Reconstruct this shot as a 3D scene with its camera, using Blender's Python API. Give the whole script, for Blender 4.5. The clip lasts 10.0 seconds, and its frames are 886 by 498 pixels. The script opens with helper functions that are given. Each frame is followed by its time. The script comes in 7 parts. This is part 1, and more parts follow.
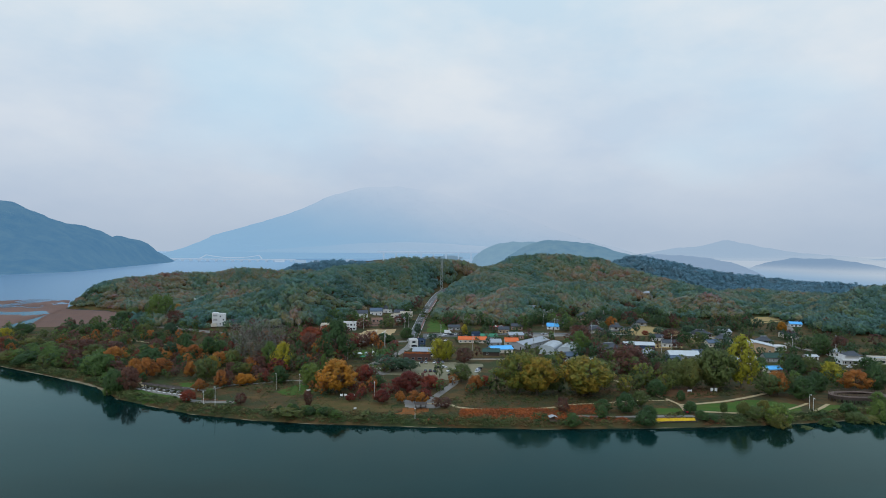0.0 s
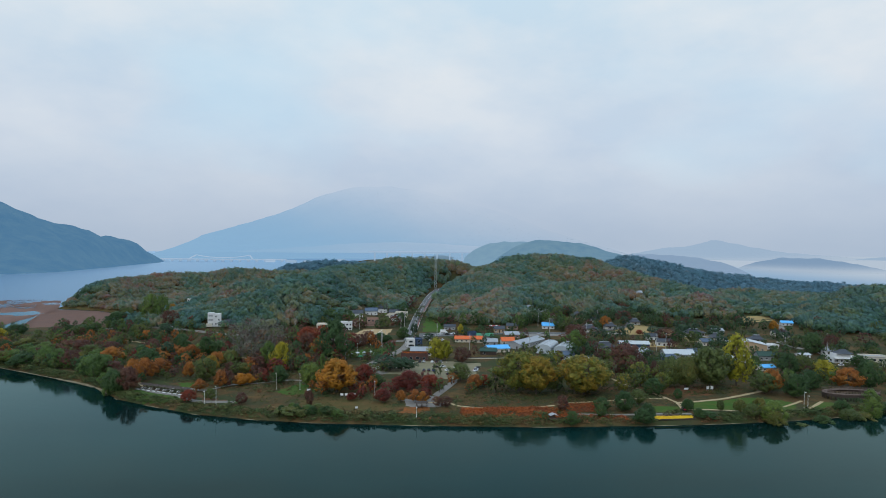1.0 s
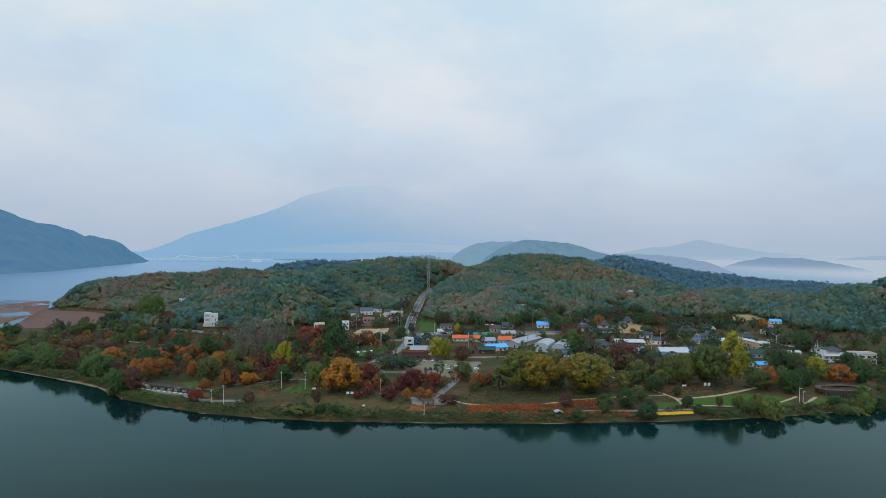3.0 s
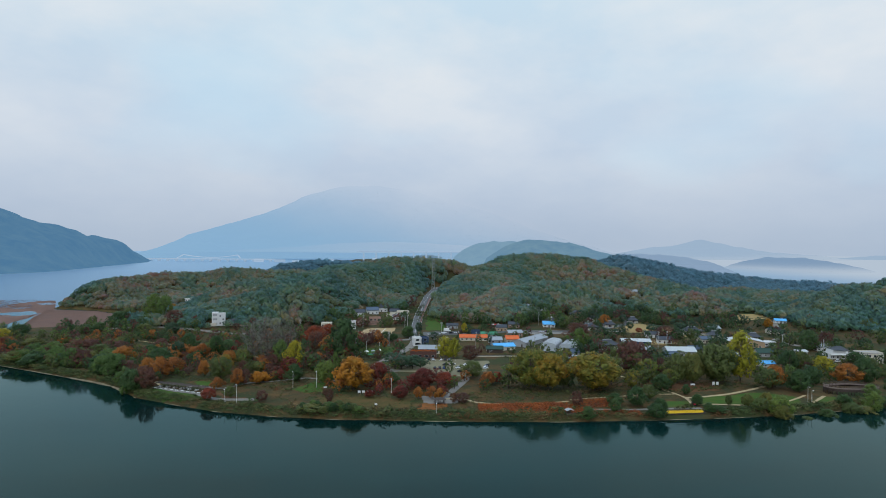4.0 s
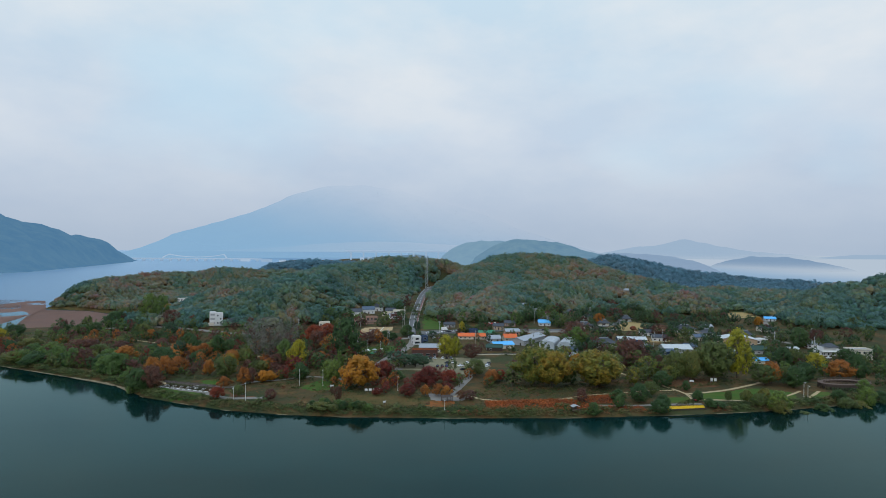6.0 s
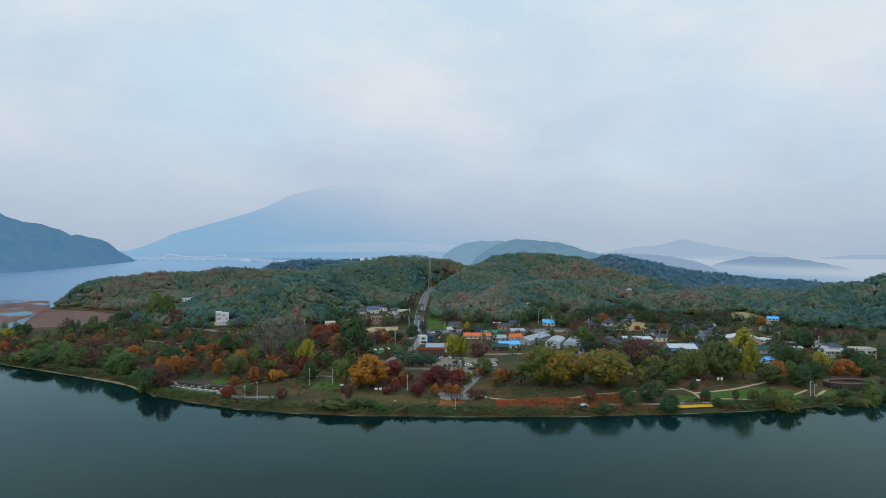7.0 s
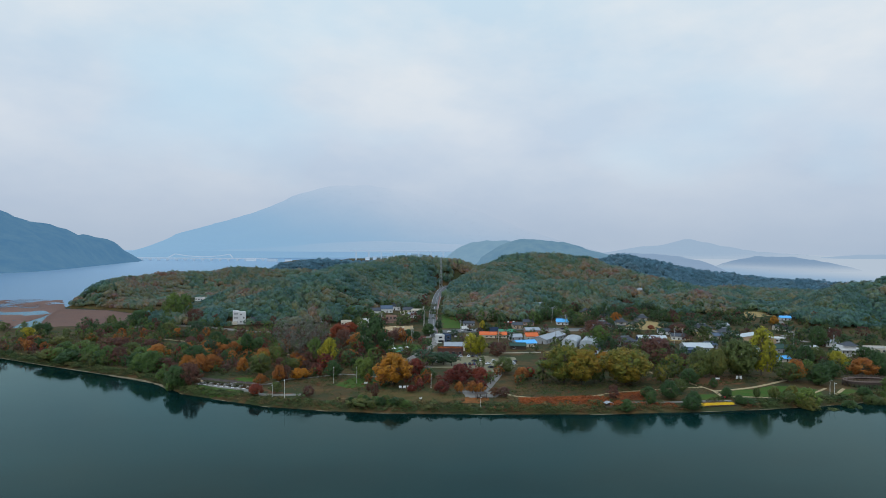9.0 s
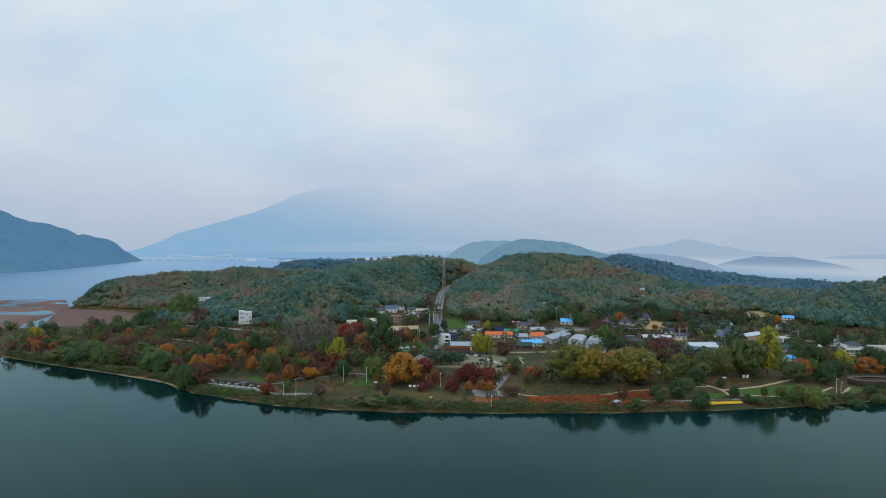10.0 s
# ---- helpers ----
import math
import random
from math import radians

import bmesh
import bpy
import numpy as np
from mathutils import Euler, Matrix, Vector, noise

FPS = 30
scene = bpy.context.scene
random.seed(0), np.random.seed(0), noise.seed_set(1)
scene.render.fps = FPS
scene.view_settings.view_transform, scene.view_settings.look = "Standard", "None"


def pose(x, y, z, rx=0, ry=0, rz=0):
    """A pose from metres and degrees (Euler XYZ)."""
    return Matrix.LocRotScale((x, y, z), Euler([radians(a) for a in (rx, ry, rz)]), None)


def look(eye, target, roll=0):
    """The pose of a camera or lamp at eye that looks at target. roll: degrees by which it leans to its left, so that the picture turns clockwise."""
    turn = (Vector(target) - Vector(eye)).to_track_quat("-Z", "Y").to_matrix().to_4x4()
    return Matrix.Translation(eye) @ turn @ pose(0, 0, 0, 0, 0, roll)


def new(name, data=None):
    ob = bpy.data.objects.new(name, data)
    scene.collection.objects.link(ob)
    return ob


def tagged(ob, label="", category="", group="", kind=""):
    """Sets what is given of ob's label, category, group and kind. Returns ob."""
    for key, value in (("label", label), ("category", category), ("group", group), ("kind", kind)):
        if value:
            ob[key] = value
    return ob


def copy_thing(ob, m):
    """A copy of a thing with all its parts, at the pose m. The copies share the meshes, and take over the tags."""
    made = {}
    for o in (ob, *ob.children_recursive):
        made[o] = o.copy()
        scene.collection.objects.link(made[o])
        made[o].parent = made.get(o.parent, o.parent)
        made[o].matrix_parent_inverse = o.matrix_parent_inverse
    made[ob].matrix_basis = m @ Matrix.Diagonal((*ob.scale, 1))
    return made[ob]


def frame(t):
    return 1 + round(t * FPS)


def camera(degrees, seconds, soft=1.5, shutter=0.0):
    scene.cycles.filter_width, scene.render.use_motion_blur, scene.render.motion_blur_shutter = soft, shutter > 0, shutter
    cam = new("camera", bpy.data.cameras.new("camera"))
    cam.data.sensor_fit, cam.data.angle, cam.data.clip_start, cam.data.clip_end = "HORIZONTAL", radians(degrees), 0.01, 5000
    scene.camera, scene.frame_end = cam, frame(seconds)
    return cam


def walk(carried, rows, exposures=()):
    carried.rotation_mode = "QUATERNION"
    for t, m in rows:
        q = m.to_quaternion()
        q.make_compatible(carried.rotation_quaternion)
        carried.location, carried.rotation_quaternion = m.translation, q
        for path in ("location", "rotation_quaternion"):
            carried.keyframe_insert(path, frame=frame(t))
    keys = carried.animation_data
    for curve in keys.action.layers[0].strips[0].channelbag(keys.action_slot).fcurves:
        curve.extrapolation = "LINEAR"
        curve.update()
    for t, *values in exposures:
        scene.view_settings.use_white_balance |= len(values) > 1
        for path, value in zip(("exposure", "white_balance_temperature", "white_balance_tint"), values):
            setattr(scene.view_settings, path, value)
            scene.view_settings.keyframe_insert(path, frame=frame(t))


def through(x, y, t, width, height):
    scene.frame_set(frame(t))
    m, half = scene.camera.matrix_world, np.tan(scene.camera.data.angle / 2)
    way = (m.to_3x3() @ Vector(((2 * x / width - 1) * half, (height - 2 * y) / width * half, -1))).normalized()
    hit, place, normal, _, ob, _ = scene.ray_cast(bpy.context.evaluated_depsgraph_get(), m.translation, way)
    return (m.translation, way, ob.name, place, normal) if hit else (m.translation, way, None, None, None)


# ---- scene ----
cam = camera(70.4, 10.0, soft=0.92)
PATH = [
    (0, (0.003, 0.18, 82.103), (0.019, 2.18, 82.086), 0.53),
    (0.5, (-2.628, -0.849, 82.1), (-2.597, 1.151, 82.083), 0.53),
    (1, (-5.251, -1.907, 82.097), (-5.203, 0.092, 82.08), 0.53),
    (1.5, (-7.854, -2.983, 82.099), (-7.789, -0.984, 82.082), 0.53),
    (2, (-10.496, -4.053, 82.1), (-10.413, -2.055, 82.083), 0.53),
    (2.5, (-13.139, -5.126, 82.106), (-13.042, -3.129, 82.089), 0.53),
    (4, (-21.316, -8.138, 82.118), (-21.221, -6.14, 82.1), 0.53),
    (4.5, (-24.124, -9.129, 82.119), (-24.023, -7.131, 82.1), 0.53),
    (5, (-26.992, -10.13, 82.107), (-26.875, -8.133, 82.089), 0.53),
    (5.5, (-29.879, -11.149, 82.098), (-29.745, -9.154, 82.079), 0.53),
    (7, (-38.611, -14.063, 82.107), (-38.464, -12.069, 82.088), 0.53),
    (7.5, (-41.522, -14.969, 82.096), (-41.377, -12.975, 82.077), 0.53),
    (8, (-44.428, -15.82, 82.089), (-44.284, -13.826, 82.069), 0.53),
    (8.5, (-47.377, -16.645, 82.073), (-47.235, -14.65, 82.053), 0.53),
    (9, (-50.402, -17.468, 82.069), (-50.262, -15.474, 82.049), 0.53),
    (9.5, (-53.503, -18.339, 82.07), (-53.36, -16.345, 82.05), 0.53),
    (10, (-56.623, -19.25, 82.064), (-56.478, -17.255, 82.044), 0.53),
]
walk(cam, [(t, look(eye, target, roll)) for t, eye, target, roll in PATH])

# ---- sky and sun: a bright, thin overcast ----
SUN_UP, SUN_TURN = radians(48), radians(205)
world = bpy.data.worlds.new("sky")
scene.world = world
world.use_nodes = True
wt = world.node_tree
wt.nodes.clear()


def node(tree, kind, **inputs):
    n = tree.nodes.new(kind)
    for key, value in inputs.items():
        slot = int(key[1:]) if key[0] == "i" and key[1:].isdigit() else key.replace("_", " ")
        n.inputs[slot].default_value = value
    return n


def ramp(tree, source, stops):
    r = tree.nodes.new("ShaderNodeValToRGB")
    while len(r.color_ramp.elements) < len(stops):
        r.color_ramp.elements.new(0.5)
    for e, (at, colour) in zip(r.color_ramp.elements, stops):
        e.position, e.color = at, (*colour, 1)
    tree.links.new(source, r.inputs["Fac"])
    return r.outputs["Color"]


def blend(tree, factor, a, b, how="MIX"):
    m = tree.nodes.new("ShaderNodeMix")
    m.data_type, m.blend_type = "RGBA", how
    for slot, value in ((0, factor), (6, a), (7, b)):
        if isinstance(value, (int, float)):
            m.inputs[slot].default_value = value
        elif isinstance(value, tuple):
            m.inputs[slot].default_value = (*value, 1)
        else:
            tree.links.new(value, m.inputs[slot])
    return m.outputs[2]


def noise_of(tree, vector, scale, detail=4, rough=0.55):
    n = node(tree, "ShaderNodeTexNoise", Scale=scale, Detail=detail, Roughness=rough)
    if vector is not None:
        tree.links.new(vector, n.inputs["Vector"])
    return n.outputs["Fac"]


sky = wt.nodes.new("ShaderNodeTexSky")
sky.sky_type, sky.sun_disc, sky.sun_elevation, sky.sun_rotation = "NISHITA", False, SUN_UP, SUN_TURN
sky.air_density, sky.dust_density = 1.0, 3.0
clear = blend(wt, 1.0, sky.outputs["Color"], (0.10, 0.10, 0.10), "MULTIPLY")
coord = wt.nodes.new("ShaderNodeTexCoord").outputs["Generated"]
split = wt.nodes.new("ShaderNodeSeparateXYZ")
wt.links.new(coord, split.inputs[0])
# the cloud: paler and warmer where it thins, lavender-grey low down
low = ramp(wt, split.outputs["Z"], [(0.0, (0.43, 0.53, 0.67)), (0.06, (0.46, 0.56, 0.71)), (0.16, (0.57, 0.67, 0.80)), (0.36, (0.61, 0.77, 0.89)), (0.55, (0.62, 0.87, 1.14)), (1.0, (0.78, 1.22, 1.80))])
stretch = wt.nodes.new("ShaderNodeMapping")
stretch.inputs["Scale"].default_value = (1.0, 1.0, 2.1)
wt.links.new(coord, stretch.inputs["Vector"])
patches = ramp(wt, noise_of(wt, stretch.outputs[0], 3.2, 5, 0.55), [(0.38, (0, 0, 0)), (0.66, (1, 1, 1))])
lift = ramp(wt, split.outputs["Z"], [(0.02, (0.15, 0.15, 0.15)), (0.3, (1, 1, 1))])
patches = blend(wt, 1.0, patches, lift, "MULTIPLY")
cloud = blend(wt, patches, low, blend(wt, 0.72, low, (0.88, 0.89, 0.895)))
thin = ramp(wt, noise_of(wt, stretch.outputs[0], 2.0, 3, 0.5), [(0.52, (0, 0, 0)), (0.70, (0.8, 0.8, 0.8))])
cover = blend(wt, thin, cloud, blend(wt, 0.55, cloud, (0.53, 0.78, 0.95)))
mixed = blend(wt, 0.08, cover, clear)
back = node(wt, "ShaderNodeBackground", Strength=1.0)
wt.links.new(mixed, back.inputs["Color"])
out = wt.nodes.new("ShaderNodeOutputWorld")
wt.links.new(back.outputs[0], out.inputs["Surface"])

sun = bpy.data.lights.new("sun", "SUN")
sun.energy, sun.angle, sun.color = 1.0, radians(35), (0.92, 0.98, 1.0)
sun_ob = new("sun", sun)
sun_ob.matrix_world = pose(0, 0, 400, 90 - math.degrees(SUN_UP), 0, -math.degrees(SUN_TURN) + 180)
# ---- materials ----
def material(name):
    m = bpy.data.materials.new(name)
    m.use_nodes = True
    t = m.node_tree
    return m, t, t.nodes["Principled BSDF"]


def place(tree, kind="Object"):
    return tree.nodes.new("ShaderNodeTexCoord").outputs[kind]


def bump(tree, shader, height, strength, distance):
    b = node(tree, "ShaderNodeBump", Strength=strength, Distance=distance)
    tree.links.new(height, b.inputs["Height"])
    tree.links.new(b.outputs[0], shader.inputs["Normal"])


def leafy_normal(tree, shader, share):
    """Leaves catch light as one rounded mass: turn the shading normal towards the crown's own swell."""
    a = tree.nodes.new("ShaderNodeAttribute")
    a.attribute_name = "bulge"
    turn = tree.nodes.new("ShaderNodeVectorTransform")
    turn.vector_type, turn.convert_from, turn.convert_to = "NORMAL", "OBJECT", "WORLD"
    tree.links.new(a.outputs["Vector"], turn.inputs[0])
    mix = tree.nodes.new("ShaderNodeMix")
    mix.data_type = "VECTOR"
    mix.inputs[0].default_value = share
    tree.links.new(tree.nodes.new("ShaderNodeNewGeometry").outputs["Normal"], mix.inputs[4])
    tree.links.new(turn.outputs[0], mix.inputs[5])
    unit = tree.nodes.new("ShaderNodeVectorMath")
    unit.operation = "NORMALIZE"
    tree.links.new(mix.outputs[1], unit.inputs[0])
    for s in shader:
        tree.links.new(unit.outputs[0], s.inputs["Normal"])


def leaf_mottle(tree, colour, low, high):
    """Each tuft of leaves a little lighter or darker than the next."""
    own = tree.nodes.new("ShaderNodeNewGeometry").outputs["Random Per Island"]
    return blend(tree, 1.0, colour, blend(tree, own, (low, low, low), (high, high, high)), "MULTIPLY")


def surface(name, colour, colour2=None, rough=0.8, scale=0.6, metal=0.0, grain=0.15, spec=0.4):
    """Paint, wall, roof or stone with stains at two scales and a fine relief."""
    m, t, p = material(name)
    colour2 = colour2 or tuple(c * 0.72 for c in colour)
    v = place(t)
    big = ramp(t, noise_of(t, v, scale, 5, 0.6), [(0.35, (0, 0, 0)), (0.68, (1, 1, 1))])
    fine = noise_of(t, v, scale * 14, 3, 0.6)
    c = blend(t, big, colour, colour2)
    c = blend(t, 0.25, c, blend(t, fine, tuple(k * 0.6 for k in colour), tuple(min(1, k * 1.25) for k in colour)))
    t.links.new(c, p.inputs["Base Color"])
    p.inputs["Roughness"].default_value, p.inputs["Metallic"].default_value = rough, metal
    p.inputs["Specular IOR Level"].default_value = spec
    bump(t, p, fine, grain, 0.02)
    return m


def foliage(name, stops, scale=0.5, through=0.25):
    """Leaves: a tree's own tint, lighter and darker clumps, a little light coming through."""
    m, t, p = material(name)
    own = t.nodes.new("ShaderNodeObjectInfo").outputs["Random"]
    v = t.nodes.new("ShaderNodeNewGeometry").outputs["Position"]
    clump = noise_of(t, v, scale, 3, 0.6)
    tree = blend(t, 0.6, own, noise_of(t, v, 0.09, 1, 0.5))
    c = ramp(t, blend(t, 0.45, tree, clump), stops)
    c = blend(t, 0.6, c, blend(t, noise_of(t, v, scale * 5, 2, 0.5), tuple([0.62] * 3), tuple([1.45] * 3)), "MULTIPLY")
    c = leaf_mottle(t, c, 0.84, 1.2)
    t.links.new(c, p.inputs["Base Color"])
    p.inputs["Roughness"].default_value, p.inputs["Specular IOR Level"].default_value = 0.6, 0.25
    # a trace of blue sheen stands in for haze on the leaves
    p.inputs["Sheen Weight"].default_value, p.inputs["Sheen Roughness"].default_value, p.inputs["Sheen Tint"].default_value = 0.04, 0.5, (0.5, 0.75, 1.0, 1)
    tr = t.nodes.new("ShaderNodeBsdfTranslucent")
    t.links.new(c, tr.inputs["Color"])
    leafy_normal(t, [p], 0.7)
    mix = node(t, "ShaderNodeMixShader", Fac=through)
    t.links.new(p.outputs[0], mix.inputs[1])
    t.links.new(tr.outputs[0], mix.inputs[2])
    t.links.new(mix.outputs[0], t.nodes["Material Output"].inputs["Surface"])
    return m


LEAF = {
    "maple": foliage("leaves_orange", [(0.2, (0.170, 0.060, 0.020)), (0.5, (0.340, 0.115, 0.020)), (0.8, (0.420, 0.200, 0.025))]),
    "red_maple": foliage("leaves_red", [(0.22, (0.075, 0.024, 0.018)), (0.45, (0.160, 0.028, 0.017)), (0.63, (0.270, 0.052, 0.016)), (0.82, (0.370, 0.110, 0.020))]),
    "plum": foliage("leaves_maroon", [(0.2, (0.066, 0.033, 0.026)), (0.5, (0.125, 0.048, 0.032)), (0.8, (0.215, 0.098, 0.036))]),
    "amber": foliage("leaves_amber", [(0.2, (0.15, 0.12, 0.018)), (0.5, (0.40, 0.165, 0.014)), (0.8, (0.52, 0.185, 0.014))], scale=0.35),
    "ginkgo": foliage("leaves_yellow", [(0.2, (0.190, 0.210, 0.018)), (0.5, (0.340, 0.290, 0.018)), (0.8, (0.440, 0.320, 0.020))]),
    "zelkova": foliage("leaves_gold_green", [(0.25, (0.040, 0.085, 0.020)), (0.43, (0.125, 0.140, 0.020)), (0.56, (0.260, 0.175, 0.018)), (0.74, (0.370, 0.140, 0.014))], scale=0.3),
    "olive": foliage("leaves_olive", [(0.2, (0.050, 0.078, 0.024)), (0.5, (0.100, 0.125, 0.030)), (0.8, (0.220, 0.165, 0.032))]),
    "green": foliage("leaves_green", [(0.2, (0.052, 0.096, 0.020)), (0.5, (0.100, 0.155, 0.028)), (0.8, (0.180, 0.210, 0.032))]),
    "willow": foliage("leaves_willow", [(0.2, (0.050, 0.092, 0.024)), (0.5, (0.088, 0.150, 0.032)), (0.8, (0.150, 0.200, 0.038))]),
    "broadleaf": foliage("leaves_dark_green", [(0.2, (0.026, 0.056, 0.018)), (0.5, (0.044, 0.088, 0.023)), (0.8, (0.085, 0.122, 0.028))]),
    "pine": foliage("needles", [(0.2, (0.024, 0.055, 0.031)), (0.5, (0.045, 0.086, 0.043)), (0.8, (0.067, 0.117, 0.054))]),
    "bare": foliage("twigs", [(0.2, (0.130, 0.128, 0.122)), (0.5, (0.165, 0.158, 0.142)), (0.8, (0.180, 0.172, 0.120))], through=0.0),
}
BARK = surface("bark", (0.10, 0.075, 0.055), rough=0.9, scale=1.5)

# woods on the hills: one tint to a crown
def canopy(name, stops):
    m, t, p = material(name)
    tint = t.nodes.new("ShaderNodeAttribute")
    tint.attribute_name = "tint"
    c = ramp(t, tint.outputs["Fac"], stops)
    c = blend(t, 0.4, c, blend(t, noise_of(t, place(t), 0.35, 5, 0.7), (0.5, 0.5, 0.5), (1.5, 1.5, 1.5)), "MULTIPLY")
    c = blend(t, 0.5, c, blend(t, noise_of(t, place(t), 0.03, 3, 0.5), (0.45, 0.45, 0.45), (1.55, 1.55, 1.55)), "MULTIPLY")
    c = leaf_mottle(t, c, 0.88, 1.14)
    t.links.new(c, p.inputs["Base Color"])
    p.inputs["Roughness"].default_value, p.inputs["Specular IOR Level"].default_value = 0.85, 0.15
    # blue sheen lifts the crowns in place of haze over the hills
    p.inputs["Sheen Weight"].default_value, p.inputs["Sheen Roughness"].default_value, p.inputs["Sheen Tint"].default_value = 0.36, 0.65, (0.44, 0.70, 1.0, 1)
    soft = t.nodes.new("ShaderNodeBsdfTranslucent")
    t.links.new(c, soft.inputs["Color"])
    leafy_normal(t, [p], 0.9)
    mix = node(t, "ShaderNodeMixShader", Fac=0.25)
    t.links.new(p.outputs[0], mix.inputs[1])
    t.links.new(soft.outputs[0], mix.inputs[2])
    t.links.new(mix.outputs[0], t.nodes["Material Output"].inputs["Surface"])
    return m


# haze is painted into both palettes: oaks lightened, conifers paler and blue
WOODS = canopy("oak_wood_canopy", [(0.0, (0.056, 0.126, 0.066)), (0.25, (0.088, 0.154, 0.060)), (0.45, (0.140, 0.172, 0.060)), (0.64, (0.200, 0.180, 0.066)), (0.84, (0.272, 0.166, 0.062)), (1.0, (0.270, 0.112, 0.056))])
HAZED_CONIFERS = canopy("hazed_conifer_canopy", [(0.0, (0.075, 0.175, 0.215)), (0.5, (0.095, 0.190, 0.225)), (0.8, (0.125, 0.190, 0.205)), (1.0, (0.160, 0.175, 0.170))])

# ground: grass going brown, leaf litter, bare earth
GROUND, t, p = material("ground_cover")
v = place(t)
wide = noise_of(t, v, 0.03, 5, 0.62)
near = noise_of(t, v, 0.11, 5, 0.65)
fine = noise_of(t, v, 1.4, 3, 0.6)
c = ramp(t, wide, [(0.30, (0.030, 0.050, 0.017)), (0.41, (0.044, 0.050, 0.018)), (0.49, (0.090, 0.050, 0.021)), (0.56, (0.115, 0.068, 0.026)), (0.66, (0.033, 0.052, 0.018))])
c = blend(t, ramp(t, near, [(0.4, (0, 0, 0)), (0.62, (1, 1, 1))]), c, (0.044, 0.046, 0.021))
c = blend(t, 0.6, c, blend(t, fine, (0.608, 0.630, 0.720), (1.4, 1.4, 1.4)), "MULTIPLY")
t.links.new(c, p.inputs["Base Color"])
p.inputs["Roughness"].default_value, p.inputs["Specular IOR Level"].default_value = 0.95, 0.1
bump(t, p, fine, 0.6, 0.3)

# water: dark green river, faint wind ripples in drifting patches, its gloss stained green by the murk
WATER, t, p = material("river_water")
v = place(t)


def drawn_out(tree, vector, share):
    """Coordinates for bands drawn out along the stream."""
    n = tree.nodes.new("ShaderNodeMapping")
    n.inputs["Scale"].default_value = (share, 1.0, 1.0)
    tree.links.new(vector, n.inputs["Vector"])
    return n.outputs[0]


# the open lake beyond the headland: ruffled by wind, haze painted in as blue
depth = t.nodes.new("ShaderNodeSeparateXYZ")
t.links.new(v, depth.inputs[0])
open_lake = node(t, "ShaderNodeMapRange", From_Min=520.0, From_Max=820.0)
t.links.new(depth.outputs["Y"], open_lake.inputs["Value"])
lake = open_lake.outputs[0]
breeze_and_gleam = noise_of(t, drawn_out(t, v, 0.45), 0.011, 4, 0.6)
calm = ramp(t, breeze_and_gleam, [(0.38, (0.03, 0.03, 0.03)), (0.68, (0.13, 0.13, 0.13))])
# paler body colour in patches paints in reflections of brighter cloud
painted_gleam = ramp(t, breeze_and_gleam, [(0.36, (0.0012, 0.009, 0.008)), (0.66, (0.003, 0.020, 0.019))])
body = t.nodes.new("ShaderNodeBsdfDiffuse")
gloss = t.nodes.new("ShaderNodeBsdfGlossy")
# body and gloss turn blue over the lake in place of haze
t.links.new(blend(t, lake, painted_gleam, (0.036, 0.100, 0.165)), body.inputs["Color"])
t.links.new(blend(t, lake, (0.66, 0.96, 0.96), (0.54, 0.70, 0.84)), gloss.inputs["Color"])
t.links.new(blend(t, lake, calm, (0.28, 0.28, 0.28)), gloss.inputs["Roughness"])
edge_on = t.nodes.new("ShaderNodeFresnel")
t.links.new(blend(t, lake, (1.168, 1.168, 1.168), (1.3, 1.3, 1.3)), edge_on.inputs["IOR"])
stream = drawn_out(t, v, 0.35)
wave = blend(t, 0.35, noise_of(t, stream, 0.5, 4, 0.55), noise_of(t, stream, 0.08, 3, 0.5))
ripple = node(t, "ShaderNodeBump", Strength=0.12, Distance=0.35)
t.links.new(wave, ripple.inputs["Height"])
for end in (gloss, edge_on):
    t.links.new(ripple.outputs[0], end.inputs["Normal"])
surface_mix = t.nodes.new("ShaderNodeMixShader")
t.links.new(edge_on.outputs[0], surface_mix.inputs[0])
t.links.new(body.outputs[0], surface_mix.inputs[1])
t.links.new(gloss.outputs[0], surface_mix.inputs[2])
t.links.new(surface_mix.outputs[0], t.nodes["Material Output"].inputs["Surface"])
t.nodes.remove(p)


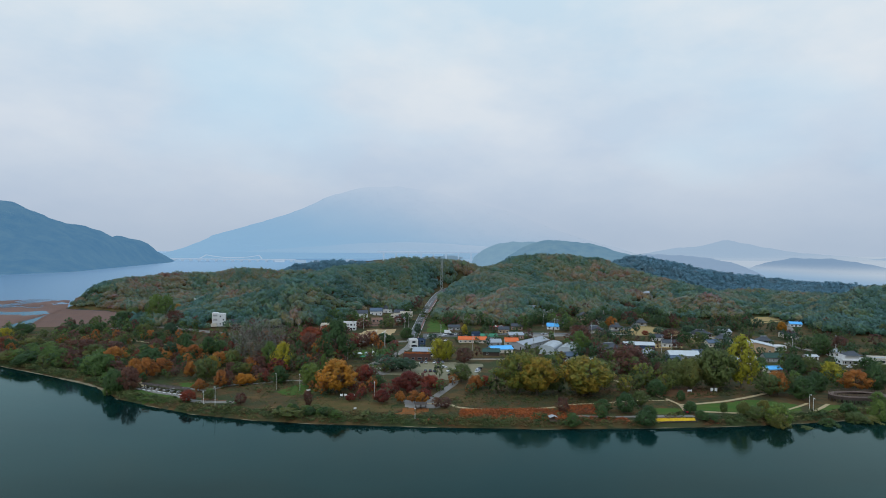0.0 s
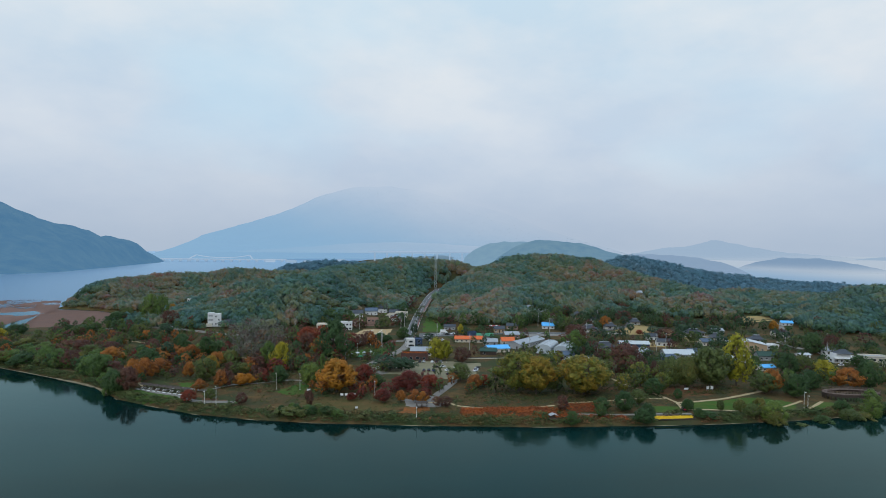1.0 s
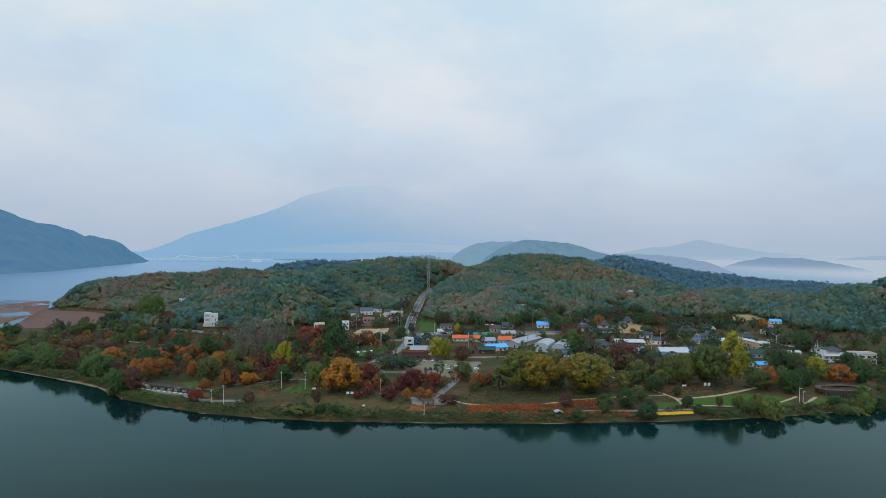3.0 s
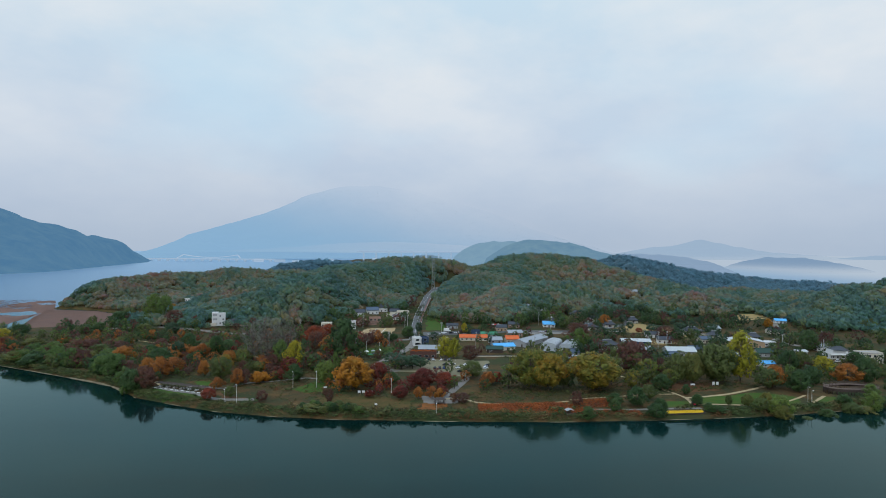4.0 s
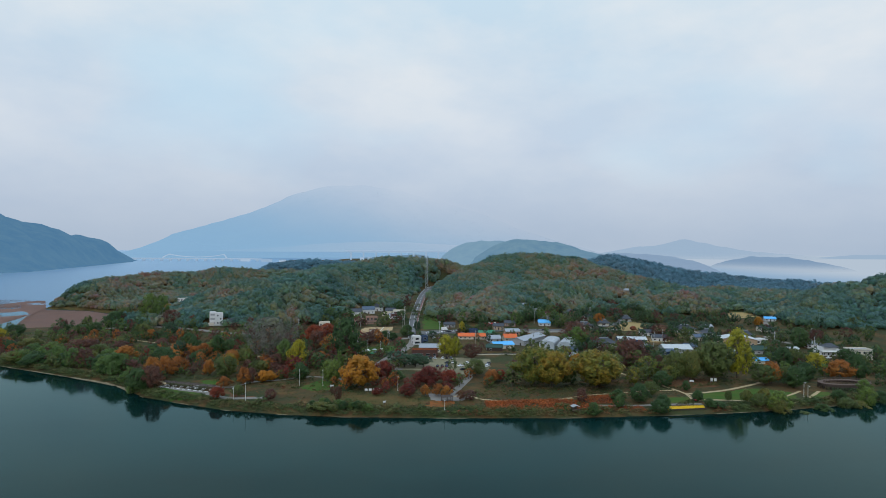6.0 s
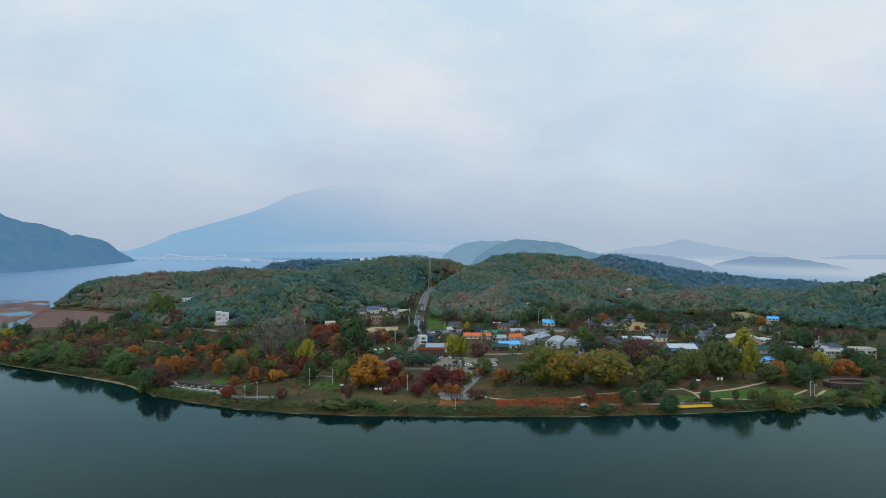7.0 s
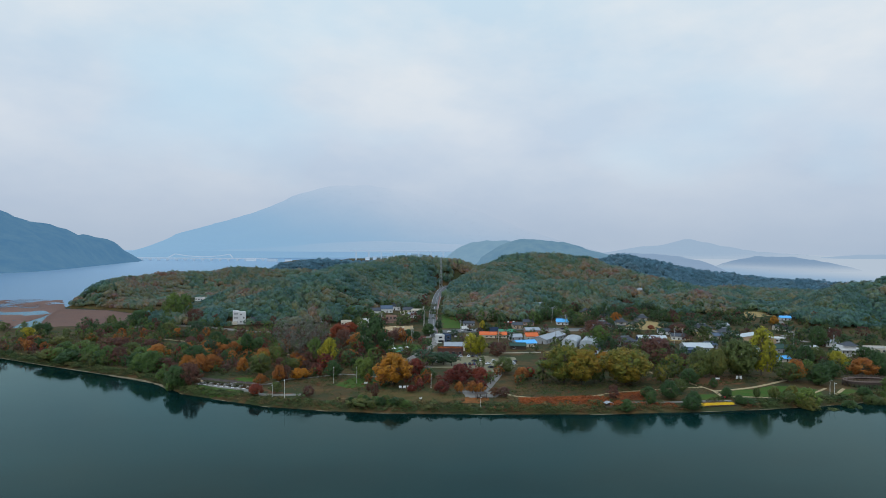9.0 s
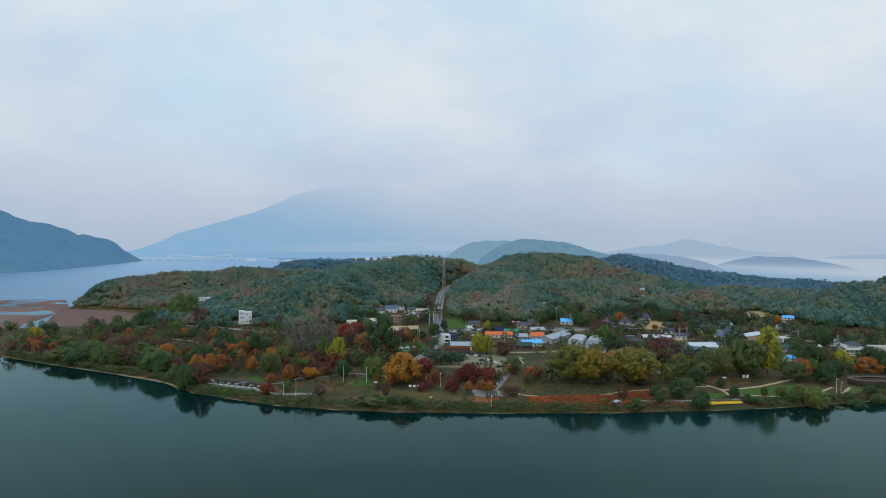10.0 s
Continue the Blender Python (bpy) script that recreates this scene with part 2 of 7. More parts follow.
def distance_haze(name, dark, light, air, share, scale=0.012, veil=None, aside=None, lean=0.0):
    """A backdrop of far wooded slopes; the haze of the moist air is painted on as a glow of colour air, mixed in by
    share.
    veil: heights between which the slopes turn transparent, as if into the cloud base; aside: the same along x."""
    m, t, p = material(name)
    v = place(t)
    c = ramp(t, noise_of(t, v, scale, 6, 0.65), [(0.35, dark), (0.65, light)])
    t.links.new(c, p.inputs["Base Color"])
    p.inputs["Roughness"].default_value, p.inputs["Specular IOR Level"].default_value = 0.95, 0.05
    # the surface itself emits the haze colour
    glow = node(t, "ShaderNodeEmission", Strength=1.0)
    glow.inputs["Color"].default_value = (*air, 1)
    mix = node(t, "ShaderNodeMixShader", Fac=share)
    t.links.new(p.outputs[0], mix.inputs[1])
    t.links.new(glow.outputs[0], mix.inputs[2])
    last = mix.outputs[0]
    for axis, span in (("Z", veil), ("X", aside)):
        if not span:
            continue
        xyz = t.nodes.new("ShaderNodeSeparateXYZ")
        t.links.new(v, xyz.inputs[0])
        wisp = node(t, "ShaderNodeMath", i1=(span[1] - span[0]) * 0.4)
        wisp.operation = "MULTIPLY"
        t.links.new(noise_of(t, v, 0.0022, 4, 0.6), wisp.inputs[0])
        tilt = node(t, "ShaderNodeMath", i1=lean if axis == "Z" else 0.0)
        tilt.operation = "MULTIPLY_ADD"
        t.links.new(xyz.outputs["X"], tilt.inputs[0])
        t.links.new(xyz.outputs[axis], tilt.inputs[2])
        total = t.nodes.new("ShaderNodeMath")
        t.links.new(tilt.outputs[0], total.inputs[0])
        t.links.new(wisp.outputs[0], total.inputs[1])
        k = node(t, "ShaderNodeMapRange", From_Min=span[0], From_Max=span[1] + (span[1] - span[0]) * 0.4, To_Max=span[2])
        k.interpolation_type = "SMOOTHSTEP"
        t.links.new(total.outputs[0], k.inputs["Value"])
        fade = t.nodes.new("ShaderNodeMixShader")
        t.links.new(k.outputs[0], fade.inputs[0])
        t.links.new(last, fade.inputs[1])
        t.links.new(t.nodes.new("ShaderNodeBsdfTransparent").outputs[0], fade.inputs[2])
        last = fade.outputs[0]
    t.links.new(last, t.nodes["Material Output"].inputs["Surface"])
    return m
# ---- the lie of the land ----
LAND = [(-640, 575), (-480, 520), (-331, 438), (-284, 409), (-229, 377), (-190, 352), (-166, 326), (-140, 311), (-116, 298), (-86, 289), (-58, 284), (-9, 280),
        (47, 278), (103, 281), (133, 284), (163, 288.5), (191, 294.5), (222, 304), (330, 330), (600, 370), (1500, 450), (5000, 600), (5000, 5000), (300, 5000),
        (-300, 3000), (-560, 2650), (-480, 2300), (-100, 1900), (20, 1500), (-120, 1380), (-300, 1330), (-345, 1190), (-200, 1090)]
LAND += [(-260, 985), (-390, 905), (-440, 825), (-449, 757), (-385, 738), (-330, 690), (-300, 640), (-312, 605), (-400, 573), (-500, 600), (-640, 610)]
FAR_BANK = [(-5000, 700), (-1500, 900), (-1010, 1180), (-965, 1300), (-950, 1490), (-915, 1622), (-955, 1878), (-985, 2105), (-1015, 2431), (-1075, 2640), (-1250, 2900), (-5000, 3900)]
# ridge lines of the wooded hills: points (x, y, height over the plain) and half width
RIDGES = {
    "west": ([(-432, 758, 3), (-418, 785, 19), (-400, 835, 26), (-354, 880, 29), (-288, 920, 30), (-200, 950, 28)], 55),
    "road": ([(-217, 615, 8), (-180, 680, 28), (-134, 750, 38), (-84, 800, 45), (-26, 850, 48), (24, 885, 46)], 70),
    "middle": ([(52, 775, 20), (84, 860, 40), (126, 925, 49), (180, 935, 51), (231, 930, 48), (262, 910, 39)], 80),
    "apron": ([(82, 750, 18), (160, 750, 24), (230, 770, 20)], 70),
    "north": ([(323, 1020, 48), (393, 1050, 39), (443, 1050, 26), (543, 1050, 14), (607, 990, 9), (680, 900, 2), (900, 900, 1)], 75),
    "spur": ([(298, 850, 26), (328, 790, 14), (333, 725, 5)], 48),
    "low": ([(428, 850, 9), (465, 830, 8), (540, 790, 7)], 60),
    "east": ([(431, 680, 12), (446, 625, 32), (480, 612, 42), (650, 620, 60)], 55),
    "road_front": ([(-212, 592, 11), (-172, 598, 20), (-138, 612, 27), (-116, 640, 32), (-112, 700, 38)], 36),
    "middle_front": ([(34, 640, 8), (52, 628, 14), (92, 705, 22), (130, 712, 24), (180, 720, 21), (212, 760, 17)], 40),
    "spur_front": ([(266, 698, 12), (288, 690, 18), (315, 690, 14), (338, 672, 8)], 36),
    "east_front": ([(366, 588, 9), (402, 592, 19), (450, 594, 30)], 42),
    "spit": ([(-320, 1225, 12), (-279, 1290, 28), (-188, 1290, 27), (-60, 1300, 26)], 55),
}


# the hill road: its course and heights
ROAD_Y = [500, 540, 580, 620, 660, 700, 740, 780, 815, 850]
ROAD_X = [-19.5, -19.0, -17.2, -15.0, -11.5, -7.5, -3.0, 3.5, 12.5, 34]
ROAD_Z = [4, 4.5, 6.0, 8.6, 11.6, 14.8, 18.0, 21.0, 23.2, 25.0]


def smooth(a, b, v):
    k = np.clip((v - a) / (b - a), 0.0, 1.0)
    return k * k * (3 - 2 * k)


def inside(polygon, x, y):
    """Signed distance to a polygon's edge, positive inside."""
    near, odd = np.full(np.shape(x), 1e9), np.zeros(np.shape(x), bool)
    for (x0, y0), (x1, y1) in zip(polygon, polygon[1:] + polygon[:1]):
        dx, dy = x1 - x0, y1 - y0
        k = np.clip(((x - x0) * dx + (y - y0) * dy) / (dx * dx + dy * dy), 0, 1)
        near = np.minimum(near, np.hypot(x - x0 - k * dx, y - y0 - k * dy))
        if dy:
            odd ^= ((y0 > y) != (y1 > y)) & (x < x0 + dx * (y - y0) / dy)
    return np.where(odd, near, -near)


def ridge(x, y, names=None):
    best = np.zeros(np.shape(x))
    for name in names or RIDGES:
        points, width = RIDGES[name]
        for (x0, y0, h0), (x1, y1, h1) in zip(points, points[1:]):
            dx, dy = x1 - x0, y1 - y0
            k = np.clip(((x - x0) * dx + (y - y0) * dy) / (dx * dx + dy * dy), 0, 1)
            d = np.hypot(x - x0 - k * dx, y - y0 - k * dy) / width
            best = np.maximum(best, (h0 + k * (h1 - h0)) * np.exp(-1.1 * d * d))
    return best


def ground_height(x, y):
    x, y = np.asarray(x, float), np.asarray(y, float)
    mainland = edge = inside(LAND, x, y)
    flat = -2.6 + 4.6 * smooth(-5.0, 5.0, edge) + 0.5 * smooth(5, 30, edge)
    rise = np.clip((y - 320) * 0.009, 0, 4) * smooth(-330, -200, x) * smooth(0, 60, mainland)
    natural = flat + rise + ridge(x, y) * smooth(2, 28, mainland)
    cut = (1 - smooth(6.5, 26, np.abs(x - np.interp(y, ROAD_Y, ROAD_X)))) * smooth(515, 560, y) * (1 - smooth(835, 880, y))
    return natural + (np.interp(y, ROAD_Y, ROAD_Z) - natural) * cut
# ---- ground, water, far mountains ----
def mesh_object(name, verts, faces, mat, parent=None, label="", smooth_faces=False):
    me = bpy.data.meshes.new(name)
    me.from_pydata([tuple(v) for v in verts], [], faces)
    if mat:
        me.materials.append(mat)
    if smooth_faces:
        me.polygons.foreach_set("use_smooth", [True] * len(me.polygons))
    ob = new(name, me)
    if parent:
        ob.parent = parent
    if label:
        ob["label"] = label
    return ob


def steps(*runs):
    """Grid lines: runs of (start, end, step)."""
    line = np.concatenate([np.arange(a, b, s) for a, b, s in runs] + [[runs[-1][1]]])
    return line


def height_sheet(name, xs, ys, height, mat):
    gx, gy = np.meshgrid(xs, ys)
    gz = height(gx, gy)
    verts = np.stack([gx, gy, gz], -1).reshape(-1, 3)
    w = len(xs)
    faces = [(j * w + i, j * w + i + 1, (j + 1) * w + i + 1, (j + 1) * w + i) for j in range(len(ys) - 1) for i in range(w - 1)]
    return mesh_object(name, verts.tolist(), faces, mat, smooth_faces=True)


ground = height_sheet("ground", steps((-6000, -1500, 300), (-1500, -480, 60), (-480, 560, 5), (560, 1500, 60), (1500, 6000, 300)),
                      steps((-1500, 180, 240), (180, 260, 20), (260, 330, 2.5), (330, 1000, 6), (1000, 1500, 30), (1500, 6000, 250)), ground_height, GROUND)
tagged(ground, "autumn grass and leaf litter over flat riverside land", "ground", kind="structure")
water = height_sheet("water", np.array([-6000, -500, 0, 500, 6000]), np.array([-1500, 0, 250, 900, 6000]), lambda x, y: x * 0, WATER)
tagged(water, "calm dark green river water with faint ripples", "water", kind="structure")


def mountain(points, width, rough, seed, cell, x0, x1, y0, y1, mat, label, within=None):
    """A far wooded range from its ridge line, with gullies running down; within: the shore that bounds it.
    Without a shore the ridge runs west to east and its ends stop where the line stops."""
    def height(x, y):
        if within is None:
            line = np.array(points, float)
            crest = np.interp(x, line[:, 0], line[:, 2], left=-40.0, right=-40.0)
            away = np.abs(y - np.interp(x, line[:, 0], line[:, 1])) / width
            best = (crest + 12) * np.exp(-away ** 1.6) - 12
        else:
            best = np.full(np.shape(x), -60.0)
            for (ax, ay, ah), (bx, by, bh) in zip(points, points[1:]):
                dx, dy = bx - ax, by - ay
                k = np.clip(((x - ax) * dx + (y - ay) * dy) / (dx * dx + dy * dy), 0, 1)
                d = np.hypot(x - ax - k * dx, y - ay - k * dy) / width
                best = np.maximum(best, (ah + k * (bh - ah) + 12) * np.exp(-1.0 * d ** 1.6) - 12)
        n = np.array([noise.fractal(Vector((u / (width * 0.55), v / (width * 0.55), seed)), 0.9, 2.1, 5) for u, v in zip(x.ravel(), y.ravel())]).reshape(x.shape)
        best = best + n * rough * np.clip(best / 120 + 0.1, 0, 1)
        best = best + np.array([noise.noise((u / 26, v / 26, seed)) for u, v in zip(x.ravel(), y.ravel())]).reshape(x.shape) * 4.0 * np.clip(best / 40, 0, 1)
        return best if within is None else (best + 6) * smooth(-5, 110, inside(within, x, y)) - 5
    ob = height_sheet("backdrop", np.arange(x0, x1, cell), np.arange(y0, y1, cell), height, mat)
    return tagged(ob, label, "mountain", kind="structure")


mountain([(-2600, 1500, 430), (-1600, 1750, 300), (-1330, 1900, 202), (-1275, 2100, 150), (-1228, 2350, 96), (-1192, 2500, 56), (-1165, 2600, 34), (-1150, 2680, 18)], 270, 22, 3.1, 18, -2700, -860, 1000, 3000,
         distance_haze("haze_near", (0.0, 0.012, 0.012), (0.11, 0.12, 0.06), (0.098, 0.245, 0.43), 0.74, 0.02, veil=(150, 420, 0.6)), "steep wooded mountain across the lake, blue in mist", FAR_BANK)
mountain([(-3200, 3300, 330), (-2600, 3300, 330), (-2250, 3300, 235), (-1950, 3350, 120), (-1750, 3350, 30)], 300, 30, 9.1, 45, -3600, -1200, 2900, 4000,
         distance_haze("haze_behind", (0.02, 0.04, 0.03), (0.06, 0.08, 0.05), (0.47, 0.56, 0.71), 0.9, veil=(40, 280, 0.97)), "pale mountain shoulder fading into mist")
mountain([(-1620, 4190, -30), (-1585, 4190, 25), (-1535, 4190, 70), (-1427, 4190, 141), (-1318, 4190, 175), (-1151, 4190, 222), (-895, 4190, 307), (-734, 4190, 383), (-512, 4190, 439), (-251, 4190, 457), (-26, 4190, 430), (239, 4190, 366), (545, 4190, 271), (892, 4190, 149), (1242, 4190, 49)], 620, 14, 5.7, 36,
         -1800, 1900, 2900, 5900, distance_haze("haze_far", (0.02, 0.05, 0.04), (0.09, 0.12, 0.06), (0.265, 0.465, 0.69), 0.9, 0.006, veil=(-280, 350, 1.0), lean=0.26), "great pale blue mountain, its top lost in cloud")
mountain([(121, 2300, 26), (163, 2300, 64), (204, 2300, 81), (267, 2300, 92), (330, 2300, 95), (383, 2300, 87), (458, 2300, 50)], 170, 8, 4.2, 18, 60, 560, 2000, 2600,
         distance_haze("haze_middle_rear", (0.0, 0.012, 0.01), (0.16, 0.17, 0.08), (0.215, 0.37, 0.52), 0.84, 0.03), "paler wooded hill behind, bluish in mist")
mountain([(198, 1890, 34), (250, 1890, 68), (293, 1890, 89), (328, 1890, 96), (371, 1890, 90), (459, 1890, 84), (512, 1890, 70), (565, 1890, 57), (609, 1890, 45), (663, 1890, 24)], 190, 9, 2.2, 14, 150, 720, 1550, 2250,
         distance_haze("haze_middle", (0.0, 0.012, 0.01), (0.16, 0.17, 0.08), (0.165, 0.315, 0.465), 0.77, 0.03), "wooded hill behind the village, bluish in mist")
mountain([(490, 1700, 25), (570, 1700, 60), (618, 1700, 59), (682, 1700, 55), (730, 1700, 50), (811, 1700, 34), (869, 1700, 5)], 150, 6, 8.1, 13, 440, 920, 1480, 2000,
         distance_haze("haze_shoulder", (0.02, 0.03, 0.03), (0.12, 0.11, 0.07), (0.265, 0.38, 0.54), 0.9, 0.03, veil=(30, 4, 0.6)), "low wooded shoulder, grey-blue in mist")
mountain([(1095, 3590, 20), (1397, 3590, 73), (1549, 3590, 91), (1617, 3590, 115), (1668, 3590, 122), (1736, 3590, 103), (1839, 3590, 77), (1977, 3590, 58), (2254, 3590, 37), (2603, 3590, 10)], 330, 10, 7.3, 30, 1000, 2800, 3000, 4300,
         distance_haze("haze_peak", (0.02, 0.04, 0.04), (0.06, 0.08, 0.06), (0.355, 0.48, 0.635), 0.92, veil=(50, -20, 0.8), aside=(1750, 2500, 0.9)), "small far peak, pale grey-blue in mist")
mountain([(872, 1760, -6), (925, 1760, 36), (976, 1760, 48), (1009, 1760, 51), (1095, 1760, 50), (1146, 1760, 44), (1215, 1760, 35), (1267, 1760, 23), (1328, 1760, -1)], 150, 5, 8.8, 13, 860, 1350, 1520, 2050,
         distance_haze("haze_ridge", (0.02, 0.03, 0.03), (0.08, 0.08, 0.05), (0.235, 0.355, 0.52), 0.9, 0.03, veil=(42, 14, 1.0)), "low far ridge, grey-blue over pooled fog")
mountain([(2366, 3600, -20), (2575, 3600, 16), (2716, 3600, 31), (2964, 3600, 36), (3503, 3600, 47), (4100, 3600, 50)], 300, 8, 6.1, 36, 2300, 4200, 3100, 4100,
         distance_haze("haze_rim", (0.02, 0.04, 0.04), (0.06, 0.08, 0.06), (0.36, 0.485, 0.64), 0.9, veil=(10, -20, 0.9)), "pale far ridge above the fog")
# a sheet laid over the far ground, its glow standing in for haze
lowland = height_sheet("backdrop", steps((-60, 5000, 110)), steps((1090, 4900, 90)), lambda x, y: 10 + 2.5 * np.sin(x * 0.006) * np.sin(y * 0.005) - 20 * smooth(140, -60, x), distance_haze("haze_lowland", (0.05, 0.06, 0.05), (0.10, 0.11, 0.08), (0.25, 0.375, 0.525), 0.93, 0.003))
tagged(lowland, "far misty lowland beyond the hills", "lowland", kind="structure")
# fog over the plain to the east, painted as a paler glow in the sheet
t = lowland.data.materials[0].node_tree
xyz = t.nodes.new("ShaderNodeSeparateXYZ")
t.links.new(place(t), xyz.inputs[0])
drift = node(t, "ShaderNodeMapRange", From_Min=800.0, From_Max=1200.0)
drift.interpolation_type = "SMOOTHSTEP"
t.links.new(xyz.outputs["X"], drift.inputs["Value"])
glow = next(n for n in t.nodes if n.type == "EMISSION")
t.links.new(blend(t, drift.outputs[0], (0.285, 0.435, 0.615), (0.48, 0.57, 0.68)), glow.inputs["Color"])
# ---- woods: crowns packed on the hills ----
def crown_shape(rng, tufts=98, leaf=0.105):
    """One broad uneven crown, about 1 across and 1 high, of boughs and tufts of leaves: vertices, faces and the swell at each vertex."""
    off = Vector((rng.uniform(0, 50), rng.uniform(0, 50), rng.uniform(0, 50)))
    verts, swell, faces = [], [], []
    boughs = [Vector((rng.gauss(0, 1), rng.gauss(0, 1), rng.uniform(-0.2, 1.2))).normalized() for _ in range(7)]
    for k in range(tufts):
        z = 1 - 1.4 * (k + rng.random()) / tufts
        a = k * 2.39996 + rng.uniform(-0.3, 0.3)
        f = math.sqrt(max(0.0, 1 - z * z))
        d = Vector((f * math.cos(a), f * math.sin(a), z))
        bough = max(boughs, key=lambda b: b.dot(d))
        lump = max(0.0, bough.dot(d)) ** 4
        reach = 0.33 + 0.17 * lump + 0.12 * noise.noise(d * 3 + off) + rng.uniform(-0.05, 0.04)
        c = Vector((d.x * reach, d.y * reach, d.z * reach * 0.88 + 0.42))
        out = (d * 0.6 + (d * reach - bough * 0.25) * 1.2 + Vector((0, 0, 0.38))).normalized()
        n = (out + Vector((rng.gauss(0, 0.55), rng.gauss(0, 0.55), rng.gauss(0, 0.55)))).normalized()
        u = n.orthogonal().normalized()
        u.rotate(Matrix.Rotation(rng.uniform(0, 6.28), 3, n))
        v = n.cross(u)
        s = leaf * rng.uniform(0.6, 1.35)
        i = len(verts)
        verts += [c + u * s, c - u * s * 0.6 + v * s, c - u * s * 0.5 - v * s * 0.9]
        swell += [out, out, out]
        faces.append((i, i + 1, i + 2))
    return np.array([tuple(v) for v in verts]), np.array(faces), np.array([tuple(n) for n in swell])


def joined(name, shapes, spots, mat, rng):
    """One mesh of many crowns: spots are (x, y, z, width, height, tint)."""
    vs, fs, tints, swell, base = [], [], [], [], 0
    for x, y, z, w, h, tint in spots:
        v, f, n = shapes[rng.randrange(len(shapes))]
        a = rng.uniform(0, 6.283)
        ca, sa = math.cos(a) * w, math.sin(a) * w
        vs.append(np.stack([v[:, 0] * ca - v[:, 1] * sa + x, v[:, 0] * sa + v[:, 1] * ca + y, v[:, 2] * h + z], 1))
        swell.append(np.stack([(n[:, 0] * ca - n[:, 1] * sa) / w, (n[:, 0] * sa + n[:, 1] * ca) / w, n[:, 2] + 0.1], 1))
        fs.append(f + base)
        tints.append(np.full(len(v), tint))
        base += len(v)
    verts, faces = np.concatenate(vs), np.concatenate(fs)
    me = bpy.data.meshes.new(name)
    me.vertices.add(len(verts))
    me.vertices.foreach_set("co", verts.ravel())
    me.loops.add(faces.size)
    me.loops.foreach_set("vertex_index", faces.ravel().astype(np.int32))
    me.polygons.add(len(faces))
    me.polygons.foreach_set("loop_start", np.arange(0, faces.size, 3, dtype=np.int32))
    me.update(calc_edges=True)
    at = me.attributes.new("tint", "FLOAT", "POINT")
    at.data.foreach_set("value", np.concatenate(tints).astype(np.float32))
    at = me.attributes.new("bulge", "FLOAT_VECTOR", "POINT")
    at.data.foreach_set("vector", np.concatenate(swell).astype(np.float32).ravel())
    me.materials.append(mat)
    return new(name, me)


rng = random.Random(4)
CROWNS = [crown_shape(rng) for _ in range(7)]
TUFTS = [crown_shape(rng, 38, 0.115) for _ in range(8)]
# clearings and built-up hollows: (x, y, radius)
CLEAR = [(-192, 553, 13), (-18, 570, 22), (-60, 585, 30), (-60, 620, 22), (-60, 655, 20), (-38, 628, 20), (212, 684, 13), (228, 704, 8), (238, 718, 8), (248, 735, 9), (254, 752, 8), (259, 770, 8), (263, 788, 9), (267, 806, 7), (271, 824, 8), (276, 842, 7), (281, 860, 7), (285, 880, 7), (290, 900, 8), (330, 630, 20), (-297, 776, 15), (110, 640, 20), (149, 628, 14)]


def wood(name, names, x0, x1, y0, y1, cell, least, label, mat=None, turn=0.0):
    gx, gy = np.meshgrid(np.arange(x0, x1, cell), np.arange(y0, y1, cell))
    gx, gy = gx.ravel(), gy.ravel()
    gx, gy = gx + np.array([rng.uniform(-0.45, 0.45) * cell for _ in gx]), gy + np.array([rng.uniform(-0.45, 0.45) * cell for _ in gy])
    h = ridge(gx, gy, names)
    keep = (h > least - 1) & (h > ridge(gx, gy) - 0.01) & (inside(LAND, gx, gy) > 3)
    keep &= (np.abs(gx - np.interp(gy, ROAD_Y, ROAD_X)) > 10) | (gy < 520) | (gy > 860)
    for a, b, r in CLEAR:
        keep &= (gx - a) ** 2 + (gy - b) ** 2 > r * r
    gx, gy, h = gx[keep], gy[keep], h[keep]
    spots = []
    for px, py, pz, up in zip(gx.tolist(), gy.tolist(), ground_height(gx, gy).tolist(), h.tolist()):
        if up < least + 1.5 * noise.noise((px * 0.03, py * 0.03, 0)):
            continue
        patch = 0.46 + 0.75 * noise.noise((px * 0.012, py * 0.012, 3)) + 0.65 * noise.noise((px * 0.035, py * 0.035, 9))
        w = rng.choice((1.3, 1.5, 1.8, 2.1)) * rng.uniform(0.9, 1.1) * cell
        spots.append((px, py, pz - 0.5, w, max(3.0, w * rng.uniform(0.55, 0.8) + 3.5 + 7 * noise.noise((px * 0.016, py * 0.022, 5))), min(1, max(0, patch * 0.7 + turn + rng.gauss(0, 0.15)))))
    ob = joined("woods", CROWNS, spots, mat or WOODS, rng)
    return tagged(ob, label, "woods", kind="stuff")


wood("woods", ["west"], -480, -120, 690, 950, 4.9, 0.6, "mixed wood on a low hill by the lake, turning brown", turn=0.24)
wood("woods", ["road", "road_front"], -330, 110, 530, 905, 4.9, 2.0, "dense green wood with rust crowns on the hillside", turn=-0.05)
wood("woods", ["middle", "apron", "middle_front"], 0, 400, 570, 965, 5.0, 2.2, "dense wood turning brown on the middle hill", turn=0.1)
wood("woods", ["north"], 240, 800, 880, 1078, 7.0, 2.5, "conifer wood along the far ridge, blued as by haze", HAZED_CONIFERS)
wood("woods", ["spur", "low", "spur_front"], 230, 640, 620, 890, 5.4, 1.4, "green wood on low rolling ground", turn=0.06)
wood("woods", ["east", "east_front"], 340, 640, 490, 680, 5.0, 1.6, "dark green wood on a steep hillside", turn=-0.1)
wood("woods", ["spit"], -420, 60, 1150, 1320, 8.5, 4, "far wood on a spit in the lake", HAZED_CONIFERS)


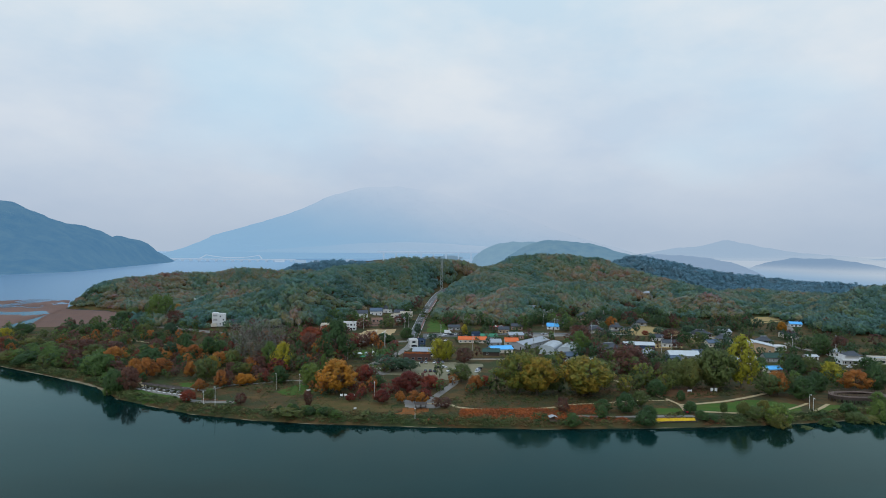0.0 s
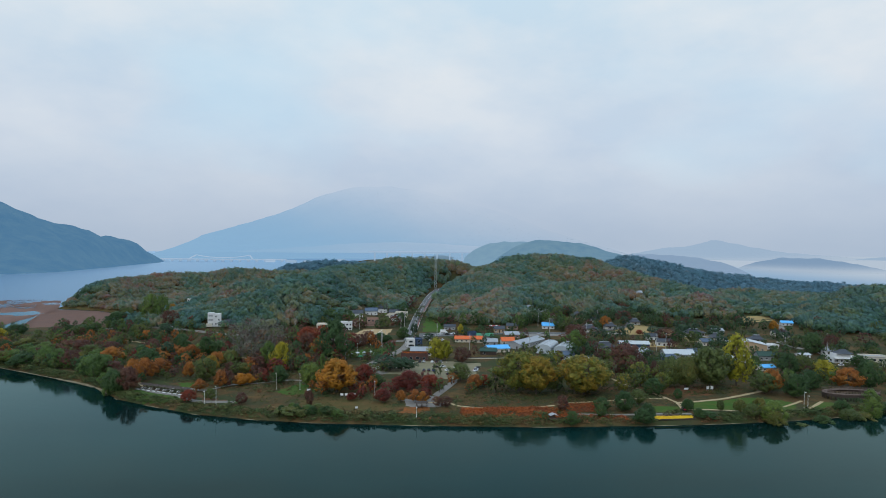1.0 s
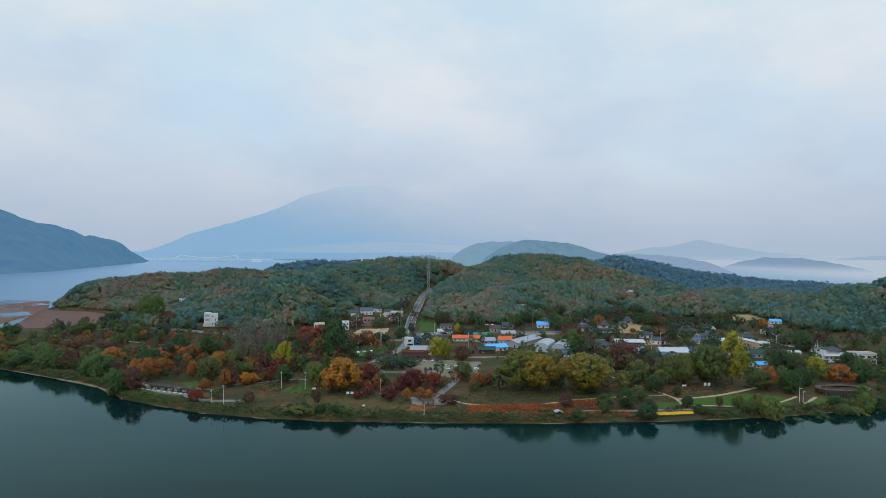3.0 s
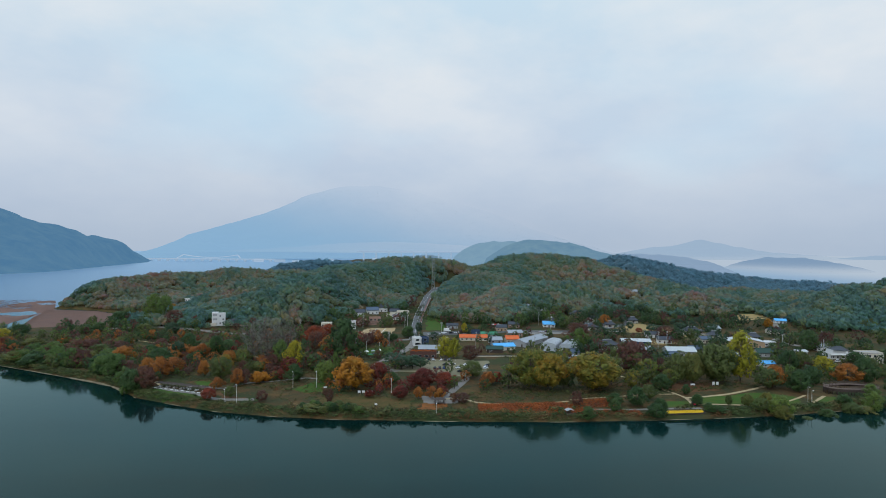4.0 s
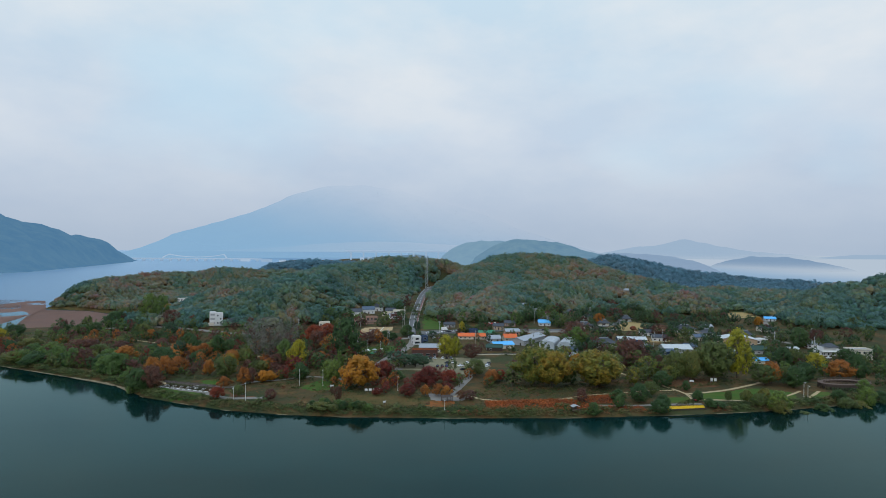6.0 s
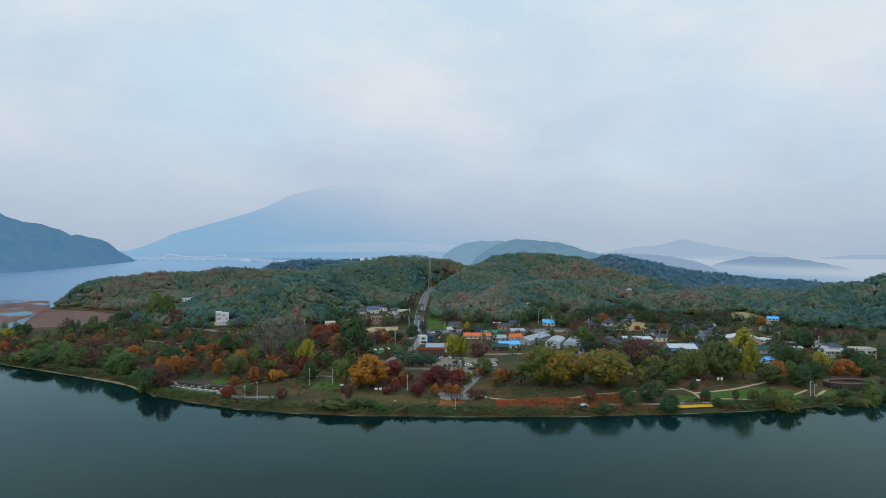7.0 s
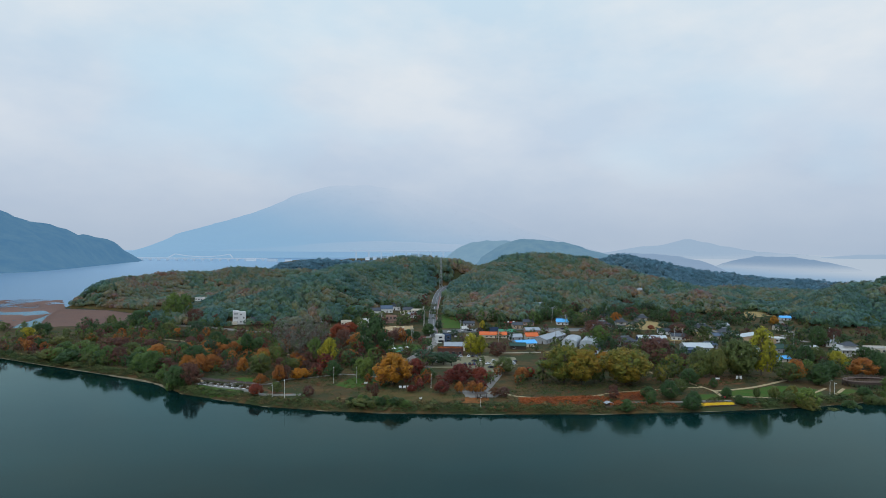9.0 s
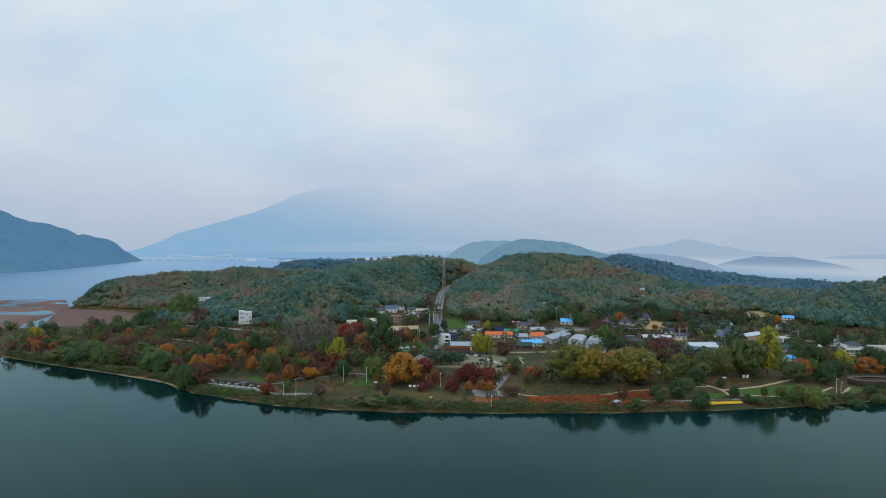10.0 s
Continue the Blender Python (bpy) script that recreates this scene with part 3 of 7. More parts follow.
# ---- trees of the park: trunk, limbs and a crown of leaf tufts ----
def tube(bm, a, b, ra, rb, sides=6):
    a, b = Vector(a), Vector(b)
    axis = (b - a).normalized()
    side = axis.orthogonal().normalized()
    other = axis.cross(side)
    rings = []
    for c, r in ((a, ra), (b, rb)):
        rings.append([bm.verts.new(c + (side * math.cos(k * 6.2832 / sides) + other * math.sin(k * 6.2832 / sides)) * r) for k in range(sides)])
    for k in range(sides):
        bm.faces.new((rings[0][k], rings[0][(k + 1) % sides], rings[1][(k + 1) % sides], rings[1][k]))
    bm.faces.new(rings[1])
    bm.faces.new(rings[0][::-1])


def done(name, bm, mat):
    me = bpy.data.meshes.new(name)
    bm.to_mesh(me)
    bm.free()
    me.materials.append(mat)
    return me


def part(name, bm, mat, parent, label=""):
    ob = new(name, done(name, bm, mat))
    ob.parent = parent
    if label:
        ob["label"] = label
    return ob


# outline of a crown: its width at heights from its foot to its top
FORM = {"round": [0.35, 0.8, 1.0, 0.95, 0.75, 0.35], "spread": [0.5, 0.95, 1.0, 0.85, 0.6, 0.25], "tall": [0.5, 0.8, 0.9, 0.85, 0.6, 0.2], "cone": [0.9, 1.0, 0.75, 0.55, 0.35, 0.1],
        "flat": [0.3, 0.75, 1.0, 1.0, 0.85, 0.4], "droop": [0.95, 1.0, 0.95, 0.85, 0.65, 0.3], "fan": [0.25, 0.55, 0.8, 0.95, 0.9, 0.5]}


def tree_meshes(kind, form, seed, tufts, leaves, foot=0.22, leaf=0.045, thin=1.0):
    """Meshes of a tree 1 high and 1 wide: its trunk with limbs, and its crown."""
    r = random.Random(seed)
    wood_bm, leaf_bm = bmesh.new(), bmesh.new()
    tube(wood_bm, (0, 0, -0.03), (0.01, 0, foot), 0.026, 0.018)
    tube(wood_bm, (0.01, 0, foot), (0.0, 0.02, 0.78), 0.018, 0.005, 5)
    shape = FORM[form]
    swell = []
    for k in range(tufts):
        u = (k + r.random()) / tufts
        i = min(4, int(u * 5))
        width = (shape[i] + (shape[i + 1] - shape[i]) * (u * 5 - i)) * 0.5
        a = k * 2.39996 + r.uniform(-0.5, 0.5)
        d = width * math.sqrt(r.uniform(0.25, 1.0)) * (0.94 + 0.55 * noise.noise((math.cos(a) * 1.5, math.sin(a) * 1.5, u * 2.8 + seed)))
        c = Vector((d * math.cos(a), d * math.sin(a), foot * 0.75 + (1 - foot * 0.75) * (0.05 + 0.9 * u)))
        if k % 3 == 0:
            tube(wood_bm, (0, 0.01, min(c.z * 0.7, 0.7)), c * 0.96, 0.009, 0.002, 4)
        size = r.uniform(0.075, 0.13)
        for _ in range(leaves):
            off = Vector((r.gauss(0, 1), r.gauss(0, 1), r.gauss(0, 0.75)))
            off = off.normalized() * size * r.uniform(0.4, 1.0) ** 0.6 * 1.15
            p = c + off
            n = (off.normalized() + Vector((r.uniform(-0.6, 0.6), r.uniform(-0.6, 0.6), r.uniform(-0.1, 0.8)))).normalized()
            s = n.orthogonal().normalized()
            s.rotate(Matrix.Rotation(r.uniform(0, 6.28), 3, n))
            q = n.cross(s)
            w = leaf * r.uniform(0.6, 1.3) * thin
            b = (p - Vector((0, 0, foot + 0.25))).normalized() * 0.6 + off.normalized() * 0.5 + Vector((0, 0, 0.15))
            swell += [tuple(b.normalized())] * 4
            h = leaf * r.uniform(0.6, 1.3)
            leaf_bm.faces.new([leaf_bm.verts.new(p + s * w * x + q * h * y) for x, y in ((-1, -0.3), (0.1, -1), (1, 0.2), (-0.2, 1))])
    crown = done("crown", leaf_bm, LEAF[kind])
    at = crown.attributes.new("bulge", "FLOAT_VECTOR", "POINT")
    at.data.foreach_set("vector", np.array(swell, np.float32).ravel())
    return done("trunk", wood_bm, BARK), crown


# kind: form, tufts, leaves in a tuft, foot of the crown, leaf size, label, variants
KINDS = {
    "maple": ("spread", 56, 49, 0.24, 0.027, "orange-leaved maple in full autumn colour"),
    "red_maple": ("spread", 66, 49, 0.26, 0.025, "deep red maple in autumn leaf"),
    "plum": ("round", 48, 42, 0.16, 0.025, "dark maroon tree, its leaves thinning"),
    "amber": ("spread", 80, 52, 0.2, 0.026, "broad tree with amber-orange leaves"),
    "ginkgo": ("tall", 54, 49, 0.2, 0.025, "slender ginkgo with yellow leaves"),
    "zelkova": ("flat", 120, 56, 0.2, 0.022, "old zelkova turning from green to gold"),
    "olive": ("round", 66, 49, 0.22, 0.024, "broad tree with dull olive leaves"),
    "green": ("tall", 54, 46, 0.18, 0.025, "upright tree still in green leaf"),
    "willow": ("droop", 52, 52, 0.12, 0.025, "soft green willow on the bank"),
    "broadleaf": ("spread", 66, 49, 0.14, 0.025, "dense dark green leafy tree"),
    "pine": ("flat", 34, 52, 0.4, 0.028, "spreading pine with dark needles"),
    "bare": ("fan", 110, 20, 0.22, 0.021, "tall poplar, almost bare, with grey-brown twigs"),
}
PROTOTYPES = {kind: [tree_meshes(kind, f, 31 * v + len(kind), n, m, foot, leaf, 0.32 if kind == "bare" else 1.0) for v in range(3)] for kind, (f, n, m, foot, leaf, _) in KINDS.items()}
tree_rng = random.Random(12)


def plant(kind, x, y, height, width, label=""):
    thing = new("tree")
    z = float(ground_height(x, y))
    thing.matrix_basis = pose(x, y, z, 0, 0, tree_rng.uniform(0, 360)) @ Matrix.Diagonal((width * 1.15, width * tree_rng.uniform(1.05, 1.2), height * 1.04, 1))
    trunk, crown = PROTOTYPES[kind][tree_rng.randrange(3)]
    for name, me in (("trunk", trunk), ("crown", crown)):
        ob = new(name, me)
        ob.parent = thing
    return tagged(thing, label or KINDS[kind][5], "tree", "trees of the riverside park")


LIGHT = {kind: [tree_meshes(kind, f, 77 * v + len(kind), max(18, n // 3), 13, foot, leaf * 1.95, 0.2 if kind == "bare" else 1.0) for v in range(2)] for kind, (f, n, m, foot, leaf, _) in KINDS.items() if kind not in ("bare", "amber")}


def arrays(me):
    v, b = np.empty(len(me.vertices) * 3), np.zeros(len(me.vertices) * 3)
    me.vertices.foreach_get("co", v)
    if "bulge" in me.attributes:
        me.attributes["bulge"].data.foreach_get("vector", b)
    return v.reshape(-1, 3), [tuple(p.vertices) for p in me.polygons], b.reshape(-1, 3)


def copse(spots, label, r):
    """One mesh of many lesser trees: spots are (kind, x, y, height, width)."""
    names = sorted({s[0] for s in spots})
    data = {k: [(arrays(a), arrays(b)) for a, b in LIGHT[k]] for k in names}
    vs, fs, ids, swell, base = [], [], [], [], 0
    for kind, x, y, h, w in spots:
        a, z = r.uniform(0, 6.283), float(ground_height(x, y))
        for slot, (v, f, n) in zip((0, 1 + names.index(kind)), r.choice(data[kind])):
            ca, sa = math.cos(a) * w, math.sin(a) * w
            vs.append(np.stack([v[:, 0] * ca - v[:, 1] * sa + x, v[:, 0] * sa + v[:, 1] * ca + y, v[:, 2] * h + z], 1))
            swell.append(np.stack([(n[:, 0] * ca - n[:, 1] * sa) / w, (n[:, 0] * sa + n[:, 1] * ca) / w, n[:, 2]], 1))
            fs += [tuple(i + base for i in p) for p in f]
            ids += [slot] * len(f)
            base += len(v)
    ob = mesh_object("trees", np.concatenate(vs).tolist(), fs, BARK)
    at = ob.data.attributes.new("bulge", "FLOAT_VECTOR", "POINT")
    at.data.foreach_set("vector", np.concatenate(swell).astype(np.float32).ravel())
    for k in names:
        ob.data.materials.append(LEAF[k])
    ob.data.polygons.foreach_set("material_index", ids)
    return tagged(ob, label, "trees", kind="stuff")


# where the trees stand: (x, y, height, width)
for spot in [(-208, 377, 10.5, 8.2), (-200, 374, 12.1, 13.9), (-186, 353, 6.0, 5.5), (-284, 441, 6.8, 10.9), (-220, 412, 7.6, 11.5), (-256, 414, 7.7, 11.5), (-275, 415, 7.7, 11.6)]:
    plant("willow", *spot)
for spot in [(-124, 313, 5.8, 7.3), (-40, 350, 10.8, 9.7), (-27, 311, 6.7, 7.7), (-15, 338, 9.9, 13.6), (-3, 341, 7.4, 11.6), (27, 346, 6.4, 6.4), (-96, 478, 13.3, 14.8), (-43, 315, 3.9, 4.9), (-91, 515, 9.6, 12.7), (179, 539, 4.2, 5.8)]:
    plant("red_maple", *spot)
for spot in [(-173, 337, 11.5, 10.4), (-180, 397, 11.0, 16.0), (-174, 436, 11.5, 8.1), (-156, 430, 13.3, 10.6), (-148, 430, 10.6, 12.0), (-88, 352, 9.8, 9.8), (-66, 409, 27.5, 18.5), (-42, 489, 7.6, 12.1), (-36, 489, 6.1, 7.6), (-25, 509, 9.4, 11.0), (-33, 346, 6.4, 9.6), (116, 331, 8.2, 10.2), (90, 298, 9.2, 10.1), (76, 288, 6.2, 6.2), (61, 280, 6.1, 6.9), (97, 285, 7.0, 7.0), (121, 299, 5.5, 4.6), (125, 320, 5.4, 4.9), (220, 547, 7.6, 11.8), (219, 511, 6.3, 7.9), (71, 405, 7.5, 7.5), (202, 339, 9.1, 8.1), (216, 376, 13.5, 11.3), (209, 343, 10.3, 9.3)]:
    plant("broadleaf", *spot)
for spot in [(242, 345, 14.5, 12.4), (121, 299, 4.9, 5.4), (122, 288, 4.3, 5.2), (209, 403, 7.2, 9.7), (198, 300, 5.4, 7.2), (277, 451, 14.9, 13.5), (279, 405, 7.3, 9.7), (-349, 532, 8.2, 16.4), (-300, 541, 6.7, 16.7), (-290, 544, 7.6, 11.8), (-287, 575, 12.4, 19.6), (-308, 456, 7.0, 9.9), (-189, 471, 8.7, 10.2), (-198, 425, 7.9, 10.5)]:
    plant("broadleaf", *spot)
for spot in [(-168, 343, 10.6, 11.7), (-198, 442, 8.2, 9.6), (-114, 344, 8.5, 6.4), (-123, 376, 7.0, 7.0), (-107, 382, 9.4, 10.6), (-96, 308, 5.7, 5.7), (-66, 319, 3.9, 3.0), (4, 303, 5.2, 6.6), (0, 305, 4.7, 4.7), (18, 412, 10.2, 11.5), (-50, 480, 10.4, 11.9), (-55, 467, 10.1, 10.1), (-91, 446, 13.8, 12.4), (-62, 304, 7.5, 3.8), (124, 373, 6.9, 4.6), (132, 373, 9.2, 5.8), (60, 297, 7.3, 6.4), (191, 510, 9.5, 14.2), (296, 459, 12.4, 12.4), (-310, 521, 8.1, 8.9), (-230, 552, 13.7, 13.7), (-201, 450, 8.4, 9.7), (-243, 413, 8.9, 11.5), (114, 373, 19.6, 21.9)]:
    plant("plum", *spot)
for spot in [(113, 496, 13.8, 20.7), (-253, 440, 9.5, 16.3), (-225, 439, 8.1, 12.2), (-322, 473, 7.3, 11.7), (-194, 379, 7.0, 12.9), (-248, 447, 8.3, 13.8)]:
    plant("plum", *spot)
for spot in [(-176, 368, 10.3, 10.3), (-166, 360, 12.3, 10.0), (-164, 375, 9.3, 10.4), (-179, 429, 8.0, 15.9), (-143, 365, 9.0, 6.8), (-138, 398, 8.6, 11.1), (-117, 342, 9.0, 7.4), (-126, 334, 6.2, 6.7), (-117, 399, 6.2, 8.6), (-18, 312, 5.8, 4.8), (-11, 312, 6.3, 5.8), (-7, 310, 5.8, 4.8), (21, 341, 7.4, 8.4), (-80, 439, 12.2, 10.9), (160, 578, 10.7, 10.7), (183, 335, 12.0, 12.0), (-227, 499, 6.9, 7.7), (-186, 440, 6.8, 10.9), (-178, 412, 6.4, 10.2), (231, 344, 11.4, 13.4), (-207, 403, 10.6, 13.7), (-163, 422, 9.1, 9.1), (-170, 426, 6.6, 7.9)]:
    plant("maple", *spot)
for spot in [(-179, 422, 10.4, 9.1), (-16, 519, 11.2, 6.4), (-28, 386, 7.8, 14.3), (-34, 400, 7.4, 11.1), (-21, 387, 7.8, 13.2), (-16, 384, 7.1, 10.7), (193, 540, 6.7, 15.0), (175, 550, 7.7, 6.0), (246, 543, 7.5, 10.1), (236, 520, 7.8, 12.5), (220, 545, 7.4, 11.4), (-213, 504, 11.7, 12.5)]:
    plant("pine", *spot)
for spot in [(-131, 358, 12.2, 12.2), (-114, 316, 5.9, 5.9), (-129, 398, 9.8, 9.8), (-114, 376, 6.4, 8.1), (14, 359, 10.0, 12.2), (38, 543, 5.0, 4.2), (62, 334, 12.4, 9.3), (92, 343, 15.9, 9.6), (131, 346, 16.1, 13.9), (138, 342, 15.9, 11.6), (153, 345, 21.4, 19.2), (100, 308, 7.6, 7.6), (116, 419, 7.8, 7.8), (152, 344, 21.7, 19.6), (138, 343, 17.5, 11.3), (177, 332, 11.0, 12.9), (192, 334, 9.5, 8.0), (227, 381, 11.4, 11.4), (155, 296, 7.1, 5.3), (146, 297, 6.2, 5.3), (137, 298, 5.4, 3.6), (204, 294, 5.3, 10.6), (-285, 591, 13.7, 14.6), (-235, 462, 7.1, 8.6)]:
    plant("olive", *spot)
for spot in [(-239, 513, 9.5, 12.7), (-234, 428, 7.9, 11.9), (-304, 473, 5.8, 13.2), (-233, 413, 6.4, 10.2)]:
    plant("olive", *spot)
for spot in [(-132, 370, 11.4, 6.9), (44, 333, 20.5, 20.0), (53, 330, 19.0, 17.0), (78, 328, 19.5, 24.5), (79, 366, 11.3, 11.3)]:
    plant("zelkova", *spot)
for spot in [(-108, 347, 6.4, 8.0), (-105, 351, 5.4, 6.5), (-53, 332, 17.0, 18.0), (309, 560, 9.2, 7.6), (350, 556, 4.2, 6.7), (-266, 646, 10.0, 8.0)]:
    plant("amber", *spot)
for spot in [(-94, 382, 17.7, 11.8), (1, 418, 14.9, 11.6), (7, 418, 13.6, 9.0), (23, 526, 9.8, 5.7), (170, 349, 28.5, 16.0), (233, 369, 11.1, 13.3), (-342, 500, 9.3, 12.4)]:
    plant("ginkgo", *spot)
for spot in [(-103, 388, 16.8, 10.8), (-72, 348, 11.8, 8.6), (-68, 343, 12.7, 9.5), (-68, 377, 11.7, 5.8), (103, 454, 15.4, 14.7), (219, 309, 8.3, 8.3), (157, 287, 10.3, 11.2), (-257, 575, 24.9, 16.0), (-245, 570, 23.8, 15.9), (-270, 440, 8.2, 13.6), (-162, 448, 8.3, 13.9), (-153, 441, 6.8, 10.9)]:
    plant("green", *spot)
for spot in [(-124, 402, 27.5, 15.5), (-114, 399, 30.0, 17.5), (-104, 402, 27.0, 15.0)]:
    plant("bare", *spot)
# trees near the edge of the water
for spot in [(156, 284, 8.0, 8.5), (148, 289, 6.5, 6.5), (145, 296, 5.5, 4.1), (168, 283, 3.2, 6.8), (197, 293, 6.5, 9.3), (-280, 415, 6.9, 15.3), (-69, 291, 3.3, 10.9)]:
    plant("olive", *spot)
for spot in [(124, 303, 4.2, 4.5), (126, 288, 2.9, 9.1), (181, 288, 5.4, 9.1), (222, 301, 7.8, 9.5), (190, 324, 12.0, 10.8), (94, 282, 6.8, 9.5), (80, 300, 5.6, 7.8), (-264, 405, 6.7, 14.9), (-212, 382, 9.9, 10.6), (-170, 334, 10.5, 7.4)]:
    plant("broadleaf", *spot)
for spot in [(211, 297, 11.0, 8.8), (-175, 334, 5.6, 4.6)]:
    plant("green", *spot)
for spot in [(-163, 334, 12.4, 9.9), (-228, 396, 11.0, 12.4)]:
    plant("plum", *spot)
for spot in [(-235, 396, 11.7, 10.2), (-248, 405, 11.2, 10.5), (-267, 419, 7.7, 9.3), (-202, 375, 11.8, 10.4), (-199, 381, 10.6, 9.2)]:
    plant("willow", *spot)
for k, spot in enumerate([(-73.3, 293.4, 3.6, 4.2), (-70.4, 290.0, 3.7, 3.6), (-68.8, 295.4, 4.1, 4.0), (-66.1, 293.2, 4.4, 4.4), (-63.0, 287.7, 3.5, 4.8), (-61.3, 293.9, 3.7, 5.2), (-58.5, 290.4, 3.9, 4.8), (-56.5, 294.6, 4.0, 4.7), (-53.9, 292.3, 2.7, 5.2), (-51.3, 290.7, 3.9, 5.3), (-48.7, 288.4, 4.3, 4.3), (-46.3, 287.6, 3.4, 5.4)]):
    plant(("broadleaf", "olive", "willow")[k % 3], *spot, label="low leafy willow bush on the bank")
# ---- more planting between the trees that stand out ----
FILL = []


def scatter(kinds, x0, x1, y0, y1, count, low, high, seed, keep_off=()):
    r = random.Random(seed)
    made = 0
    while made < count:
        x, y = r.uniform(x0, x1), r.uniform(y0, y1)
        off_road = x - float(np.interp(y, ROAD_Y, ROAD_X))
        if (y > 515 and -11 < off_road < (24 if 545 < y < 670 else 11)) or float(inside(LAND, x, y)) < 5 or any((x - a) ** 2 + (y - b) ** 2 < c * c for a, b, c in keep_off) or float(ridge(x, y)) > 5:
            made += 0.2
            continue
        h = r.uniform(low, high)
        FILL.append((r.choice(kinds), x, y, h, h * r.uniform(0.8, 1.25)))
        made += 1


YARDS = [(-10, 395, 34), (-20, 310, 18), (-55, 540, 26), (60, 470, 22), (85, 450, 18), (40, 450, 14), (0, 530, 20), (95, 540, 26), (190, 560, 32), (230, 520, 18), (145, 308, 26), (110, 296, 16), (30, 498, 12), (170, 430, 14), (240, 468, 16),
         (205, 418, 12), (211, 378, 15), (281, 420, 13), (155, 468, 12), (126, 460, 11), (-192, 550, 12), (-178, 550, 10), (-17, 470, 14), (-14, 430, 16), (330, 570, 14), (328, 628, 22), (320, 600, 14), (210, 322, 16), (-140, 330, 18), (-55, 505, 24), (-55, 585, 14), (-52, 630, 34)]
scatter(["olive", "maple", "plum", "broadleaf", "olive", "maple", "broadleaf", "green"], -345, -115, 385, 500, 100, 5.5, 9.5, 1, YARDS)
scatter(["broadleaf", "willow", "green", "olive", "plum"], -345, -180, 350, 440, 40, 5, 9, 2, YARDS)
scatter(["broadleaf", "olive", "plum", "green", "broadleaf"], -330, -60, 500, 600, 55, 6, 11, 3, YARDS)
scatter(["broadleaf", "plum", "olive", "red_maple", "maple"], -120, -30, 370, 500, 40, 7, 12, 4, YARDS)
scatter(["broadleaf", "pine", "olive", "plum", "broadleaf", "green"], -20, 150, 420, 640, 70, 4, 9, 5, YARDS)
scatter(["broadleaf", "olive", "plum", "pine", "broadleaf"], 100, 330, 360, 470, 62, 5, 10, 6, YARDS)
scatter(["broadleaf", "pine", "olive", "plum", "broadleaf"], 140, 360, 470, 680, 85, 6, 11, 7, YARDS)
scatter(["broadleaf", "olive", "green"], 190, 330, 318, 400, 34, 6, 11, 8, YARDS)
scatter(["broadleaf", "olive", "green"], 330, 460, 350, 560, 60, 7, 12, 9, YARDS)
scatter(["red_maple", "plum", "maple", "olive"], -60, 20, 320, 372, 16, 5, 9, 10, [(5, 340, 8), (-14, 310, 9)])
scatter(["olive", "broadleaf", "plum", "zelkova"], 25, 130, 330, 420, 22, 8, 15, 11, YARDS)
scatter(["broadleaf", "olive", "green", "plum"], -480, -340, 430, 560, 40, 5, 9, 13, YARDS)
scatter(["red_maple", "maple", "red_maple"], -52, 0, 316, 344, 14, 4.5, 7, 19, [(5, 340, 7), (-8, 308, 9), (-46, 323, 6)])
scatter(["red_maple", "maple", "plum"], -105, -45, 330, 372, 9, 5, 8, 14, YARDS)

scatter(["broadleaf", "olive", "broadleaf", "plum", "green", "broadleaf"], -110, 130, 555, 680, 90, 8, 14, 15, YARDS)
scatter(["broadleaf", "olive", "pine", "plum", "broadleaf"], 130, 350, 560, 700, 90, 8, 13, 16, YARDS)
scatter(["broadleaf", "olive", "plum"], -30, 120, 425, 560, 34, 3, 6, 18, YARDS)
# the park and the village lie under a nearly closed cover of low trees
scatter(["plum", "olive", "red_maple", "broadleaf", "maple", "olive", "plum"], -345, -110, 372, 500, 130, 4, 8, 51, [(-145, 332, 16)])
scatter(["broadleaf", "olive", "green", "willow", "plum"], -350, -150, 345, 420, 60, 4, 8, 52, [(-145, 332, 20)])
scatter(["broadleaf", "olive", "plum", "green"], -340, -60, 500, 575, 60, 5, 9, 53, [(-192, 556, 10), (-175, 552, 9), (-55, 540, 26)])
scatter(["plum", "broadleaf", "red_maple", "olive"], -120, -30, 350, 500, 45, 5, 10, 54, [(-20, 500, 18), (-44, 450, 16), (-56, 492, 28)])
scatter(["broadleaf", "plum", "broadleaf", "olive"], 90, 340, 350, 460, 60, 6, 11, 55, YARDS)
scatter(["broadleaf", "plum", "olive", "pine"], 110, 350, 470, 560, 55, 4, 7, 56, YARDS)
copse([s for s in FILL if s[1] < -30], "maples and leafy trees filling the west park", random.Random(5))
copse([s for s in FILL if s[1] >= -30], "leafy trees between the village houses", random.Random(6))

# ---- shrubs along the bank, rough grass and bushes ----
SHRUBS, t, p = material("shrub_leaves")
tint = t.nodes.new("ShaderNodeAttribute")
tint.attribute_name = "tint"
c = ramp(t, tint.outputs["Fac"], [(0.0, (0.031, 0.052, 0.019)), (0.3, (0.057, 0.080, 0.024)), (0.5, (0.090, 0.084, 0.028)), (0.66, (0.137, 0.089, 0.038)), (0.8, (0.168, 0.047, 0.021)), (1.0, (0.336, 0.085, 0.017))])
c = blend(t, 0.7, c, blend(t, noise_of(t, place(t), 1.6, 3, 0.6), (0.3, 0.3, 0.3), (1.6, 1.6, 1.6)), "MULTIPLY")
c = leaf_mottle(t, c, 0.5, 1.55)
t.links.new(c, p.inputs["Base Color"])
p.inputs["Roughness"].default_value, p.inputs["Specular IOR Level"].default_value = 0.8, 0.15
leafy_normal(t, [p], 0.6)


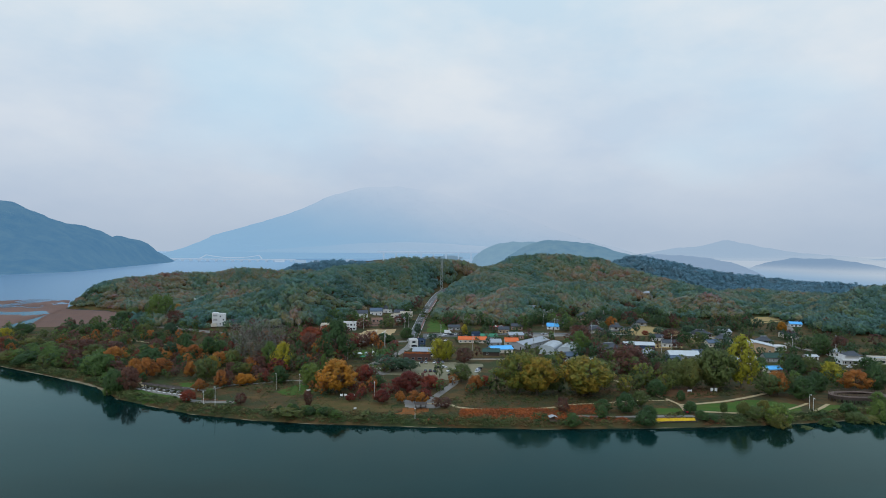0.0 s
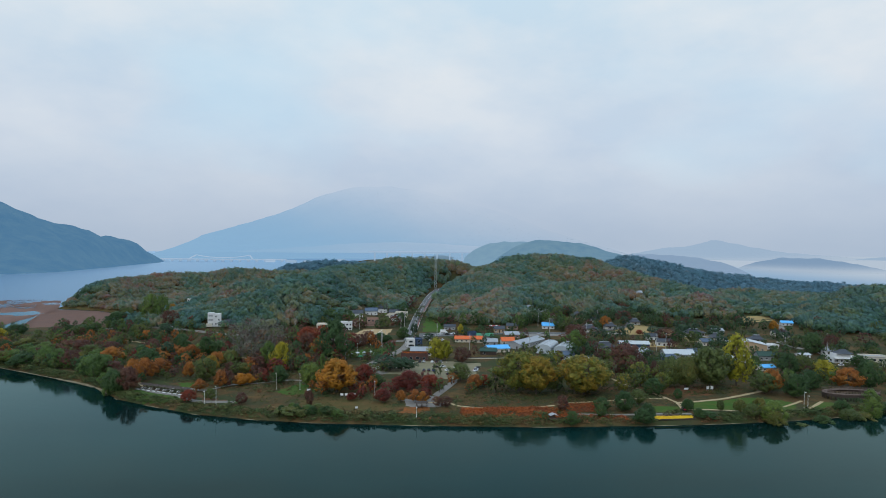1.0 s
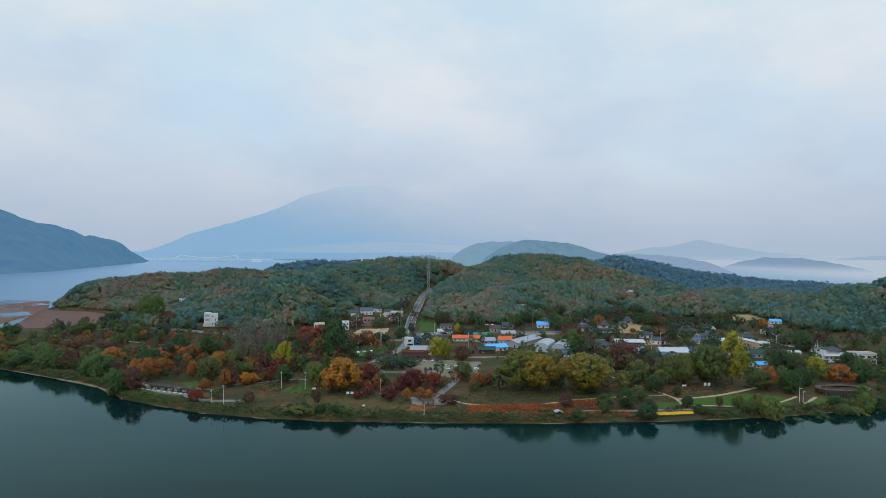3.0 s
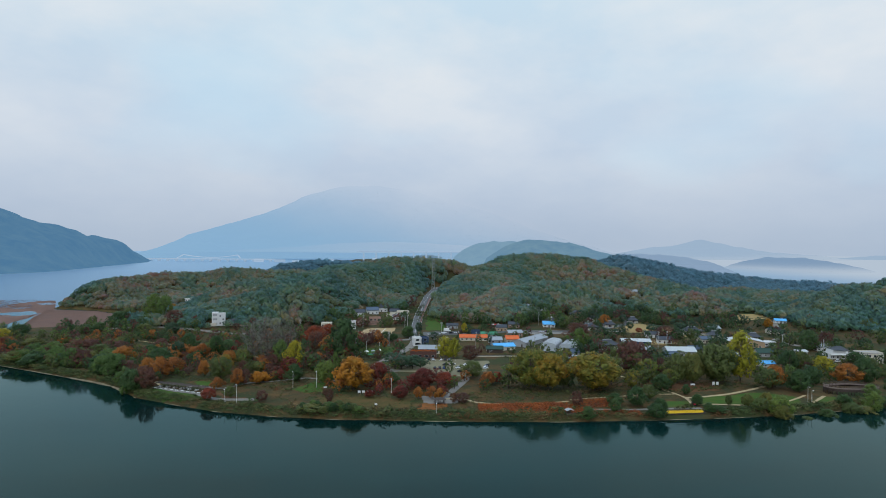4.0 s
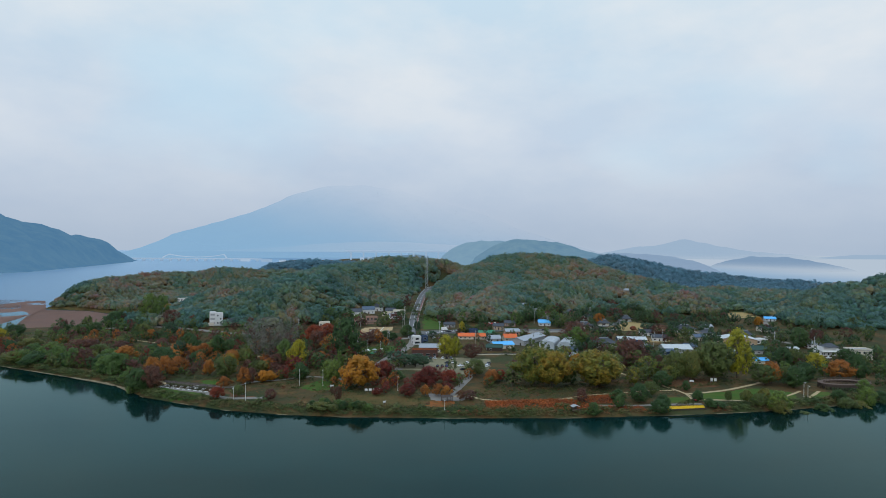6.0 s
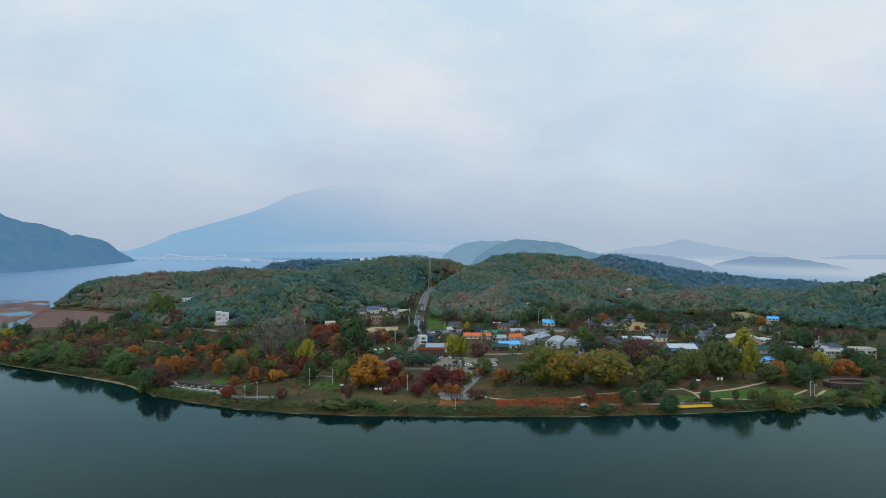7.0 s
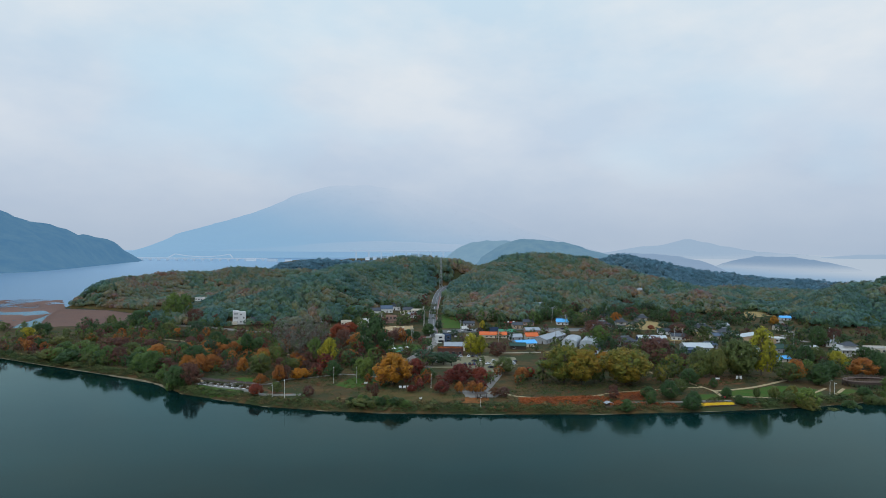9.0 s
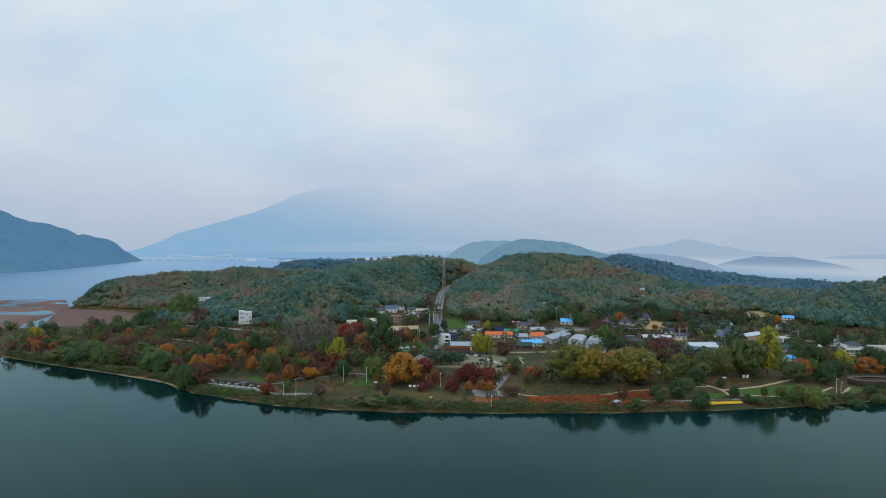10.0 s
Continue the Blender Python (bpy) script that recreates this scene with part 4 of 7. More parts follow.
def shrub_field(name, outline, cell, low, high, tints, label, seed, keep=0.0, squash=1.0, avoid=(), category="shrubs", mat=None, shapes=None):
    r = random.Random(seed)
    xs, ys = [p[0] for p in outline], [p[1] for p in outline]
    gx, gy = np.meshgrid(np.arange(min(xs), max(xs), cell), np.arange(min(ys), max(ys), cell))
    gx = gx.ravel() + np.array([r.uniform(-0.5, 0.5) * cell for _ in range(gx.size)])
    gy = gy.ravel() + np.array([r.uniform(-0.5, 0.5) * cell for _ in range(gy.size)])
    ok = (inside(outline, gx, gy) > 0) & (inside(LAND, gx, gy) > 1.0)
    for a, b, c in avoid:
        ok &= (gx - a) ** 2 + (gy - b) ** 2 > c * c
    gx, gy = gx[ok], gy[ok]
    spots = []
    for x, y, z in zip(gx.tolist(), gy.tolist(), ground_height(gx, gy).tolist()):
        if noise.noise((x * 0.06, y * 0.06, seed)) + r.uniform(-0.3, 0.3) < keep:
            continue
        h = r.uniform(low, high)
        tint = tints[0] + (tints[1] - tints[0]) * min(1, max(0, 0.5 + 0.8 * noise.noise((x * 0.09, y * 0.09, seed + 5)) + r.gauss(0, 0.18)))
        spots.append((x, y, z - 0.15, h * r.uniform(1.1, 1.8), h * squash, tint))
    ob = joined(name, shapes or TUFTS, spots, mat or SHRUBS, r)
    return tagged(ob, label, category, kind="stuff")


BANK = [(-331, 438), (-284, 409), (-229, 377), (-190, 352), (-166, 326), (-140, 311), (-116, 298), (-86, 289), (-58, 284), (-9, 280), (47, 278), (103, 281), (133, 284), (163, 288.5), (191, 294.5), (222, 304), (330, 330)]


def bank_strip(a, b, near, far):
    """The outline of a strip of bank between two of its points, from near to far metres inland."""
    line = BANK[a:b]
    return [(x, y + near) for x, y in line] + [(x, y + far) for x, y in line[::-1]]


BED = [(100, 285, 5), (105, 286, 4.6), (110, 286, 4.6), (115, 287, 4.6), (119, 288, 5)]
shrub_field("reeds", bank_strip(0, 6, 0.6, 9), 1.5, 1.2, 2.6, (0.1, 0.55), "tangled green and brown bank shrubs", 21, -0.3)
shrub_field("reeds", bank_strip(5, 11, 0.6, 11), 1.15, 0.5, 1.9, (0.1, 0.62), "low olive shrubs and reeds on the bank", 22, -0.4)
shrub_field("reeds", bank_strip(9, 13, 0.6, 4.5), 1.15, 0.5, 1.9, (0.25, 0.78), "reeds and low shrubs along the water", 23, -0.3, avoid=BED)
shrub_field("reeds", bank_strip(12, 17, 0.6, 8), 1.4, 0.6, 2.8, (0.08, 0.6), "green shrubs along the water", 24, -0.2, avoid=BED)
shrub_field("red_grass", [(12, 301), (61, 303.5), (63, 284.5), (10, 286)], 0.95, 0.8, 1.5, (0.83, 1.0), "rust-red autumn grasses", 25, -0.45, category="grasses", avoid=[(53, 283, 4)])
shrub_field("red_grass", [(62, 309), (82, 312), (80, 296), (64, 294)], 0.9, 0.6, 1.1, (0.74, 1.0), "rust-red autumn grasses", 26, -0.4, category="grasses")
shrub_field("red_grass", [(63, 291.5), (88, 290), (88, 283.5), (64, 282.5)], 0.95, 0.6, 1.2, (0.74, 1.0), "rust-red autumn grasses", 36, -0.3, category="grasses")
shrub_field("rough_grass", [(-330, 470), (-180, 372), (-120, 340), (-60, 320), (-30, 345), (-60, 500), (-320, 560)], 3.0, 0.7, 2.0, (0.15, 0.78), "rough autumn grass and bushes under the trees", 27, -0.08, category="grasses")
shrub_field("rough_grass", [(-60, 318), (-20, 320), (20, 300), (120, 322), (180, 338), (250, 345), (250, 400), (60, 400), (20, 345), (-30, 330)], 2.3, 0.6, 1.6, (0.05, 0.68), "brown grass and low bushes in the park", 28, -0.15, category="grasses", avoid=[(145, 308, 22), (5, 335, 12), (-10, 312, 12)])
shrub_field("hedge_plants", [(-60, 420), (-45, 470), (-20, 500), (30, 570), (150, 640), (340, 620), (340, 360), (250, 350), (120, 400), (30, 425)], 4.2, 0.8, 2.2, (0.02, 0.6), "garden shrubs and hedges between the houses", 29, 0.12, category="shrubs", avoid=YARDS)
shrub_field("forest_edge", [(-330, 600), (-220, 560), (-100, 560), (-20, 590), (60, 600), (200, 640), (340, 640), (440, 520), (470, 600), (330, 720), (200, 700), (-40, 680), (-220, 650), (-320, 720)], 5.0, 1.6, 4.2, (0.0, 0.5), "undergrowth along the foot of the woods", 30, -0.05, category="shrubs", avoid=CLEAR)

shrub_field("meadow_grass", [(-75, 292), (60, 289), (122, 300), (122, 345), (60, 335), (-75, 335)], 1.9, 0.35, 0.95, (0.2, 0.8), "rough tawny meadow grass in the park", 33, -0.35, category="grasses", squash=0.9, avoid=[(-8, 310, 10), (110, 296, 10), (5, 330, 8)])
shrub_field("meadow_grass", [(-330, 470), (-180, 372), (-120, 330), (-75, 300), (-60, 400), (-150, 480), (-300, 550)], 2.6, 0.4, 1.0, (0.25, 0.75), "rough meadow grass under the maples", 34, -0.05, category="grasses", squash=0.9)
shrub_field("bank_bushes", bank_strip(0, 17, 2.5, 13), 4.6, 1.6, 3.8, (0.1, 0.66), "taller bushes scattered on the bank", 35, -0.02, category="shrubs", avoid=BED + [(-145, 325, 14), (145, 300, 20)])

# lotus beds gone brown on the backwater
LOTUS = [(-447, 752), (-385, 735), (-330, 690), (-300, 640), (-312, 605), (-378, 578), (-398, 620), (-424, 680)]
LOTUS_THIN = [(-440, 748), (-505, 868), (-560, 872), (-660, 770), (-640, 640), (-500, 605), (-402, 578), (-410, 600)]
PAD = surface("withered_lotus", (0.165, 0.082, 0.055), (0.125, 0.068, 0.052), rough=0.9, scale=0.05)


def pads(outline, cell, keep, label, seed, hole=None):
    r = random.Random(seed)
    xs, ys = [p[0] for p in outline], [p[1] for p in outline]
    verts, faces = [], []
    gx, gy = np.meshgrid(np.arange(min(xs), max(xs), cell), np.arange(min(ys), max(ys), cell))
    ok = inside(outline, gx, gy) > 0
    for x, y in zip(gx[ok].tolist(), gy[ok].tolist()):
        x, y = x + r.uniform(-1, 1) * cell, y + r.uniform(-1, 1) * cell
        if noise.noise((x * 0.02, y * 0.02, seed)) + 0.5 * noise.noise((x * 0.1, y * 0.1, seed)) + r.uniform(-0.2, 0.2) < keep or (hole and math.hypot((x - hole[0]) / hole[2], (y - hole[1]) / hole[3]) < 1):
            continue
        for _ in range(2):
            s, z, a = r.uniform(0.5, 1.1) * cell * 0.36, r.uniform(0.12, 0.38), r.uniform(0, 6.28)
            k = len(verts)
            ox, oy = x + r.uniform(-0.6, 0.6), y + r.uniform(-0.6, 0.6)
            verts += [(ox + s * math.cos(a + j * 1.257), oy + s * math.sin(a + j * 1.257), z + r.uniform(-0.06, 0.06)) for j in range(5)]
            faces.append(tuple(range(k, k + 5)))
    ob = mesh_object("lotus", verts, faces, PAD)
    return tagged(ob, label, "water plants", kind="stuff")


def mud_bank(outline, mat, label, cut, seed, cell=4.0):
    """Sludge and rotting leaves just breaking the water."""
    xs, ys = [p[0] for p in outline], [p[1] for p in outline]
    gx, gy = np.meshgrid(np.arange(min(xs), max(xs), cell), np.arange(min(ys), max(ys), cell))
    n = np.array([noise.noise((a * 0.025, b * 0.025, seed)) + 0.4 * noise.noise((a * 0.11, b * 0.11, seed)) for a, b in zip(gx.ravel(), gy.ravel())]).reshape(gx.shape)
    z = np.clip(np.minimum(inside(outline, gx, gy) * 0.03, 0.25 + (n - cut)), -0.5, 0.22)
    index = np.arange(gx.size).reshape(gx.shape)
    faces = [(int(index[j, i]), int(index[j, i + 1]), int(index[j + 1, i + 1]), int(index[j + 1, i])) for j in range(gx.shape[0] - 1) for i in range(gx.shape[1] - 1) if z[j:j + 2, i:i + 2].max() > 0]
    ob = mesh_object("mud_bank", np.stack([gx, gy, z], -1).reshape(-1, 3).tolist(), faces, mat)
    return tagged(ob, label, "mud", kind="structure")


mud_bank(LOTUS, PAD, "brown lotus sludge in the shallow backwater", -1.0, 5)
mud_bank(LOTUS_THIN, PAD, "broken ring of brown lotus sludge", 0.1, 6)
pads(LOTUS, 1.7, -0.6, "withered brown lotus filling the backwater", 41)
pads(LOTUS_THIN, 2.6, -0.08, "thin brown lotus ring on open water", 42, (-478, 690, 46, 60))
# ---- roads, paths, lawns and fields laid on the ground ----
ASPHALT = surface("asphalt", (0.085, 0.085, 0.088), (0.13, 0.125, 0.12), rough=0.9, scale=0.08)
CONCRETE = surface("concrete_paving", (0.21, 0.19, 0.165), (0.15, 0.135, 0.115), rough=0.9, scale=0.15)
SAND = surface("sandy_path", (0.40, 0.30, 0.165), (0.31, 0.225, 0.125), rough=0.95, scale=0.3)
LOT = surface("parking_grass_block", (0.21, 0.18, 0.105), (0.14, 0.13, 0.07), rough=0.95, scale=0.12)
CLAY = surface("sports_ground_sand", (0.42, 0.29, 0.14), (0.36, 0.25, 0.13), rough=0.95, scale=0.05)
LAWN = surface("mown_lawn", (0.040, 0.095, 0.016), (0.082, 0.092, 0.022), rough=0.95, scale=0.22, spec=0.1)
DRY = surface("dry_lawn", (0.34, 0.235, 0.10), (0.25, 0.19, 0.085), rough=0.95, scale=0.1, spec=0.1)
LITTER = surface("fallen_leaves", (0.15, 0.065, 0.03), (0.075, 0.055, 0.028), rough=0.95, scale=0.35, spec=0.1)
WORN = surface("worn_autumn_grass", (0.115, 0.072, 0.028), (0.06, 0.064, 0.020), rough=0.95, scale=0.2, spec=0.1)
SOIL = surface("bare_soil", (0.11, 0.07, 0.045), (0.16, 0.10, 0.06), rough=0.95, scale=0.25, spec=0.1)
EDGE = surface("shore_stones", (0.23, 0.18, 0.105), (0.11, 0.09, 0.055), rough=0.9, scale=0.7)
LINE = surface("road_paint", (0.72, 0.72, 0.68), rough=0.7)


def curve_points(points, step):
    """Smooth way through the points (Catmull-Rom)."""
    p = [points[0], *points, points[-1]]
    way = []
    for a, b, c, d in zip(p, p[1:], p[2:], p[3:]):
        n = max(1, int(math.dist(b, c) / step))
        for k in range(n):
            t = k / n
            way.append(tuple(0.5 * (2 * b[i] + (c[i] - a[i]) * t + (2 * a[i] - 5 * b[i] + 4 * c[i] - d[i]) * t * t + (3 * b[i] - a[i] - 3 * c[i] + d[i]) * t ** 3) for i in (0, 1)))
    return way + [tuple(points[-1])]


def ribbon(name, points, width, mat, label, lift=0.1, step=3.0, across=3, shift=0.0, wobble=0.0, category="path", deep=0.35):
    """A strip of paving with a real edge, laid over the ground."""
    way = curve_points(points, step)
    rows = []
    for i, (x, y) in enumerate(way):
        (ax, ay), (bx, by) = way[max(0, i - 1)], way[min(len(way) - 1, i + 1)]
        l = math.hypot(bx - ax, by - ay) or 1
        nx, ny = (by - ay) / l, -(bx - ax) / l
        half = width * 0.5 * (1 + wobble * noise.noise((x * 0.2, y * 0.2, 4)))
        rows.append([(x + nx * (shift + half * (2 * k / across - 1)), y + ny * (shift + half * (2 * k / across - 1))) for k in range(across + 1)])
    g = np.array(rows)
    z = ground_height(g[..., 0], g[..., 1])
    z = np.maximum(z, z.mean(1, keepdims=True)) + lift
    verts = [(*g[i, k], z[i, k]) for i in range(len(rows)) for k in range(across + 1)]
    w = across + 1
    faces = [(i * w + k, i * w + k + 1, (i + 1) * w + k + 1, (i + 1) * w + k) for i in range(len(rows) - 1) for k in range(across)]
    for k in (0, across):
        base = len(verts)
        verts += [(*g[i, k], z[i, k] - deep) for i in range(len(rows))]
        faces += [(i * w + k, base + i, base + i + 1, (i + 1) * w + k) for i in range(len(rows) - 1)]
    ob = mesh_object(name, verts, faces, mat)
    return tagged(ob, label, category, kind="structure")


def patch(name, outline, mat, label, lift=0.08, cell=2.5, category="lawn", ragged=0.0):
    """A bounded piece of ground cover: a fine grid cut to its outline."""
    way = outline
    xs, ys = [p[0] for p in way], [p[1] for p in way]
    gx, gy = np.meshgrid(np.arange(min(xs) - cell, max(xs) + cell, cell), np.arange(min(ys) - cell, max(ys) + cell, cell))
    s = inside(way, gx, gy)
    if ragged:
        s = s + ragged * np.array([noise.noise((a * 0.13, b * 0.13, 7)) for a, b in zip(gx.ravel(), gy.ravel())]).reshape(gx.shape)
    z = ground_height(gx, gy) + np.where(s > -cell * 0.4, lift, -0.4)
    index = np.arange(gx.size).reshape(gx.shape)
    ok = (s[:-1, :-1] > -cell) & (s[1:, 1:] > -cell) & (s[:-1, 1:] > -cell) & (s[1:, :-1] > -cell)
    faces = [(int(index[j, i]), int(index[j, i + 1]), int(index[j + 1, i + 1]), int(index[j + 1, i])) for j, i in zip(*np.nonzero(ok))]
    ob = mesh_object(name, np.stack([gx, gy, z], -1).reshape(-1, 3).tolist(), faces, mat)
    return tagged(ob, label, category, kind="structure")


HILL_ROAD = list(zip(ROAD_X, ROAD_Y))
ribbon("road", HILL_ROAD, 9.0, ASPHALT, "two-lane asphalt road climbing over the hill", lift=0.5, category="road", deep=1.5)
ribbon("road_marking", HILL_ROAD, 0.16, LINE, "painted centre line of the hill road", lift=0.56, across=1, category="road marking", deep=0.02)
ribbon("cycle_lane", HILL_ROAD, 1.5, surface("red_paving", (0.20, 0.085, 0.065), (0.15, 0.075, 0.06), rough=0.9, scale=0.2), "worn red cycle lane along the hill road", lift=0.53, across=1, shift=3.4, category="road", deep=0.02)
for s in (-4.1, 4.25):
    ribbon("road_marking", HILL_ROAD, 0.16, LINE, "painted edge line of the hill road", lift=0.56, across=1, shift=s, category="road marking", deep=0.02)
ribbon("road", [(-300, 556), (-260, 556), (-224, 543), (-207, 536), (-190, 530), (-167, 523), (-140, 520), (-100, 512), (-60, 495), (-19, 500)], 7, CONCRETE, "pale village road along the foot of the hill", category="road", lift=0.14)
ribbon("road", [(-19, 505), (18, 537), (43, 537), (75, 545), (112, 546), (150, 560), (190, 600), (205, 655), (215, 678), (232, 705), (250, 738), (262, 785), (273, 832), (284, 880), (292, 908)], 7.5, ASPHALT, "village road past the restaurants", category="road", lift=0.16)
ribbon("road", [(-19, 505), (-22, 470), (-30, 440), (-38, 418), (-44, 392), (-30, 378)], 6, CONCRETE, "concrete lane to the parking place", category="road", lift=0.14)
ribbon("road", [(282, 470), (281, 501), (297, 512), (309, 540), (322, 570), (330, 590)], 5, CONCRETE, "farm lane to a blue-roofed house", category="road", lift=0.16)
ribbon("path", [(104, 367), (109, 348), (115.7, 335.6), (120, 321.6), (121.7, 312), (119.8, 301)], 1.8, SAND, "trodden sandy path through the park", wobble=0.35)
ribbon("path", [(122.6, 313), (134.6, 316), (148, 320.8), (158, 326), (168.5, 332), (178, 338)], 2.2, SAND, "pale sandy path along the lawn", wobble=0.3)
ribbon("path", [(119.8, 301), (132.7, 300.6), (153.8, 297.8), (168, 294.7), (184, 304), (199, 317)], 1.7, SAND, "narrow sandy path beside the shore lawn", wobble=0.3, lift=0.13)
ribbon("path", [(66, 292), (84, 291.4), (101.5, 293), (121, 293.8)], 2.4, CONCRETE, "paved shore promenade", lift=0.15)
ribbon("path", [(173, 306.6), (181, 312), (189, 318)], 1.5, SAND, "short sandy path over the lawn", wobble=0.3)
ribbon("path", [(60, 309), (67.8, 312), (78, 314.4), (89.5, 317), (104, 321), (119, 321)], 1.6, SAND, "narrow path under the old trees", wobble=0.3)
ribbon("path", [(10.2, 362), (10.2, 357), (2.3, 334), (-3.6, 318), (-8.3, 310)], 4.2, CONCRETE, "paved path from the parking place into the park", lift=0.12)
ribbon("path", [(-8, 312), (6.2, 311), (9.3, 306), (16.3, 303), (30, 301), (45, 302.5), (58, 306.6)], 1.8, SAND, "sandy path through the red grass", wobble=0.3, lift=0.15)
ribbon("path", [(-161.6, 341.8), (-146.8, 332.2), (-134, 326), (-123.6, 316), (-113, 313), (-100.7, 312.8)], 4, CONCRETE, "pale paved promenade beside the shelters", lift=0.12)
ribbon("path", [(-146, 333), (-140, 342), (-130, 338), (-123, 336), (-113, 348), (-100, 352), (-82, 360), (-62, 352)], 2.0, CONCRETE, "curving paved park path", lift=0.14)
ribbon("path", [(-330, 470), (-290, 455), (-240, 428), (-205, 400), (-180, 372), (-160, 345)], 2.0, SAND, "park path under the maples", wobble=0.3)
ribbon("path", [(-250, 500), (-215, 480), (-180, 462), (-150, 440), (-120, 420)], 2.2, SAND, "pale path across the rough meadow", wobble=0.3)
patch("pavement", [(-23, 416), (3, 419), (30, 411), (26, 382), (12, 362), (2, 366), (-9, 376), (-36, 378), (-40, 396)], LOT, "sandy car park of grass blocks", category="parking place")
patch("pavement", [(-12, 520), (26, 528), (26, 546), (-12, 540)], ASPHALT, "asphalt yard beside the road", category="yard", lift=0.1)
patch("pavement", [(-18, 318), (-4, 320), (4, 310), (0, 303), (-14, 303)], CONCRETE, "small paved square by the pavilion", category="yard", lift=0.1)
patch("pavement", [(76, 528), (118, 532), (120, 552), (76, 552)], CONCRETE, "pale concrete yard in the village", category="yard", lift=0.09)
patch("sports_ground", [(-72, 512), (-62, 560), (-36, 566), (-40, 520)], CLAY, "bare sandy sports ground", category="field")
patch("meadow", [(-442, 756), (-385, 739), (-332, 692), (-304, 645), (-285, 700), (-350, 760), (-420, 772)], WORN, "rough grass at the foot of the west hill", ragged=4.0, category="meadow")
patch("lawn", [(124, 312), (147, 318), (165, 325), (183, 316), (179, 306), (168, 296), (142, 300), (124, 299)], LAWN, "mown green lawn by the river", ragged=1.5)
patch("lawn", [(104, 306), (119, 306), (118, 297), (102, 296)], LAWN, "small mown lawn", ragged=0.6)
patch("lawn", [(183, 303), (196, 316), (212, 312), (205, 302), (190, 298)], LAWN, "green lawn beside the deck", ragged=1.5)
patch("lawn", [(-168, 332), (-160, 338.5), (-131, 322.5), (-127, 312), (-146, 316)], LAWN, "grass bank in front of the shelters", ragged=1.0)
patch("lawn", [(-146, 352), (-132, 357), (-127, 343), (-139, 343)], LAWN, "patch of lawn under the maples", ragged=1.5)
patch("lawn", [(-86, 334), (-76, 353), (-60, 345), (-66, 330), (-78, 326)], LAWN, "patch of lawn in the park", ragged=1.5)
patch("lawn", [(-60, 455), (-38, 466), (-30, 452), (-46, 430), (-60, 430)], LAWN, "village green with hedges", ragged=1.0)
patch("lawn", [(70, 420), (100, 425), (100, 440), (70, 436)], LAWN, "kitchen garden grass", ragged=1.0)
patch("field", [(156, 545), (178, 588), (203, 600), (219, 560), (216, 532), (187, 534)], DRY, "dry tawny lawn round the old houses", ragged=2.0, category="field")
patch("field", [(205, 500), (250, 512), (246, 540), (215, 534)], DRY, "dry tawny field", ragged=2.0, category="field")
patch("field", [(160, 476), (190, 480), (192, 500), (165, 500)], DRY, "dry tawny garden", ragged=2.0, category="field")
patch("field", [(318, 642), (352, 646), (342, 612), (306, 616)], DRY, "tan terraced field at the wood's edge", ragged=2.0, category="field")
patch("field", [(60, 416), (76, 428), (70, 440), (56, 430)], DRY, "bare tan plot", ragged=1.0, category="field")
patch("meadow", [(-9, 548), (8, 552), (14, 600), (8, 660), (2, 700), (-2, 660), (-7, 610)], LAWN, "green grass bank beside the hill road", ragged=3.0, category="meadow", lift=0.06)
patch("leaf_litter", [(-126, 328), (-109, 318), (-103, 314), (-118, 315.5)], LITTER, "fallen orange leaves under the trees", ragged=1.0, category="leaf litter")
patch("leaf_litter", [(-70, 318), (-18, 314), (-20, 298), (-66, 296)], WORN, "brown grass strewn with fallen leaves", ragged=5.0, category="leaf litter", lift=0.06)
patch("leaf_litter", [(-25, 330), (-5, 345), (-2, 332), (-18, 318)], LITTER, "fallen red leaves under the maples", ragged=4.0, category="leaf litter", lift=0.06)
patch("leaf_litter", [(85, 345), (150, 352), (150, 330), (125, 326), (112, 340)], LITTER, "fallen brown leaves under the old trees", ragged=5.0, category="leaf litter", lift=0.06)
patch("leaf_litter", [(-17, 302), (-6, 303), (-2, 297), (-8, 293), (-19, 294)], surface("fresh_fallen_leaves", (0.26, 0.088, 0.025), (0.09, 0.058, 0.026), rough=0.95, scale=0.35, spec=0.1), "bright orange fallen maple leaves on the grass", ragged=5.0, category="leaf litter", lift=0.09, cell=1.5)
patch("soil_bed", [(100, 289), (118.4, 290.2), (117.5, 292.4), (101.4, 291.4)], SOIL, "dug dark soil bed", lift=0.16, cell=0.8, category="flower bed")
ribbon("bank_edge", [(-331, 438), (-284, 409), (-229, 377), (-190, 352), (-166, 326), (-140, 311), (-116, 298), (-86, 289), (-58, 284), (-9, 280), (47, 278), (103, 281), (133, 284), (163, 288.5), (191, 294.5), (222, 304), (330, 330)],
       1.1, EDGE, "low stony edge of the river bank", lift=0.25, shift=0.2, wobble=0.5, step=2.0, category="shore", deep=1.0)
# ---- buildings ----
def paint(name, colour, **k):
    return surface(name, colour, tuple(c * 0.86 for c in colour), **k)


